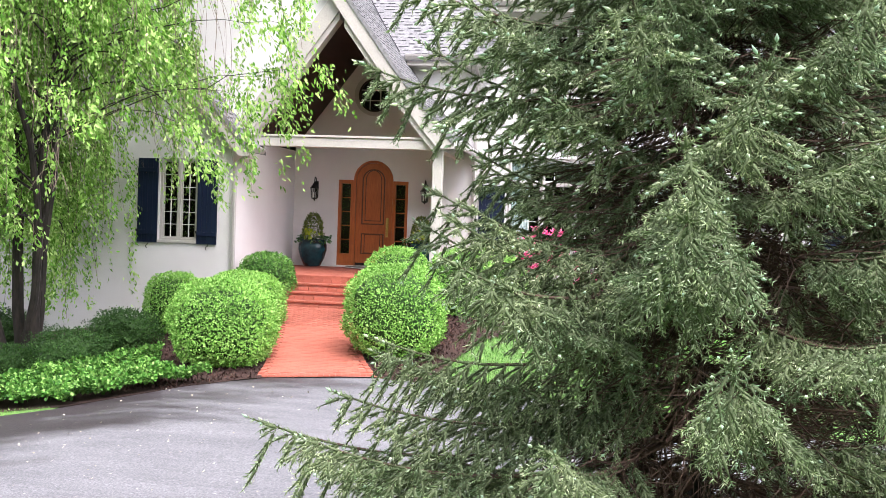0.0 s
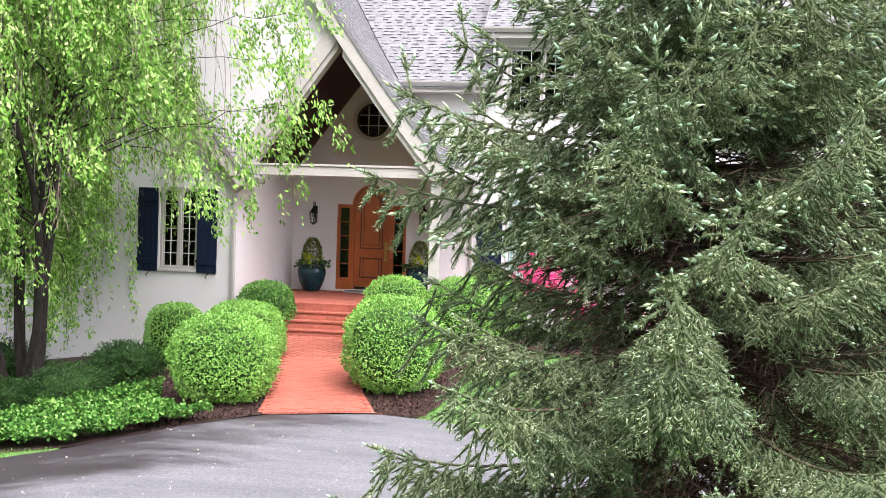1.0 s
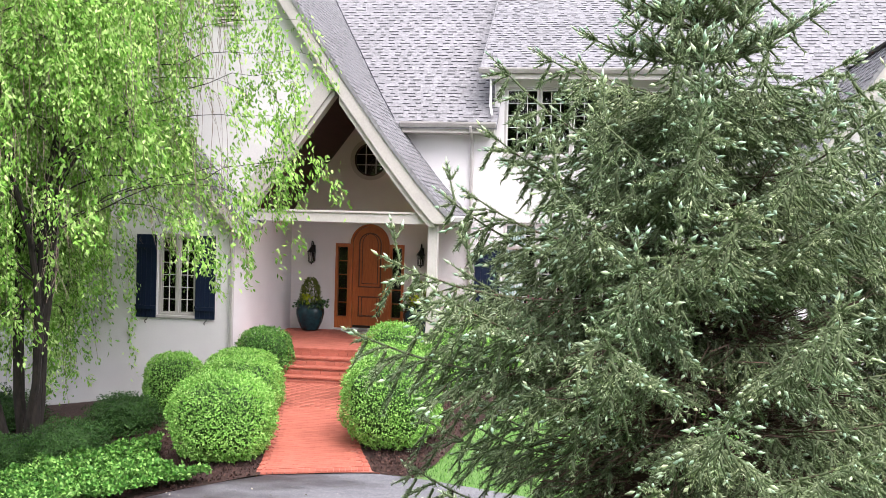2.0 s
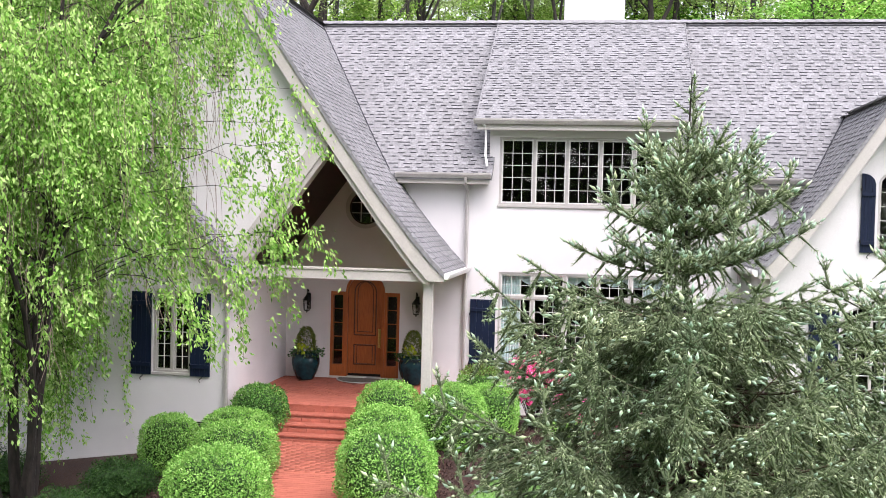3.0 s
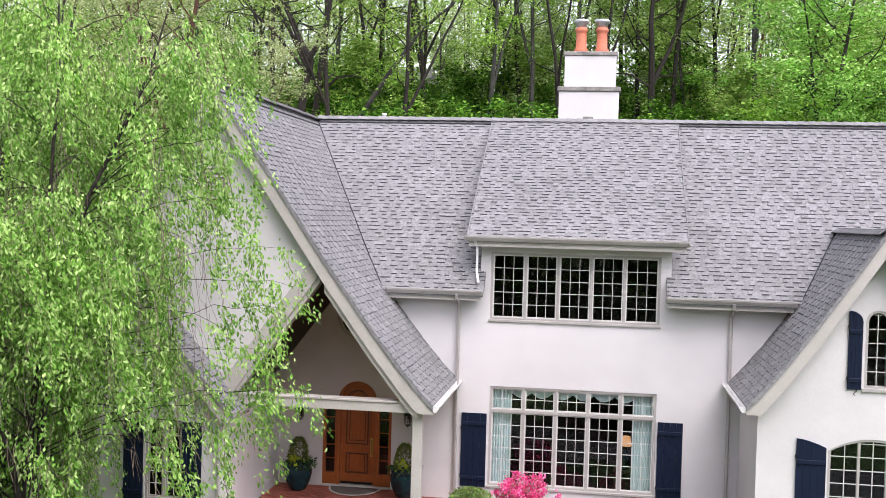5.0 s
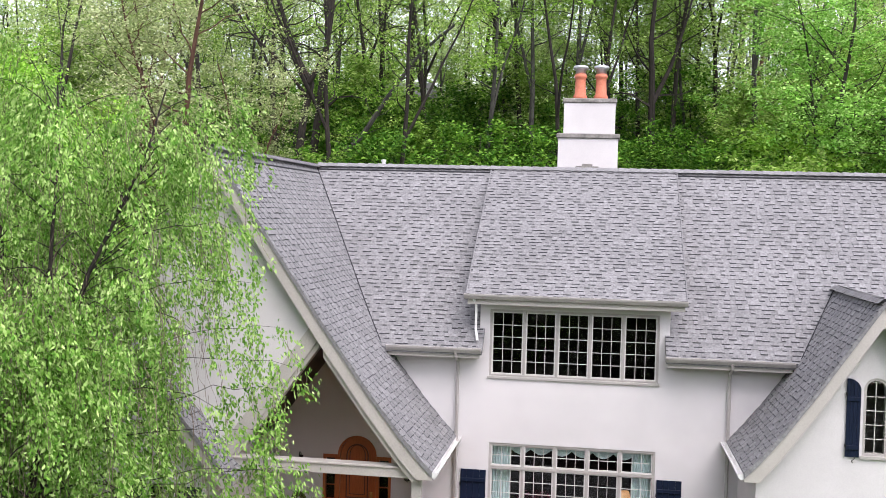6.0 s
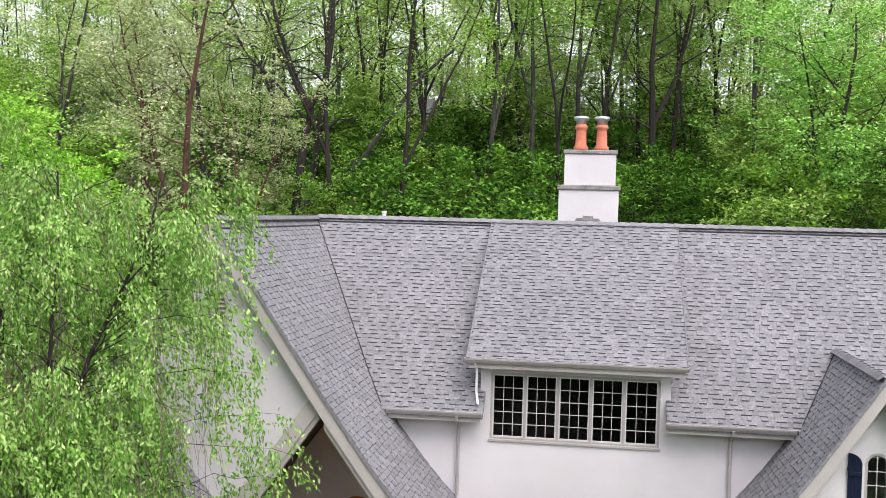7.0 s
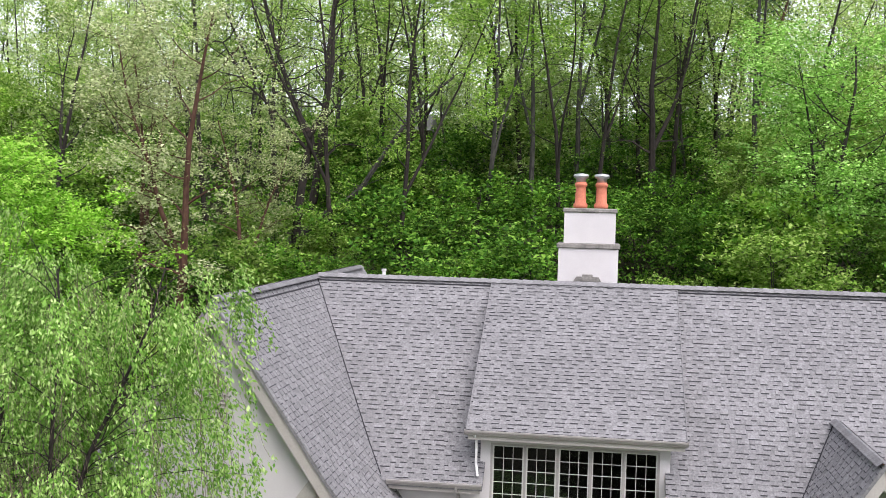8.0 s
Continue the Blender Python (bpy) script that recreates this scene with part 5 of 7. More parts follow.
BROWNED = leaf_mat("browned_leaf", (0.08, 0.05, 0.02), (0.16, 0.11, 0.045), (0.22, 0.2, 0.08), 0.6, 0.1)
# Shade between the leaves, put into the dark green of the core.
SHADE_CORE = surface("shrub_inner_shade", (0.012, 0.035, 0.007), (0.035, 0.09, 0.016), 12, 2, 0.9, 0.6, 0.03)
BX = "clipped boxwoods by the walk"
for i, (x, y, r, top, n, lab) in enumerate((
        (0.48, -8.8, 0.84, 1.5, 11000, "large clipped boxwood in fresh bright green leaf"),
        (-0.05, -6.5, 0.80, 1.43, 7000, "clipped round boxwood in bright green leaf"),
        (-0.55, -5.0, 0.72, 1.40, 6000, "clipped round boxwood behind a larger one"),
        (-1.72, -5.6, 0.56, 1.34, 5000, "narrow clipped boxwood near the stucco wall"),
        (-0.42, -3.95, 0.60, 1.74, 5500, "darker clipped boxwood beside the brick steps"),
        (2.42, -4.2, 0.66, 1.98, 5500, "clipped round boxwood beside the brick steps"),
        (2.55, -5.3, 0.74, 1.66, 6500, "clipped round boxwood along the walk"),
        (3.10, -7.75, 0.86, 1.80, 9000, "large clipped boxwood in fresh bright green leaf"),
        (3.72, -4.1, 0.70, 1.98, 7000, "tall clipped boxwood beyond the porch post"),
        (4.10, -2.2, 0.58, 2.14, 4500, "clipped boxwood with a browned top by the wall"),
        (4.40, -3.1, 0.62, 1.85, 5000, "clipped round boxwood near the azalea"),
        (10.75, -3.6, 0.50, 1.75, 4000, "clipped boxwood under the arched window"))):
    gz = ground_z(x, y) - 0.02
    ball_shrub("boxwood", x, y, gz, r, top - gz, int(n * 2.3), FOLIAGE_BOX if i != 4 else FOLIAGE_IVY, lab, BX, i + 1, leaf=0.041, relief=0.1, browned=i == 9)
for i, (x, y, r, h) in enumerate(((-2.45, -8.35, 0.66, 0.74), (-3.55, -8.5, 0.58, 0.62), (-2.15, -6.9, 0.62, 0.78), (-4.7, -7.9, 0.6, 0.7), (-5.2, -6.0, 0.8, 0.9))):
    ball_shrub("low_shrub", x, y, ground_z(x, y) - 0.03, r, h, 9000, FOLIAGE_DARK, "low spreading dark green shrub in mulch", "low dark shrubs", 40 + i, 0.036, 0.3, relief=0.22)


def azalea(x, y, z, r, h, n, seed, label):
    rng = np.random.default_rng(seed)
    s = thing("azalea", (x, y, z), label, "shrub", "azaleas")
    bm = bmesh.new()
    tips = []
    for k in range(44):
        a, e = rng.uniform(0, 2 * math.pi), rng.uniform(0.25, 1.0)
        tip = Vector((r * e * math.cos(a), r * e * math.sin(a), h * (1.0 - 0.45 * e ** 2) * rng.uniform(0.75, 1.05)))
        mid = tip * 0.5 + Vector((0, 0, 0.04))
        tube(bm, [(0, 0, 0), mid, tip], [0.014, 0.008, 0.004], 4)
        tips += [tip, tip * 0.82 + Vector(rng.normal(0, 0.08, 3)), tip * 0.68 + Vector(rng.normal(0, 0.1, 3))]
    part("stem", bm, BARK, s)
    tips = np.array([tuple(t) for t in tips])
    pl = tips[rng.integers(0, len(tips), n)] + rng.normal(0, 0.045, (n, 3))
    v, f = leaves(pl, np.tile((0, -0.3, 0.5), (n, 1)), 0.055, 0.05, rng, 0.7, 0.25, np.array((0, -0.7, 0.7)), 0.7)
    new("blossom", mesh_of("blossom", v, f, PETAL)).parent = s
    n //= 5
    pl = tips[rng.integers(0, len(tips), n)] + rng.normal(0, 0.1, (n, 3)) - np.array((0, 0, 0.08))
    v, f = leaves(pl, np.tile((0, 0, 0.5), (n, 1)), 0.05, 0.025, rng, 0.8)
    new("foliage", mesh_of("foliage", v, f, FOLIAGE_IVY)).parent = s
    return s


azalea(5.25, -1.6, ground_z(5, -2) - 0.02, 0.92, 1.85, 8000, 3, "azalea covered in hot pink blossom below the window")
azalea(6.25, -2.2, ground_z(6, -2) - 0.02, 0.5, 0.95, 1300, 4, "small pink azalea in half bloom")
azalea(7.35, -2.6, ground_z(7, -2) - 0.02, 0.45, 0.85, 700, 5, "small pink azalea in half bloom")


def wispy_shrub(x, y, z, r, h, seed, material, label):
    rng = np.random.default_rng(seed)
    s = thing("wispy_shrub", (x, y, z), label, "shrub", "loose shrubs by the wall")
    bm = bmesh.new()
    pl, dr = [], []
    for k in range(44):
        a = rng.uniform(0, 2 * math.pi)
        tip = Vector((r * math.cos(a) * rng.uniform(0.3, 1), r * math.sin(a) * rng.uniform(0.3, 1), h * rng.uniform(0.6, 1.05)))
        tube(bm, [(0, 0, 0), tip * 0.5, tip], [0.008, 0.005, 0.002], 3)
        for t in np.linspace(0.35, 1.0, 22):
            pl.append(tuple(tip * t + Vector(rng.normal(0, 0.03, 3))))
            dr.append((math.cos(a) + rng.normal(0, 0.5), math.sin(a) + rng.normal(0, 0.5), 0.5))
    part("stem", bm, BARK, s)
    v, f = leaves(np.array(pl), np.array(dr), 0.07, 0.032, rng, 0.5)
    new("foliage", mesh_of("foliage", v, f, material)).parent = s
    return s


wispy_shrub(8.7, -1.3, 0.6, 0.6, 1.15, 8, FOLIAGE_PALE, "loose grey-green shrub against the wall")
wispy_shrub(9.5, -1.2, 0.6, 0.6, 1.2, 9, FOLIAGE_IVY, "loose green shrub in the wall corner")
wispy_shrub(6.0, -2.9, 0.6, 0.5, 0.6, 10, FOLIAGE_BOX, "low yellow-green shrub below the azalea")
wispy_shrub(7.9, -1.9, 0.6, 0.5, 0.8, 11, FOLIAGE_BOX, "low green shrub below the window")

# ---- ground cover, mulch chips, grass ----
rng = np.random.default_rng(21)


def scatter(n, inside, x0, x1, y0, y1):
    x, y = rng.uniform(x0, x1, n), rng.uniform(y0, y1, n)
    keep = np.array([inside(a, b) for a, b in zip(x, y)])
    x, y = x[keep], y[keep]
    return np.stack([x, y, [ground_z(a, b) for a, b in zip(x, y)]], 1)


IVY_TOP = lerp_curve([(-7, -9.8), (-3.0, -9.2), (-1.5, -8.2), (-0.9, -7.9), (-0.6, -9.1), (0.1, -9.9), (0.9, -10.2)])
pl = scatter(70000, lambda x, y: DRIVE_EDGE(x) + 0.0 < y < IVY_TOP(x) and y > -11.35 - 0.1 * (x + 1), -5, 0.85, -12.2, -8.1)
lift = np.array([0.5 + 0.5 * noise.noise(Vector((a, b, 0)) * 3.5) for a, b, _ in pl])
pl[:, 2] += 0.02 + rng.uniform(0, 0.08, len(pl)) + 0.34 * lift
v, f = leaves(pl, np.tile((0.0, -0.5, 0.25), (len(pl), 1)), 0.064, 0.06, rng, 0.5, 0.14, np.array((0.0, -0.4, 1.0)), 0.6)
tagged(new("ivy", mesh_of("ivy", v, f, FOLIAGE_IVY)), "glossy green ivy ground cover spilling to the drive", "ground cover", kind="stuff")
pl = np.concatenate([scatter(26000, lambda x, y: DRIVE_EDGE(x) + 0.05 < y and (x > -0.5 or y > IVY_TOP(x) - 0.4) and not walk_edges(y)[0] < x < walk_edges(y)[1], -3.5, 3.9, -10.5, -4.3), scatter(20000, lambda x, y: y > LAWN_EDGE(x), 3.0, 10, -9.3, -1.0)])
pl[:, 2] += 0.03
v, f = leaves(pl, np.tile((0.0, 0, 0.12), (len(pl), 1)), 0.07, 0.03, rng, 0.7, 0.05, np.array((0.0, 0, 1.0)), 0.5)
tagged(new("mulch_chips", mesh_of("mulch_chips", v, f, CHIP)), "scattered dark bark chips", "mulch", kind="stuff")
pl = np.concatenate([scatter(30000, lambda x, y: DRIVE_EDGE(x) + 0.02 < y < LAWN_EDGE(x), 3.9, 9.5, -11.5, -4.5), scatter(9000, lambda x, y: DRIVE_EDGE(x) < y < -11.3 - 0.1 * (x + 1), -5, -1.0, -13.0, -10.6)])
v, f = leaves(pl, np.tile((0.0, 0, 1.0), (len(pl), 1)), 0.06, 0.009, rng, 0.35, 0.0)
tagged(new("grass", mesh_of("grass", v, f, FOLIAGE_IVY)), "short bright green grass blades", "grass", kind="stuff")


# ---- trees ----
def limb(rng, a, d, length, r0, sag=0.0, n=6, wob=0.12, rise=0.0):
    """A wandering limb: points and radii."""
    pts, rad = [Vector(a)], [r0]
    d = Vector(d).normalized()
    for i in range(n):
        d = (d + Vector(rng.normal(0, wob, 3)) + Vector((0, 0, rise - sag * (i + 1) / n))).normalized()
        pts.append(pts[-1] + d * (length / n))
        rad.append(r0 * (1 - 0.85 * (i + 1) / n))
    return pts, rad


def broadleaf(name, seed, height, spread, first, n_limbs, n_leaves, leaf, material, bark, label, fork=0.0, clump=0.55, trunk_r=0.2, group="", category="tree"):
    """A woodland tree: wandering trunk, limbs, twigs and loose clumps of leaves."""
    rng = np.random.default_rng(seed)
    t = thing(name, (0, 0, 0), label, category, group)
    bm = bmesh.new()
    trunks = []
    tp, tr = limb(rng, (0, 0, -0.6), (rng.normal(0, 0.05), rng.normal(0, 0.05), 1), height * 0.93, trunk_r, 0, 9, 0.06, 0.05)
    tube(bm, tp, tr, 7)
    trunks.append((tp, tr))
    if fork:
        k = 3
        fp, fr = limb(rng, tp[k], (rng.choice((-1, 1)) * fork, rng.normal(0, 0.3), 1), height * 0.6, tr[k] * 0.75, 0, 8, 0.08, 0.06)
        tube(bm, fp, fr, 7)
        trunks.append((fp, fr))
    tips = []
    for i in range(n_limbs):
        tp, tr = trunks[i % len(trunks)]
        s = first + (1 - first) * (i + rng.uniform(0, 1)) / n_limbs
        x = s * (len(tp) - 1.001)
        k = int(x)
        a = tp[k].lerp(tp[k + 1], x - k)
        ang = rng.uniform(0, 2 * math.pi)
        ln = spread * (1.05 - 0.75 * abs(s - 0.5)) * rng.uniform(0.6, 1.1)
        lp, lr = limb(rng, a, (math.cos(ang), math.sin(ang), rng.uniform(0.15, 0.8)), ln, max(0.02, tr[k] * 0.4), 0.05, 5, 0.18, 0.05)
        tube(bm, lp, lr, 4)
        for j in range(2, 6):
            for m in range(2):
                q, qr = limb(rng, lp[j], rng.normal(0, 1, 3) + np.array((0, 0, 0.3)), ln * 0.34, max(0.009, lr[j] * 0.6), 0, 2, 0.2)
                if m == 0:
                    tube(bm, q, qr, 3)
                tips += [q[-1], q[-2]]
        tips.append(lp[-1])
    part("trunk", bm, bark, t)
    tips = np.array([tuple(q) for q in tips])
    pl = tips[rng.integers(0, len(tips), n_leaves)] + rng.normal(0, clump * 0.42, (n_leaves, 3)) * (1, 1, 0.45)
    v, f = leaves(pl, rng.normal(0, 1, (n_leaves, 3)) * (1, 1, 0.3), leaf, leaf * 0.8, rng, 0.2, face=np.array((0, -0.2, 1.0)), loose=0.55, three=True)
    new("crown", mesh_of("crown", v, f, material)).parent = t
    return t


def plant(proto, x, y, s=1.0, turn=0.0, label=""):
    """A further tree of the same form, turned and scaled."""
    proto.scale = (s, s, s)
    ob = copy_thing(proto, Matrix.Translation((x, y, ground_z(x, y))) @ Matrix.Rotation(turn, 4, "Z"))
    if label:
        ob["label"] = label
    return ob


def woods():
    G = "woodland trees behind the house"
    rng = np.random.default_rng(77)
    kinds = {
        "tall": broadleaf("tree", 11, 24, 4.2, 0.4, 26, 7500, 0.21, FOLIAGE_WOOD, BARK_GREY, "tall slender woodland tree in thin spring leaf", 0.3, 0.8, 0.2, G),
        "tall2": broadleaf("tree", 12, 21, 4.8, 0.3, 26, 8000, 0.21, FOLIAGE_WOOD, BARK, "woodland tree with a loose light green crown", 0.0, 0.9, 0.2, G),
        "bare": broadleaf("tree", 13, 22, 5.5, 0.3, 24, 3000, 0.12, FOLIAGE_WOOD, BARK_WEEP, "dark forked tree, nearly bare with few new leaves", 0.55, 0.6, 0.34, G),
        "pale": broadleaf("tree", 14, 17, 4.0, 0.25, 30, 11000, 0.15, FOLIAGE_PALE, BARK_RED, "tree with reddish trunk and pale grey-green young leaves", 0.35, 0.5, 0.24, G),
        "low": broadleaf("understorey_tree", 15, 8, 3.6, 0.1, 20, 5200, 0.23, FOLIAGE_WOOD, BARK_GREY, "bushy understorey tree in fresh green", 0.3, 0.6, 0.09, G),
        "low2": broadleaf("understorey_tree", 16, 6.5, 3.8, 0.08, 19, 5200, 0.23, FOLIAGE_WOOD, BARK_GREY, "spreading understorey tree in light green", 0.3, 0.6, 0.08, G),
        "shade": broadleaf("understorey_tree", 20, 7, 3.8, 0.05, 22, 5000, 0.24, FOLIAGE_SHADED, BARK_WEEP, "dense understorey tree with canopy shade in its leaf colour", 0.3, 0.6, 0.08, G),
        "mid": broadleaf("tree", 22, 14, 4.6, 0.12, 28, 4500, 0.22, FOLIAGE_AIRY, BARK_GREY, "middling woodland tree with loose sprays of young leaves", 0.3, 0.75, 0.13, G),
        "round": broadleaf("tree", 17, 15, 5.4, 0.14, 54, 26000, 0.16, FOLIAGE_MINT, BARK, "full round-crowned tree in cool fresh green", 0.3, 0.62, 0.22, G),
        "fresh": broadleaf("tree", 21, 14.5, 5.2, 0.14, 50, 24000, 0.17, FOLIAGE_FRESH, BARK, "full round-crowned tree in bright fresh green", 0.3, 0.62, 0.22, G),
        "stem": broadleaf("tree", 19, 24, 3.4, 0.4, 22, 3200, 0.15, FOLIAGE_WOOD, BARK_WEEP, "straight dark-trunked tree with a thin high crown", 0.3, 0.6, 0.19, G),
        "pine": broadleaf("pine_tree", 18, 26, 3.6, 0.5, 26, 8000, 0.2, FOLIAGE_PINE, BARK_RED, "dark green pine standing above the woods", 0.0, 0.5, 0.22, G),
    }
    fixed = (("bare", -12.4, 40.3, 1.0, 0.3), ("tall", -12.2, 46.7, 1.05, 1.0), ("bare", -7.8, 43.0, 0.85, 2.2), ("tall", -0.4, 37.4, 0.95, 0.4), ("tall", 2.5, 41, 1.05, 2.0), ("tall2", 9.0, 48.4, 1.0, 0.1),
             ("tall", 7.2, 52, 1.1, 3.0), ("pine", 18.6, 62.2, 1.0, 0.0), ("pale", -13.9, 23.8, 1.18, 0.5), ("pale", -18.5, 27.0, 1.05, 2.5), ("pale", -11.5, 27.5, 0.8, 4.0), ("round", 17.8, 30.5, 1.12, 0.0),
             ("round", 23.0, 28.5, 1.0, 2.0), ("fresh", -15.6, 9.5, 1.1, 1.0), ("fresh", -17, 14.0, 1.0, 3.3), ("tall2", 13.0, 55, 1.1, 4.0), ("tall", 4.5, 47, 1.1, 5.0), ("round", 28, 36, 1.0, 4.0), ("stem", -15.5, 44, 1.1, 0.3), ("stem", -4.5, 41, 1.0, 1.7), ("stem", -9.8, 45, 1.0, 2.9), ("stem", 1.2, 46, 1.05, 0.8), ("stem", 6.2, 43, 0.95, 4.4), ("stem", 11.2, 46.5, 1.1, 5.1),
             ("stem", -1.8, 52, 1.1, 3.1), ("stem", 14.5, 52, 1.0, 2.1), ("stem", -19, 40, 1.05, 1.1), ("bare", 10.2, 44.5, 0.9, 4.4), ("stem", 4.0, 38.5, 0.9, 2.2), ("stem", -8.35, 32.5, 1.0, 0.9), ("stem", -4.65, 32.0, 0.95, 3.9), ("mid", 15.8, 60, 1.25, 0.7), ("mid", 14.6, 54, 1.0, 2.7), ("tall2", 17.2, 67, 1.15, 3.3), ("tall2", 13.2, 70, 1.2, 1.3))
    for k, x, y, s, a in fixed:
        plant(kinds[k], x, y, s, a)
    for i in range(70):
        y = 25 + 55 * ((i + 0.5) / 70) ** 1.0
        x = rng.uniform(-0.62, 0.42) * (y + 28) + 4
        k = ("low", "low2", "tall2", "low", "stem", "low2", "low", "tall")[i % 8]
        if y < 42 and k in ("tall2", "tall", "round"):
            k = "low2"
        plant(kinds[k], x, y, rng.uniform(0.8, 1.2), rng.uniform(0, 6.28))
    for i in range(46):
        y = 24 + 26 * ((i * 0.618) % 1)
        plant(kinds["shade"], rng.uniform(-0.5, 0.36) * (y + 28) + 4, y, rng.uniform(0.7, 1.15), rng.uniform(0, 6.28))
    for i in range(26):
        y = 46 + 22 * ((i * 0.618) % 1)
        plant(kinds["mid"], (-0.5 + 0.88 * (i + rng.uniform(0, 1)) / 26) * (y + 28) + 4, y, rng.uniform(0.8, 1.2), rng.uniform(0, 6.28))
    for i in range(24):
        x = -26 + 2.4 * i + rng.uniform(-0.7, 0.7)
        if not -11.0 < x < -6.0:
            plant(kinds[("shade", "low2", "shade", "low")[i % 4]], x, rng.uniform(21, 31), rng.uniform(0.4, 0.75), rng.uniform(0, 6.28))
    # unseen trees behind the camera, added for dark reflections in the panes
    for i in range(16):
        plant(kinds[("tall", "low", "tall", "low2")[i % 4]], -44 + 6.5 * i, -54 - 6 * (i % 3), rng.uniform(1.0, 1.3), i * 1.3, "full tree across the drive, added for the pane reflections")
    for k in kinds.values():
        for o in (*k.children_recursive, k):
            bpy.data.objects.remove(o)


def leaning_tree():
    """A long pale limb that leans out across the clearing, with twigs and few leaves."""
    rng = np.random.default_rng(5)
    a = Vector((-13.9, 36.0, ground_z(-13.9, 36.0) - 0.3))
    t = thing("leaning_tree", a, "long grey leaning trunk with sparse young leaves", "tree", "woodland trees behind the house")
    tip = Vector((11.6, 0.5, 12.7))
    line = [tip * u + Vector((0, 0, 1.2 * math.sin(u * 9) * u * (1 - u) * 2 - 0.6 * u * (1 - u))) + Vector(rng.normal(0, 0.06, 3)) for u in np.linspace(0, 1, 16).tolist()]
    bm = bmesh.new()
    tube(bm, line, [0.27 * (1 - 0.7 * k / 15) for k in range(16)], 6)
    pl = []
    for k in range(4, 16):
        for _ in range(3):
            lp, lr = limb(rng, line[k], (rng.normal(0, 0.7), rng.normal(0, 0.7), rng.uniform(0.1, 1)), rng.uniform(1.0, 3.2), 0.035, 0.05, 5, 0.2)
            tube(bm, lp, lr, 4)
            pl += [tuple(q) for q in lp[2:]]
    part("trunk", bm, BARK_GREY, t)
    pl = np.array(pl)
    pl = pl[rng.integers(0, len(pl), 2600)] + rng.normal(0, 0.3, (2600, 3)) * (1, 1, 0.5)
    v, f = leaves(pl, np.tile((0, 0, 0.2), (2600, 1)), 0.13, 0.12, rng, 0.9, three=True)
    new("crown", mesh_of("crown", v, f, FOLIAGE_WOOD)).parent = t


def forked_tree(x, y):
    """A dark old tree, nearly bare: a leaning trunk that forks into two long crooked stems."""
    rng = np.random.default_rng(8)
    t = thing("forked_tree", (x, y, ground_z(x, y)), "dark forked old tree, nearly bare, behind the roof ridge", "tree", "woodland trees behind the house")
    bm = bmesh.new()
    pl = []
    stems = (((0, 0, -0.4), (0.05, 0, 4.6), (0.4, 0.2, 8.0), (0.6, 0.2, 9.6), (-0.2, 0.3, 11.0), (-0.8, 0.4, 12.4), (-1.5, 0.2, 15.0), (-2.6, 0.0, 19.0)),
             ((0.6, 0.2, 9.6), (1.4, 0.0, 11.3), (1.9, -0.3, 13.6), (2.0, -0.4, 16.3), (2.6, -0.2, 20.0)),
             ((0.45, 0.2, 9.0), (-1.2, -0.5, 11.0), (-2.8, -0.8, 12.6), (-4.4, -0.6, 15.0)))
    for k, line in enumerate(stems):
        r0 = (0.27, 0.18, 0.1)[k]
        pts = [Vector(p) + Vector(rng.normal(0, 0.08, 3)) for p in line]
        fine = [pts[int(u)].lerp(pts[min(int(u) + 1, len(pts) - 1)], u % 1) for u in np.linspace(0, len(pts) - 1, 3 * len(pts)).tolist()]
        tube(bm, fine, [r0 * (1 - 0.7 * i / len(fine)) for i in range(len(fine))], 7)
        for i in range(len(fine) // 2, len(fine)):
            for _ in range(2):
                lp, lr = limb(rng, fine[i], (rng.normal(0, 1), rng.normal(0, 0.6), rng.uniform(0.1, 1)), rng.uniform(1.5, 4.0), 0.05, 0.0, 6, 0.25)
                tube(bm, lp, lr, 4)
                for j in range(2, 7):
                    q, qr = limb(rng, lp[j], rng.normal(0, 1, 3) + np.array((0, 0, 0.4)), 1.1, 0.014, 0, 3, 0.25)
                    tube(bm, q, qr, 3)
                    pl += [tuple(q[-1]), tuple(q[-2])]
    part("trunk", bm, BARK_WEEP, t)
    pl = np.array(pl)
    n = 1800
    pl = pl[rng.integers(0, len(pl), n)] + rng.normal(0, 0.2, (n, 3))
    v, f = leaves(pl, np.tile((0, 0, 0.2), (n, 1)), 0.12, 0.1, rng, 0.9, three=True)
    new("crown", mesh_of("crown", v, f, FOLIAGE_WOOD)).parent = t


woods()
leaning_tree()
forked_tree(-10.4, 32.0)
far = thing("distant_house", (-11.5, 66, ground_z(-11.5, 66)), "grey-roofed house half hidden in the woods", "house")
boxed("wall", (-3.0, 3.0, -2.0, 2.0, -0.5, 2.6), DARKWOOD, far)
bm = bmesh.new()
prism(bm, [(-2.5, 2.5), (2.5, 2.5), (0, 4.0)], -3.3, 3.3, "x")
part("roof", bm, SHINGLE, far)
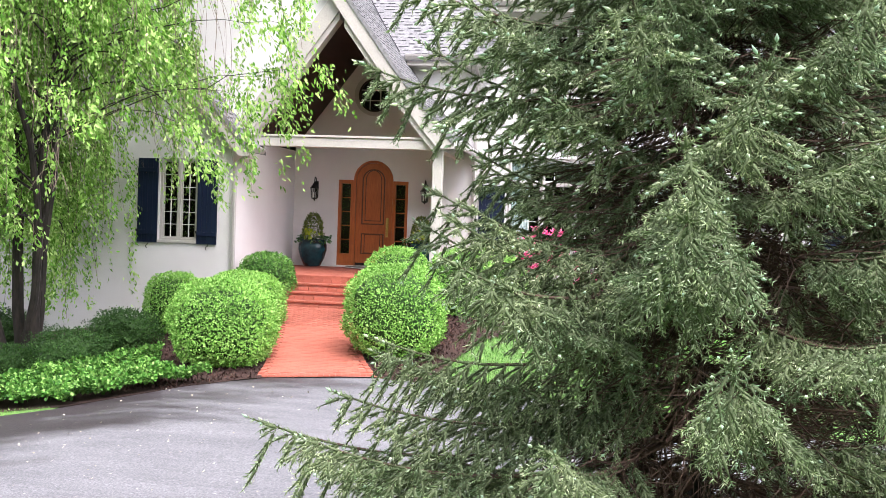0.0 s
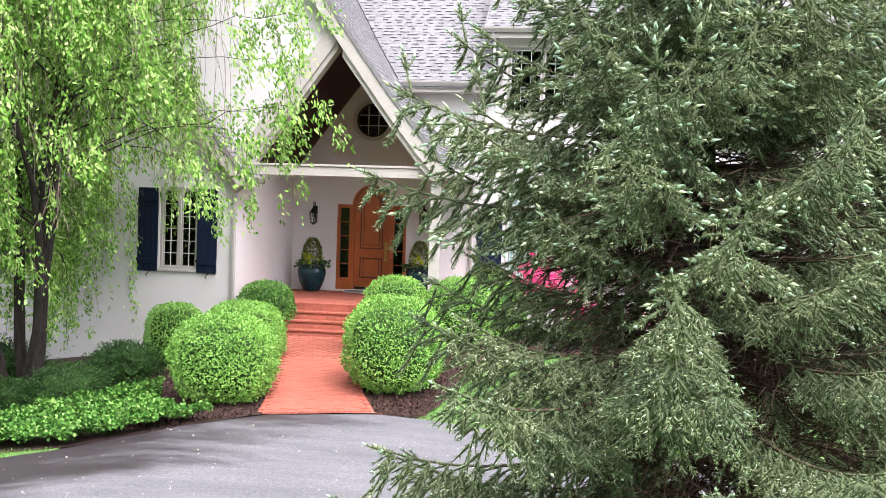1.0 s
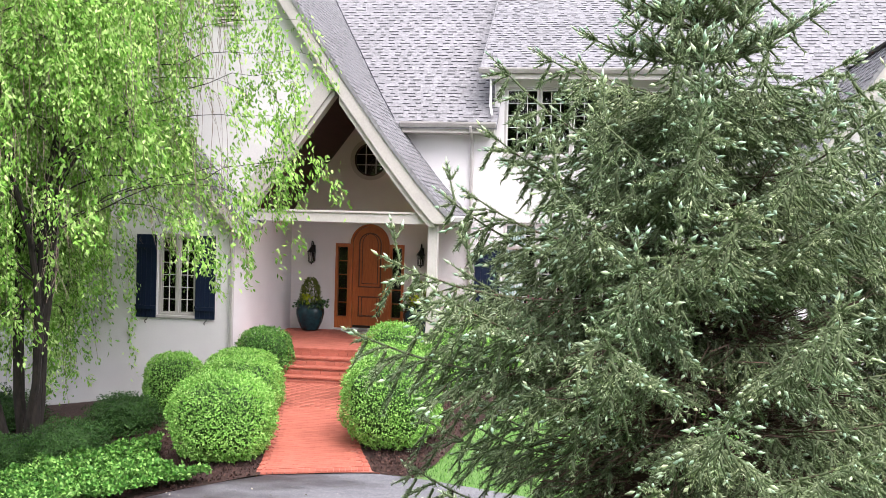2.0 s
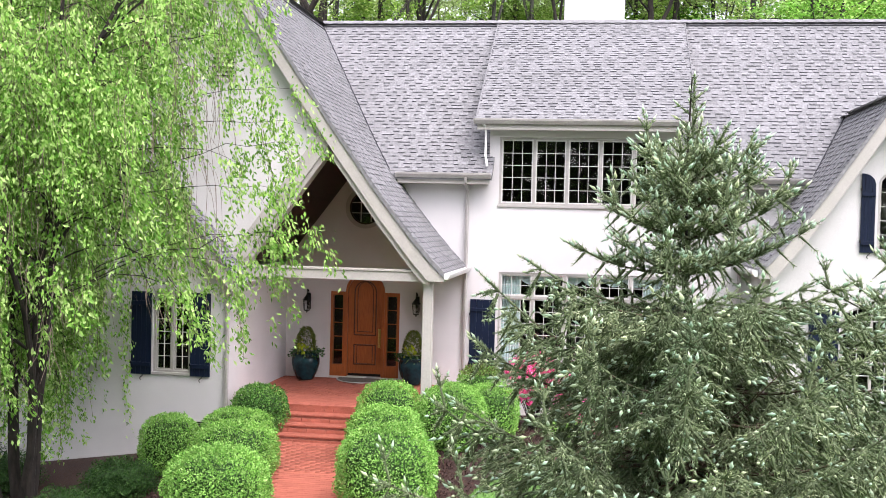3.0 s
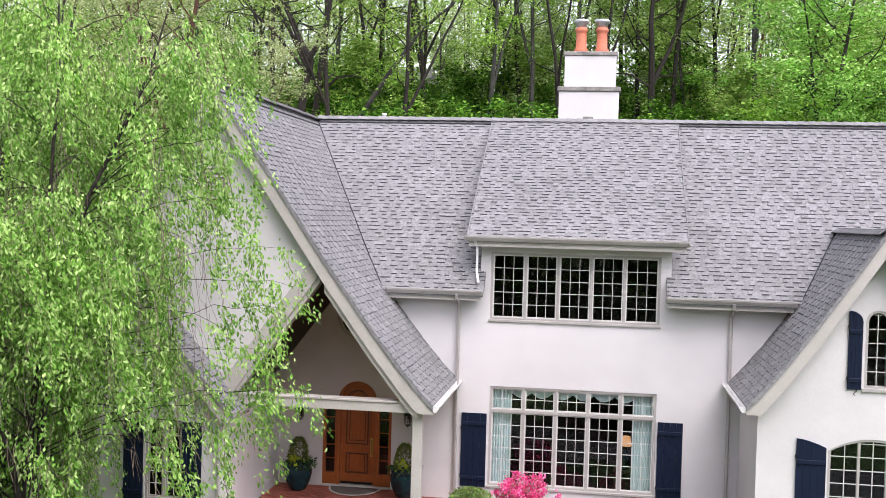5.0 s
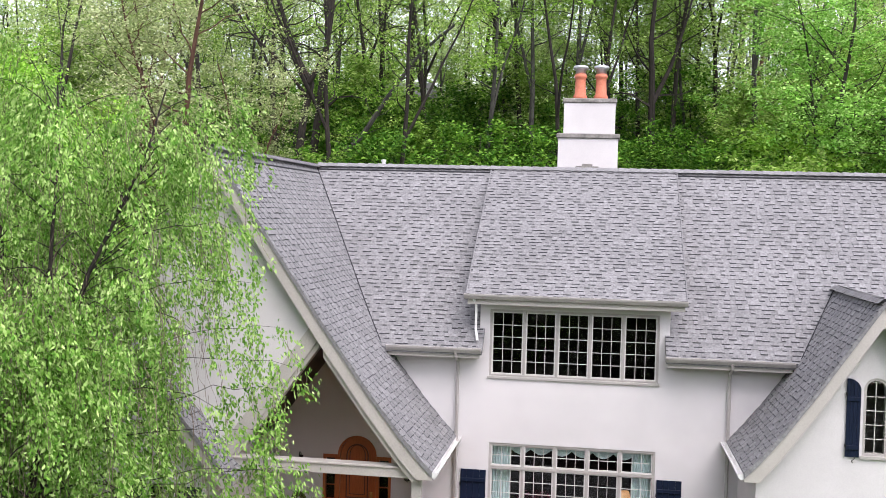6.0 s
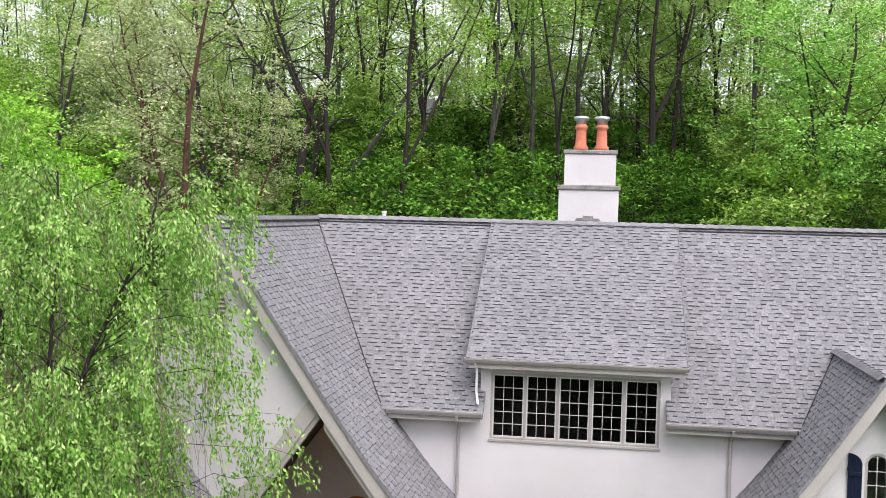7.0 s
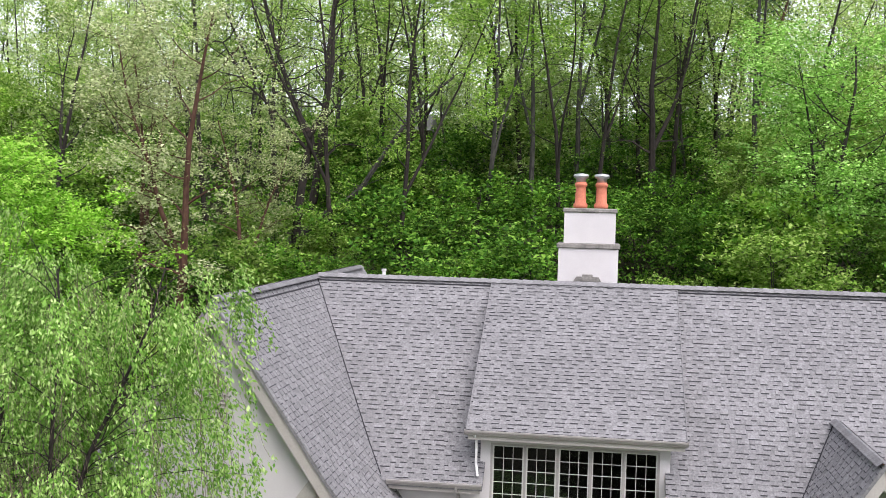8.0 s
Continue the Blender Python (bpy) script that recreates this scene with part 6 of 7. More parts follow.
# undergrowth over the hillside
n = 110000
hx, hy = rng.uniform(-55, 50, n), 19 + 75 * rng.uniform(0, 1, n) ** 1.3
lump = np.array([max(0.0, 0.5 + noise.noise(Vector((a, b, 0)) * 0.23) + 0.5 * noise.noise(Vector((a, b, 5)) * 0.7)) for a, b in zip(hx, hy)])
hz = np.array([ground_z(a, b) for a, b in zip(hx, hy)]) + rng.uniform(0, 1, n) ** 0.6 * (0.7 + 3.6 * lump)
for near, size in ((True, 0.17), (False, 0.32)):
    pick = (hy < 40) == near
    at = np.stack([hx, hy, hz], 1)[pick]
    if near:
        at = np.concatenate([at, at + rng.normal(0, 0.3, at.shape)])
    v, f = leaves(at, np.tile((0, -0.2, 0.2), (len(at), 1)), size, size * 0.9, rng, 0.8, face=np.array((0, -0.5, 0.8)), loose=0.7, three=True)
    tagged(new("undergrowth", mesh_of("undergrowth", v, f, FOLIAGE_SHADED)), "green undergrowth covering the wooded slope", "undergrowth", kind="stuff")


def far_woods():
    """The woods beyond: sprays of leaves in layers about many far stems, too far to tell apart."""
    rng = np.random.default_rng(41)
    bm = bmesh.new()
    pl = []
    for i in range(150):
        y = rng.uniform(72, 108)
        x = rng.uniform(-0.62, 0.45) * (y + 28) + 4
        z, hh = ground_z(x, y), rng.uniform(17, 27)
        lean = rng.normal(0, 0.05, 2)
        tube(bm, [(x, y, z - 0.5), (x + lean[0] * hh, y + lean[1] * hh, z + hh)], [rng.uniform(0.08, 0.18), 0.03], 5)
        for _ in range(18):
            s = rng.uniform(0.05, 1.0)
            a, r = rng.uniform(0, 6.28), rng.uniform(0.3, 4.2)
            c = np.array((x + lean[0] * hh * s + r * math.cos(a), y + r * math.sin(a), z + hh * s))
            pl.append(c + rng.normal(0, 1, (48, 3)) * (1.0, 1.0, 0.45))
    pl = np.concatenate(pl)
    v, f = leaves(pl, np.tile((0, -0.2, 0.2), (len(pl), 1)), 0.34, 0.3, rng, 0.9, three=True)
    ob = tagged(new("far_woods", mesh_of("far_woods", v, f, FOLIAGE_HAZED)), "light green spring woods on the far slope, haze in the leaf colour", "woods", kind="stuff")
    # an added screen of big leaves behind the camera, seen only in reflections
    pl = np.stack([rng.uniform(-75, 80, 24000), rng.uniform(-74, -62, 24000), rng.uniform(-1, 1, 24000)], 1)
    pl[:, 2] = -3 + rng.uniform(0, 1, 24000) * (24 + 5 * np.sin(pl[:, 0] * 0.3) + 3 * np.sin(pl[:, 0] * 0.83))
    v, f = leaves(pl, np.tile((0, 0.2, 0.2), (24000, 1)), 1.5, 1.4, rng, 0.9, three=True)
    tagged(new("far_woods", mesh_of("far_woods", v, f, FOLIAGE_SHADED)), "unseen screen of large leaves, added to darken the pane reflections", "woods", kind="stuff")
    stems = tagged(part("far_stems", bm, BARK_GREY), "dark stems of the far woods", "woods", kind="stuff")
    return ob, stems


far_woods()

# ---- small things ----
vp = thing("vent_pipe", (0.35, 5.1, 10.5), "short white plumbing vent pipe behind the ridge", "pipe")
bm = bmesh.new()
lathe(bm, [(0.06, 0.0), (0.06, 0.62), (0.075, 0.63), (0.075, 0.68), (0.05, 0.69)], 12)
part("pipe", bm, WHITE_METAL, vp)
pl = scatter(420, lambda x, y: y < DRIVE_EDGE(x) - 0.05, -2, 7, -16, -9.4)
pl[:, 2] += 0.04
v, f = leaves(pl, np.tile((0.5, 0.3, 0.02), (len(pl), 1)), 0.035, 0.03, rng, 0.5, 0.05, np.array((0, 0, 1.0)), 0.2)
tagged(new("fallen_petals", mesh_of("fallen_petals", v, f, PALE_PETAL)), "small pale petals and debris on the asphalt", "debris", kind="stuff")
def weeping_tree(x, y):
    """Several leaning stems, arching limbs and long hanging leafy strands."""
    rng = np.random.default_rng(9)
    z0 = ground_z(x, y)
    t = thing("weeping_tree", (x, y, z0), "tall weeping tree with hanging strands of young green leaves", "tree")
    bm = bmesh.new()
    starts = []
    stems = [((0, 0, -0.2), (-0.10, 0.05, 1), 12.6, 0.115), ((0.12, 0.05, -0.2), (0.13, -0.02, 1), 12.4, 0.1), ((-0.2, -0.1, -0.2), (-0.28, -0.05, 1), 11.5, 0.095), ((0.05, -0.1, 0.4), (0.3, -0.1, 1), 9.5, 0.08), ((0.2, -0.1, 0.3), (0.20, -0.12, 1), 12.3, 0.1)]
    for a, d, ln, r in stems:
        sp, sr = limb(rng, a, d, ln, r, 0, 10, 0.07, 0.07)
        tube(bm, sp, sr, 8)
        for i in range(34 if ln < 12 else 42):
            ang = rng.uniform(0, 2 * math.pi)
            k = rng.uniform(2.2 if math.cos(ang) < 0.3 else 3.6, 9.95)
            q = sp[int(k)].lerp(sp[min(int(k) + 1, 10)], k % 1)
            reach = (2.0 + 3.0 * (1 - (k - 2.6) / 7.4) ** 0.8) * rng.uniform(0.5, 1.12)
            lp, lr = limb(rng, q, (math.cos(ang), math.sin(ang), 0.85), reach, max(0.012, sr[int(k)] * 0.3), 0.5, 7, 0.12)
            tube(bm, lp, lr, 4)
            for j in range(2, 8):
                starts += [(lp[j], Vector((math.cos(ang), math.sin(ang), 0)))] * (1 if j < 5 else 2)
    # long slender limbs that reach out over the roof and the porch
    for k, tip in ((3, (5.6, 0.0, 5.5)), (4, (5.1, -0.3, 6.9)), (5, (4.9, 0.2, 7.9)), (6, (4.6, -0.5, 8.7)), (5, (5.2, 0.0, 7.3)), (7, (4.4, -0.9, 9.7)), (7, (4.0, 0.5, 10.6)),
                   (4, (4.9, -0.2, 6.1)), (3, (4.6, 0.4, 5.3)), (8, (3.6, -0.6, 11.4)), (3, (4.3, -1.0, 4.8)), (6, (3.9, -1.3, 8.0)), (8, (3.9, 0.0, 10.9)), (5, (4.3, -0.8, 6.6))):
        q, tip = sp[k], Vector(tip)
        mid = (q + tip) / 2 + Vector((0, rng.normal(0, 0.2), 0.75 + rng.uniform(-0.2, 0.3)))
        lp = [(q * (1 - u) ** 2 + mid * 2 * u * (1 - u) + tip * u * u) + Vector(rng.normal(0, 0.03, 3)) for u in np.linspace(0, 1, 12).tolist()]
        tube(bm, lp, [0.016 * (1 - 0.8 * u) for u in np.linspace(0, 1, 12).tolist()], 4)
        for j in range(5, 12):
            starts += [(lp[j], Vector((1, 0, 0)))] * (1 if j < 10 else 2)
    part("trunk", bm, BARK_WEEP, t)
    pl, dr, tw_v, tw_f = [], [], [], []
    starts += [q for q in starts if q[0].x < 0.8 and q[0].z < 7][::2]
    for p, out in starts:
        thin = noise.noise(p * 0.75 + Vector((3.1, 0, 0))) + 0.45 * noise.noise(p * 1.9)
        o0 = (out + Vector(rng.normal(0, 0.6, 3))).normalized()
        reach = p.x > 3.0
        ln0 = rng.uniform(0.35, 1.1) if p.x > 4.9 or rng.uniform() < 0.4 else rng.uniform(0.8, 2.6) if reach else rng.uniform(0.9, 2.3) if p.x > 0.6 or p.z > 6.5 else rng.uniform(1.4, 4.0)
        low = rng.uniform(2.7, 4.6) if p.x > 3.2 else rng.uniform(3.0, 5.4) if p.x > 1.6 else rng.uniform(1.8, 4.5) if p.x > 0.8 else rng.uniform(0.5, 2.8)
        bare = thin < (0.0 if p.x > 1.2 and p.z < 6.2 else -0.14) and rng.uniform() < 0.88
        drift0 = rng.uniform(0.15, 0.8)
        if (bare and p.x > 3.8) or (p.x > 3.6 and p.z > 8.6 and rng.uniform() < 0.6):
            continue
        for _ in range(2 if bare else 4):  # a bunch of strands that fall together
            o = (o0 + Vector(rng.normal(0, 0.25, 3))).normalized()
            q = p + Vector(rng.normal(0, 0.09, 3))
            ln = min(ln0 * rng.uniform(0.6, 1.1), max(0.4, q.z - low))
            n = max(10, int(ln / 0.0155))
            s = np.linspace(0, 1, n)
            drift = drift0 * rng.uniform(0.8, 1.2)
            px = q.x + o.x * drift * s ** 0.6 + 0.05 * np.sin(s * 6 + rng.uniform(0, 6))
            py = q.y + o.y * drift * s ** 0.6 + 0.05 * np.cos(s * 5 + rng.uniform(0, 6))
            pz = q.z + 0.12 * np.sin(np.minimum(s * 6, math.pi)) - ln * s ** 1.25
            line = np.stack([px, py, pz], 1)
            if not bare:
                keep = rng.uniform(0, 1, n) < (0.45 + 0.55 * np.sin(s * ln * rng.uniform(9, 14) + rng.uniform(0, 6))) * np.clip(0.25 + 2.2 * s, 0, 1)
                pl.append(line[keep] + rng.normal(0, 0.05, (keep.sum(), 3)))
                dr.append(np.tile((o.x * 0.45, o.y * 0.45, -0.85), (keep.sum(), 1)))
            if not bare and rng.uniform() < 0.7:
                continue
            k = line[::9]
            b = len(tw_v)
            for c in k:
                tw_v += [(c[0] - 0.003, c[1], c[2]), (c[0] + 0.003, c[1] + 0.003, c[2])]
            tw_f += [(b + 2 * i, b + 2 * i + 1, b + 2 * i + 3, b + 2 * i + 2) for i in range(len(k) - 1)]
    pl, dr = np.concatenate(pl), np.concatenate(dr)
    v, f = leaves(pl, dr, 0.1, 0.042, rng, 0.42, 0.1, np.array((0.1, -0.8, 0.5)), 0.8)
    tagged(new("foliage", mesh_of("foliage", v, f, FOLIAGE_WEEP)), kind="stuff").parent = t
    tagged(new("hanging_twig", mesh_of("hanging_twig", tw_v, tw_f, TWIG_WEEP)), kind="stuff").parent = t
    return t


weeping_tree(-3.7, -7.6)


def spruce(x, y, z0, top, radius_at, seed, label, per_whorl=6, gap=0.3, reaching=(), fill=1.0):
    """A spruce: whorls of boughs with flat drooping sprays, bare twigs inside, upright shoots and pale new tips on top."""
    rng = np.random.default_rng(seed)
    t = thing("spruce", (x, y, z0), label, "tree", "spruces by the drive")
    h = top - z0
    bm = bmesh.new()
    tp = [(0.03 * math.sin(k), 0.03 * math.cos(k * 1.3), h * k / 12 - 0.2 * (k == 0)) for k in range(13)]
    tube(bm, tp, [0.085 * (1 - k / 12) ** 1.25 + 0.004 for k in range(13)], 8)
    part("trunk", bm, BARK_WEEP, t)
    nd_p, nd_d, cores, tw, bud_p, bud_d, bud_l = [], [], [], [], [], [], []
    up = np.array((0, 0, 1.0))

    def unit(d):
        return d / (np.linalg.norm(d) + 1e-9)

    def needles(a, b, per_m):
        """A brush along the line from a to b: a dense core, and needles all round that lean forwards."""
        cores.append((a, b))
        per_m *= fill
        m = int(np.linalg.norm(b - a) * per_m + rng.uniform())
        if m < 1:
            return
        d = unit(b - a)
        nd_p.append(a + np.outer(rng.uniform(0, 1, m), b - a))
        side = rng.normal(0, 1, (m, 3))
        side -= np.outer(side @ d, d)
        side /= np.linalg.norm(side, axis=1)[:, None] + 1e-9
        nd_d.append(side * 0.88 + d * 0.66)

    def shoot(a, d, ln, r=0.0022, bud=0.5, size=1.0, dense=240):
        """One straight brush of needles, often with a pale new tip."""
        b = a + d * ln
        tw.append((np.array((a, b)), r))
        needles(a, b + d * 0.01, dense)
        if rng.uniform() < bud:
            bud_p.append(b)
            bud_d.append(d + up * 0.25 + rng.normal(0, 0.15, 3))
            bud_l.append(rng.uniform(0.02, 0.04) * size)
        return b

    def bare_twig(a, d, ln, r=0.0036):
        b = a + d * ln
        mid = (a + b) / 2 + rng.normal(0, 0.03, 3)
        tw.append((np.array((a, mid, b)), r))
        return b

    def bough(zb, ang, L, droop, lift, bare=1.0):
        o = np.array((math.cos(ang), math.sin(ang), 0.0))
        perp = np.array((-o[1], o[0], 0))
        zf = zb / h
        n = max(4, int(L / 0.105))
        s = np.linspace(0, 1, n + 1)
        wig = rng.normal(0, 0.06)
        lie = rng.uniform(-0.55, -0.1)
        line = np.array((0, 0, zb)) + np.outer(s * L, o) + np.outer(L * (droop * s + lift * s ** 2.6), up) + np.outer(L * wig * np.sin(s * 4), perp)
        tw.append((line, 0.006 + 0.006 * L))
        bud = 0.15 if zf < 0.5 else 0.65
        size = 0.9 if zf < 0.5 else 1.7
        for i in range(1, n + 1):
            f = s[i]
            tang = unit(line[i] - line[i - 1])
            out_m = L * (1 - f)
            inner = out_m > bare + rng.uniform(-0.2, 0.25)
            if not inner:
                needles(line[i - 1], line[i], 250)
            if f < 0.08:
                continue
            if inner:
                for sd in (-1, 1):
                    for _ in range(2):
                        d = unit(tang * 0.6 + perp * sd * rng.uniform(0.3, 1.0) + up * rng.normal(-0.35, 0.35))
                        e = bare_twig(line[i], d, rng.uniform(0.2, 0.6), 0.0052)
                        for _ in range(3):
                            bare_twig(e if rng.uniform() < 0.5 else (e + line[i]) / 2, unit(d + rng.normal(0, 0.6, 3)), rng.uniform(0.12, 0.3))
                continue
            if zf > 0.82:  # stiff upright shoots near the top
                for sd in (-1, 1):
                    d = unit(tang * 0.7 + perp * sd * rng.uniform(0.5, 0.8) + up * rng.uniform(0.1, 0.5))
                    tl = rng.uniform(0.11, 0.22) * min(1, 0.45 + out_m * 2)
                    e = shoot(line[i], d, tl, 0.003, 0.9, size)
                    if tl > 0.13:
                        for s2, q in ((-1, 0.2), (1, 0.2), (-1, 0.45), (1, 0.45), (-1, 0.7), (1, 0.7)):
                            shoot(line[i] + d * tl * q, unit(d * 0.75 + np.cross(d, up) * s2 * 0.6 + up * 0.15), rng.uniform(0.05, 0.09), 0.002, 0.7, size)
                shoot(line[i], unit(tang * 0.6 - up * 0.8 + perp * rng.normal(0, 0.4)), rng.uniform(0.1, 0.2), 0.002, 0.2, size)
                if rng.uniform() < 0.7:
                    shoot(line[i], unit(tang * 0.5 + up + perp * rng.normal(0, 0.3)), rng.uniform(0.06, 0.13), 0.002, 0.8, size)
                continue
            if rng.uniform() < 0.95:  # branchlets that hang below the bough
                d = unit(tang * 0.4 + perp * rng.normal(0, 0.3) - up)
                hl = rng.uniform(0.14, 0.4)
                shoot(line[i], d, hl, 0.0025, 0.1)
                for s2, q in ((-1, 0.25), (1, 0.35), (-1, 0.6), (1, 0.7)):
                    shoot(line[i] + d * hl * q, unit(d * 0.9 + perp * s2 * 0.5 + o * 0.2), min(0.13, hl * 0.5), 0.002, 0.1)
            for sd in (-1, 1):
                tl = (0.13 + 0.31 * min(1.0, out_m / 0.7)) * rng.uniform(0.65, 1.1) * min(1, 0.4 + 2 * f)
                d = unit(tang * rng.uniform(0.65, 0.8) + perp * sd * rng.uniform(0.55, 0.7) + up * (lie + rng.normal(0, 0.08)))
                sag = -0.18 * tl
                e = line[i] + d * tl + up * sag
                mid = line[i] + d * tl * 0.5 + up * sag * 0.25
                tw.append((np.array((line[i], mid, e)), 0.003))
                needles(line[i], mid, 220)
                needles(mid, e, 220)
                d2 = unit(e - mid)
                if rng.uniform() < bud:
                    bud_p.append(e)
                    bud_d.append(d2 + up * 0.3)
                    bud_l.append(rng.uniform(0.022, 0.04) * size)
                k = int(tl / 0.066)
                lat = unit(np.cross(d, up))
                for j in range(1, k):
                    q = j / k
                    pq = line[i] + d * tl * q + up * sag * q * q
                    for s2 in (-1, 1):
                        if rng.uniform() < 0.86:
                            shoot(pq, unit(d2 * 0.85 + lat * s2 * rng.uniform(0.42, 0.6) + up * rng.uniform(-0.22, -0.02)), rng.uniform(0.09, 0.14) * (1.2 - 0.5 * q), 0.0016, bud * 0.5, size)
        tip = unit(line[-1] - line[-2])
        shoot(line[-1], tip, 0.1 + 0.06 * rng.uniform(), 0.003, 1.0, size * 1.2)
        for s2 in (-1, 1):
            shoot(line[-1], unit(tip + perp * s2 * 0.7), 0.09, 0.002, 1.0, size)
        if zf > 0.55 and rng.uniform() < 0.4:  # the end turns up into a leader of its own
            e = shoot(line[-1], unit(up + o * 0.25), rng.uniform(0.15, 0.3), 0.004, 1.0, size, 330)
            for a in (0.5, 2.6, 4.7):
                shoot(line[-1] * 0.4 + e * 0.6, unit(up + 0.7 * np.array((math.cos(a), math.sin(a), 0))), 0.07, 0.002, 1.0, size)

    whorls = int(h * 1.0 / gap)
    for w in range(whorls):
        zf = 0.04 + 0.9 * max(0, (w + rng.uniform(-0.2, 0.2)) / whorls) ** 0.72
        R = radius_at(z0 + h * zf)
        turn0 = rng.uniform(0, 6.28)
        nb = per_whorl + (2 if zf > 0.6 else 0 if zf > 0.42 else -2)
        for b in range(nb):
            ang = turn0 + 2 * math.pi * (b + rng.uniform(-0.3, 0.3)) / nb
            L = R * (rng.uniform(0.88, 1.02) if rng.uniform() < 0.55 else rng.uniform(0.62, 0.88))
            droop = float(np.interp(zf, (0.0, 0.5, 0.8, 1.0), (-0.34, -0.2, 0.05, 0.6))) + rng.normal(0, 0.05)
            bough(h * zf, ang, L, droop, 0.30 if zf < 0.75 else 0.2)
    for zb, ang, L, droop in reaching:
        bough(zb - z0, radians(ang), L, droop, 0.25, 1.4)
    for w in range(int(h * 0.62 / 0.07)):  # dead twigs round the stem
        for _ in range(30):
            a = rng.uniform(0, 6.28)
            p = np.array((0, 0, 0.1 + 0.07 * w))
            d = unit(np.array((math.cos(a), math.sin(a), rng.normal(-0.2, 0.25))))
            ln = rng.uniform(0.4, 1.0) * min(1.0, radius_at(z0 + p[2]))
            e = bare_twig(p, d, ln, 0.0046)
            for _ in range(4):
                bare_twig(p + (e - p) * rng.uniform(0.4, 1), unit(d + rng.normal(0, 0.6, 3)), rng.uniform(0.12, 0.35))
    for w in range(64):  # short shoots up the top of the stem
        zf = 0.74 + 0.245 * w / 64
        a = w * 2.4
        shoot(np.array((0, 0, h * zf)), unit(np.array((math.cos(a), math.sin(a), 0.7))), rng.uniform(0.13, 0.22) * (1.3 - (zf - 0.72) * 3.2), 0.003, 0.8, 1.6)
    needles(np.array((0, 0, h * 0.8)), np.array((0, 0, h)), 260)
    for k in range(7):  # the leader and its upright shoots
        a = 2 * math.pi * k / 6
        d = unit(np.array((0.4 * math.cos(a), 0.4 * math.sin(a), 1.0))) if k else up
        shoot(np.array((0, 0, h * (0.93 if k else 0.94))), d, h * 0.06 if not k else rng.uniform(0.14, 0.22), 0.006, 1.0, 1.7, 330)
    P, D = np.concatenate(nd_p), np.concatenate(nd_d)
    D /= np.linalg.norm(D, axis=1)[:, None]
    S = np.cross(D, rng.normal(0, 1, D.shape))
    S /= np.linalg.norm(S, axis=1)[:, None] + 1e-9
    Ln = (0.029 * rng.uniform(0.7, 1.25, len(P)))[:, None]
    v = np.stack([P - S * 0.0031, P + S * 0.0031, P + D * Ln], 1).reshape(-1, 3)
    A, B = np.array([c[0] for c in cores]), np.array([c[1] for c in cores])
    D = (B - A) / (np.linalg.norm(B - A, axis=1)[:, None] + 1e-9)
    S = np.cross(D, rng.normal(0, 1, D.shape))
    S /= np.linalg.norm(S, axis=1)[:, None] + 1e-9
    U = np.cross(D, S)
    turn = np.linspace(0, 2 * math.pi, 5)[:4]
    C = np.stack([A + (B - A) * 0.12 + 0.0098 * (math.cos(q) * S + math.sin(q) * U) for q in turn] + [B + D * 0.012], 1).reshape(-1, 3)
    tri = np.array([(0, 1, 4), (1, 2, 4), (2, 3, 4), (3, 0, 4)])
    core = len(v) + (np.arange(len(A)) * 5)[:, None, None].repeat(4, 1).repeat(3, 2).reshape(-1, 3) + np.tile(tri, (len(A), 1))
    me = mesh_of("needle_cover", np.concatenate([v, C]), np.concatenate([np.arange(len(v)).reshape(-1, 3), core]), NEEDLE)
    me.materials.append(NEEDLE_CORE)
    me.polygons.foreach_set("material_index", np.repeat((0, 1), (len(v) // 3, len(core))).astype(np.int32))
    tagged(new("needle_cover", me), kind="stuff").parent = t
    v, f = [], []
    for pts, r in tw:
        b, n = len(v), len(pts)
        for i, p in enumerate(pts):
            k = r * (1 - 0.75 * i / n)
            v += [(p[0] - k, p[1], p[2] - k * 0.6), (p[0] + k, p[1], p[2] - k * 0.6), (p[0], p[1] + k * 0.4, p[2] + k)]
        sides = (0, 1, 2) if r > 0.0048 else (1,)
        for i in range(n - 1):
            for e in sides:
                f.append((b + 3 * i + e, b + 3 * i + (e + 1) % 3, b + 3 * i + 3 + (e + 1) % 3, b + 3 * i + 3 + e))
    tagged(new("branchwork", mesh_of("branchwork", v, f, TWIG)), kind="stuff").parent = t
    v, f = [], []
    for p, d, ln in zip(bud_p, bud_d, bud_l):
        d = unit(d)
        s = unit(np.cross(d, (0.3, 0.5, 0.8)))
        u = np.cross(d, s)
        b, w = len(v), 0.005 + ln * 0.09
        v += [p, *(p + d * ln * 0.4 + w * (math.cos(a) * s + math.sin(a) * u) for a in (0, 1.57, 3.14, 4.71)), p + d * ln]
        for k in range(4):
            f += [(b, b + 1 + k, b + 1 + (k + 1) % 4), (b + 5, b + 1 + (k + 1) % 4, b + 1 + k)]
    ob = tagged(new("new_growth", mesh_of("new_growth", np.array(v), f, BUD)), kind="stuff")
    ob.parent = t
    ob["label"] = "pale blue-green new shoots"
    return t


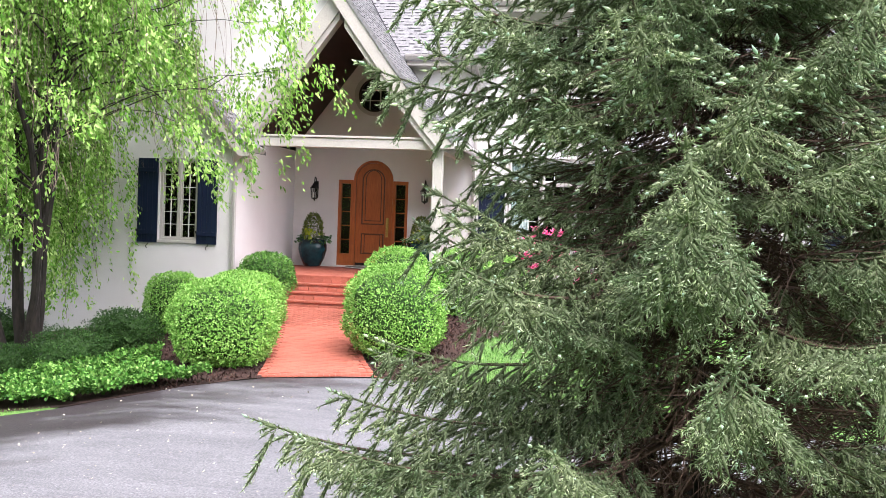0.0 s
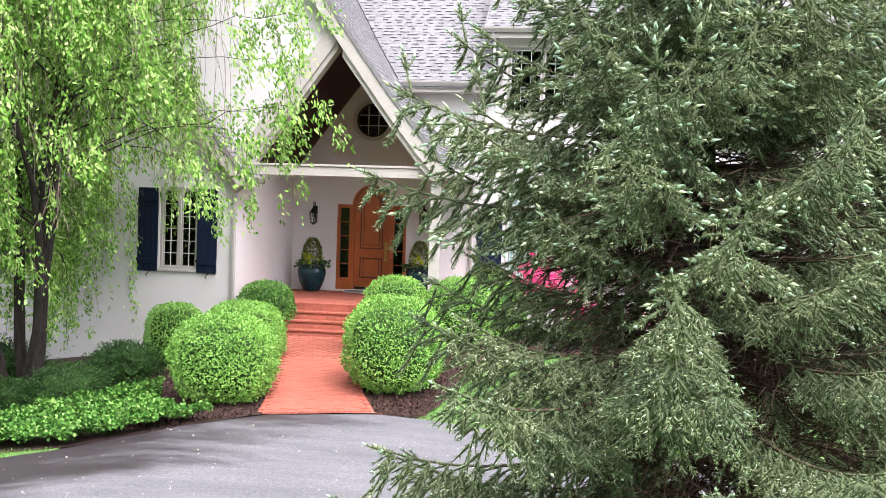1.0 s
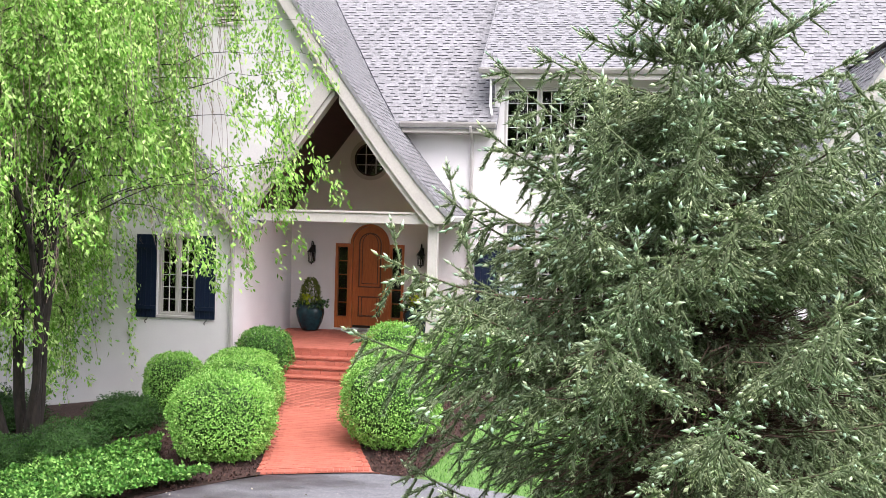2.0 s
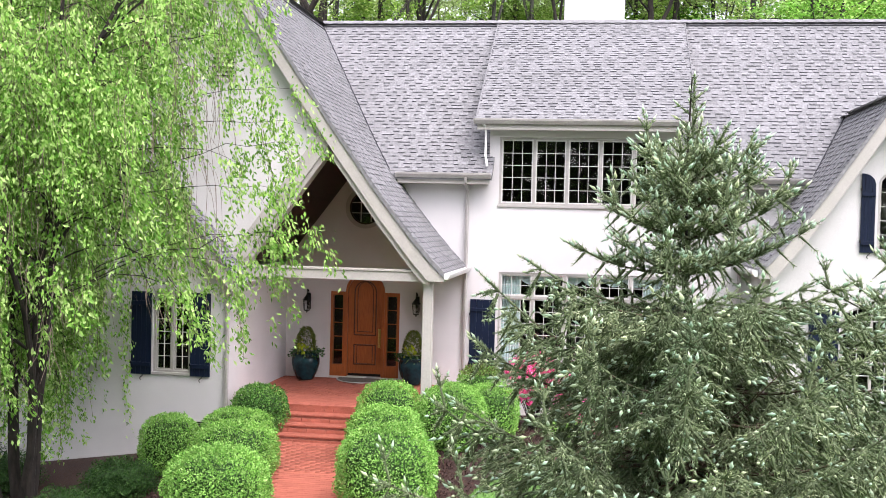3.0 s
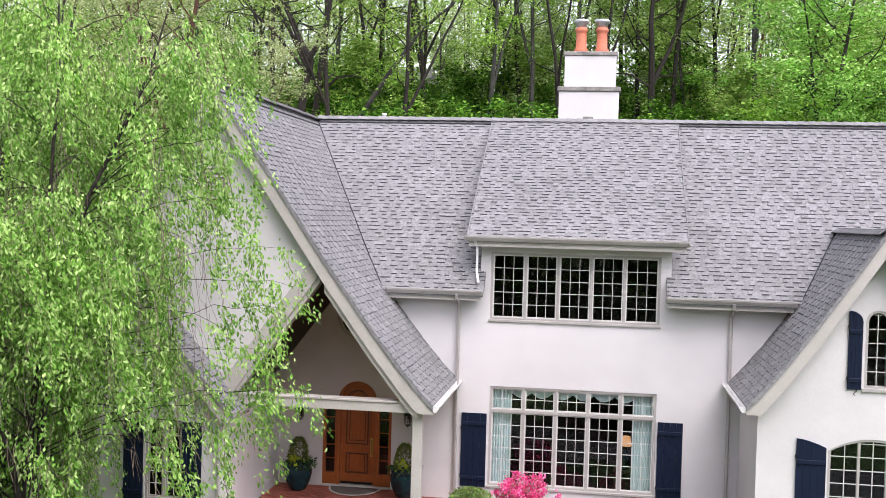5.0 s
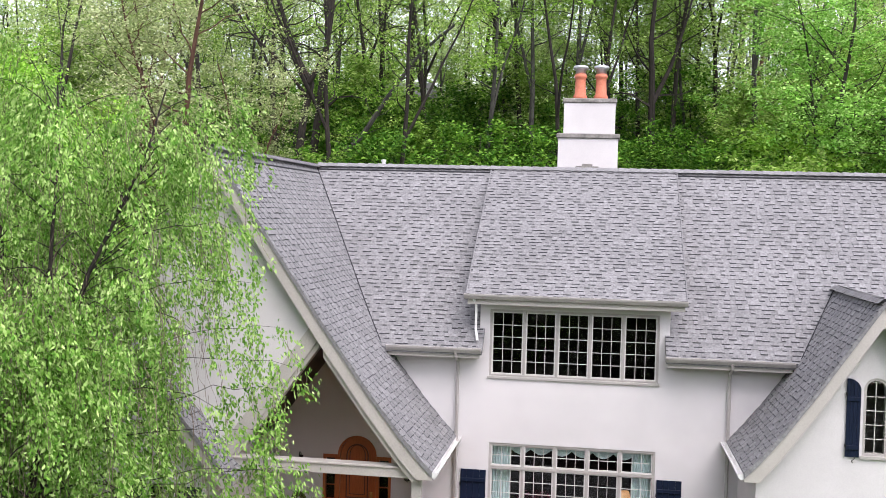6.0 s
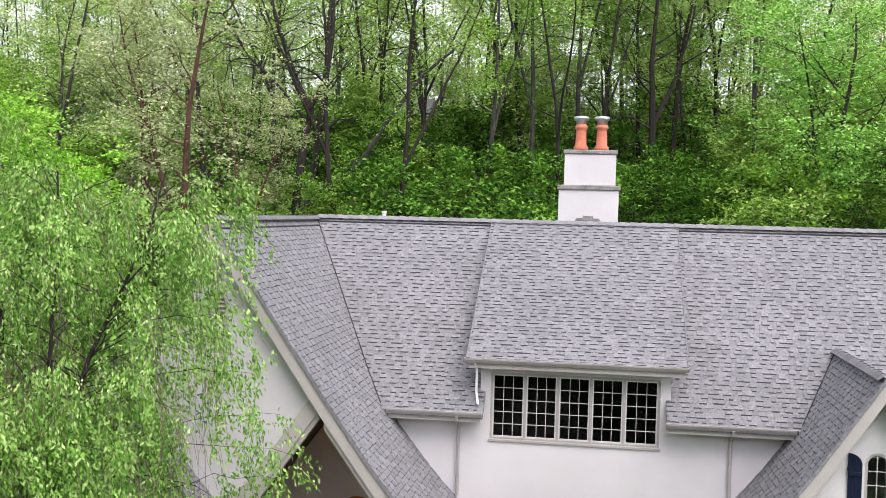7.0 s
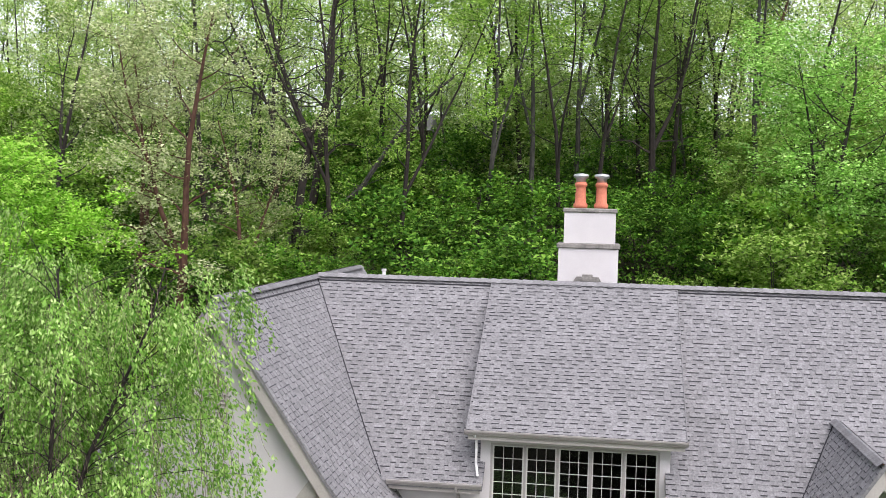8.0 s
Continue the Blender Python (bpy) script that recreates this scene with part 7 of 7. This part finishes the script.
TWIG = surface("spruce_twig", (0.03, 0.017, 0.011), (0.10, 0.058, 0.038), 40, 3, 0.85, 0.3, 0.003)
R1 = lerp_curve([(-1.0, 1.75), (1.5, 1.85), (3.2, 1.6), (3.9, 1.38), (4.5, 1.08), (4.9, 0.74), (5.3, 0.46), (5.7, 0.26), (6.3, 0.1)])
spruce(7.05, -19.05, ground_z(7.05, -19.05), 6.15, R1, 31, "blue-green spruce with pale new shoots, bare twigs inside", 7, 0.28,
       ((3.4, 196, 1.85, -0.25), (3.75, 200, 1.7, -0.2), (1.62, 201, 2.35, -0.3), (1.5, 212, 2.2, -0.25), (2.4, 230, 1.9, -0.25), (1.2, 235, 2.2, -0.2), (0.8, 215, 2.2, -0.1), (1.75, 207, 2.0, -0.28), (1.35, 196, 2.1, -0.25), (2.05, 206, 1.8, -0.3), (1.9, 196, 1.7, -0.3),
        (0.9, 312, 2.0, -0.25), (2.3, 290, 1.8, -0.3), (2.6, 262, 1.7, -0.3), (1.3, 330, 1.9, -0.3), (0.6, 245, 2.1, -0.2), (0.5, 275, 2.0, -0.2)))
R2 = lerp_curve([(-1.0, 1.8), (1.5, 1.8), (3.2, 1.4), (4.5, 0.8), (5.5, 0.1)])
spruce(8.75, -18.2, ground_z(8.75, -18.2), 5.45, R2, 32, "smaller blue-green spruce beside a larger one", 7, 0.36, fill=0.65)

# ---- shingle tabs and bricks ----
NEAR = lambda s, u: s < 2.2 and u < -0.2  # noqa: E731
for (ob, prof, span, place) in roofs:
    shingle(ob, prof, span, place, rngs, NEAR if ob.name == "roof_gable" else lambda s, u: True)


def brick_mesh():
    bm = bmesh.new()
    box(bm, -BR_L / 2 + JOINT / 2, BR_L / 2 - JOINT / 2, -BR_W / 2 + JOINT / 2, BR_W / 2 - JOINT / 2, -0.03, 0.0)
    me = bpy.data.meshes.new("brick")
    bm.to_mesh(me)
    bm.free()
    me.materials.append(BRICK)
    return me


BRICK_ME = brick_mesh()
rngb = np.random.default_rng(15)


def lay(parent, spots, limit=300):
    """Bricks at (x, y, z, turn, pitch): the first ones as parts, the rest joined."""
    v, f = [], []
    base = [tuple(q.co) for q in BRICK_ME.vertices]
    faces = [tuple(p.vertices) for p in BRICK_ME.polygons]
    for i, (x, y, z, turn, pitch) in enumerate(spots):
        m = Matrix.Translation((x, y, z + rngb.uniform(-0.0015, 0.0015))) @ Euler((pitch + rngb.normal(0, 0.006), rngb.normal(0, 0.006), turn + rngb.normal(0, 0.008))).to_matrix().to_4x4()
        if i < limit:
            share("brick", BRICK_ME, m, parent)
        else:
            k = len(v)
            v += [tuple(m @ Vector(q)) for q in base]
            f += [tuple(k + j for j in g) for g in faces]
    if v:
        ob = new("bricks", mesh_of("bricks", v, f, BRICK))
        ob.parent = parent
        tagged(ob, kind="stuff")


spots = []
row = 0
y = -9.42
pitch = math.atan2(0.63, 5.1)
x = 1.36 + BR_W / 2
while x < 3.03:  # a header course along the drive
    yy = DRIVE_EDGE(x) + 0.1
    spots.append((x, yy, walk_z(yy) + 0.0135, math.pi / 2 + 0.25, 0))
    x += BR_W
while y < -4.5:  # stretchers along both edges
    for k, inset in ((0, 0.046), (1, -0.046)):
        xa, xb = walk_edges(y)[k] + inset, walk_edges(y + BR_L)[k] + inset
        if y > DRIVE_EDGE(xa) + 0.15:
            spots.append(((xa + xb) / 2, y + BR_L / 2, walk_z(y + BR_L / 2) + 0.0145, math.atan2(BR_L, xb - xa), 0))
    y += BR_L
y = -9.42
while y < -4.5:
    l, r = walk_edges(y)
    x = l + (BR_L / 2 if row % 2 else 0.0) + 0.13
    while x < r - 0.12:
        if y > DRIVE_EDGE(x) + 0.2:
            spots.append((x, y, walk_z(y) + 0.012, 0, pitch))
        x += BR_L
    y += BR_W
    row += 1
lay(brick_walk, spots)
porch = bpy.data.objects["porch_floor"]
spots = []
x = -1.1
while x < 3.3:  # a rowlock edge over the top step
    spots.append((x, -3.40, 1.28, math.pi / 2, 0))
    x += BR_W
y, row = -3.24, 0
while y < 0.4:
    x = -1.1 + (BR_L / 2) * (row % 2)
    while x < 3.25:
        spots.append((x, y, 1.28, 0, 0))
        x += BR_L
    y += BR_W
    row += 1
lay(porch, spots)
# upright bricks in the risers and the nosings
rise = bmesh.new()
box(rise, -BR_L / 2 + 0.005, BR_L / 2 - 0.005, -0.02, 0.02, -0.075, 0.0)
rise_me = bpy.data.meshes.new("brick")
rise.to_mesh(rise_me)
rise.free()
rise_me.materials.append(BRICK)
for k in range(4):
    zt = 1.28 - 0.158 * k
    yf = -3.45 - 0.33 * k
    parent = porch if k == 0 else STEP_OBS[k - 1]
    x0, x1 = (-0.35, 2.75)
    x = x0 + BR_L / 2
    while x < x1:
        share("brick", rise_me, Matrix.Translation((x, yf - 0.02, zt - 0.078)), parent)
        x += BR_L
    if k:
        x = x0 + BR_W / 2
        while x < x1:
            share("brick", BRICK_ME, Matrix.Translation((x, yf + 0.07, zt)) @ Matrix.Rotation(math.pi / 2, 4, "Z"), parent)
            share("brick", BRICK_ME, Matrix.Translation((x, yf + 0.275, zt)) @ Matrix.Rotation(math.pi / 2, 4, "Z"), parent)
            x += BR_W
    else:
        x = x0 + BR_W / 2
        while x < x1:
            share("brick", rise_me, Matrix.Translation((x, yf - 0.022, zt - 0.002)) @ Matrix.Diagonal((BR_W / BR_L, 1, 1, 1)), parent)
            x += BR_W
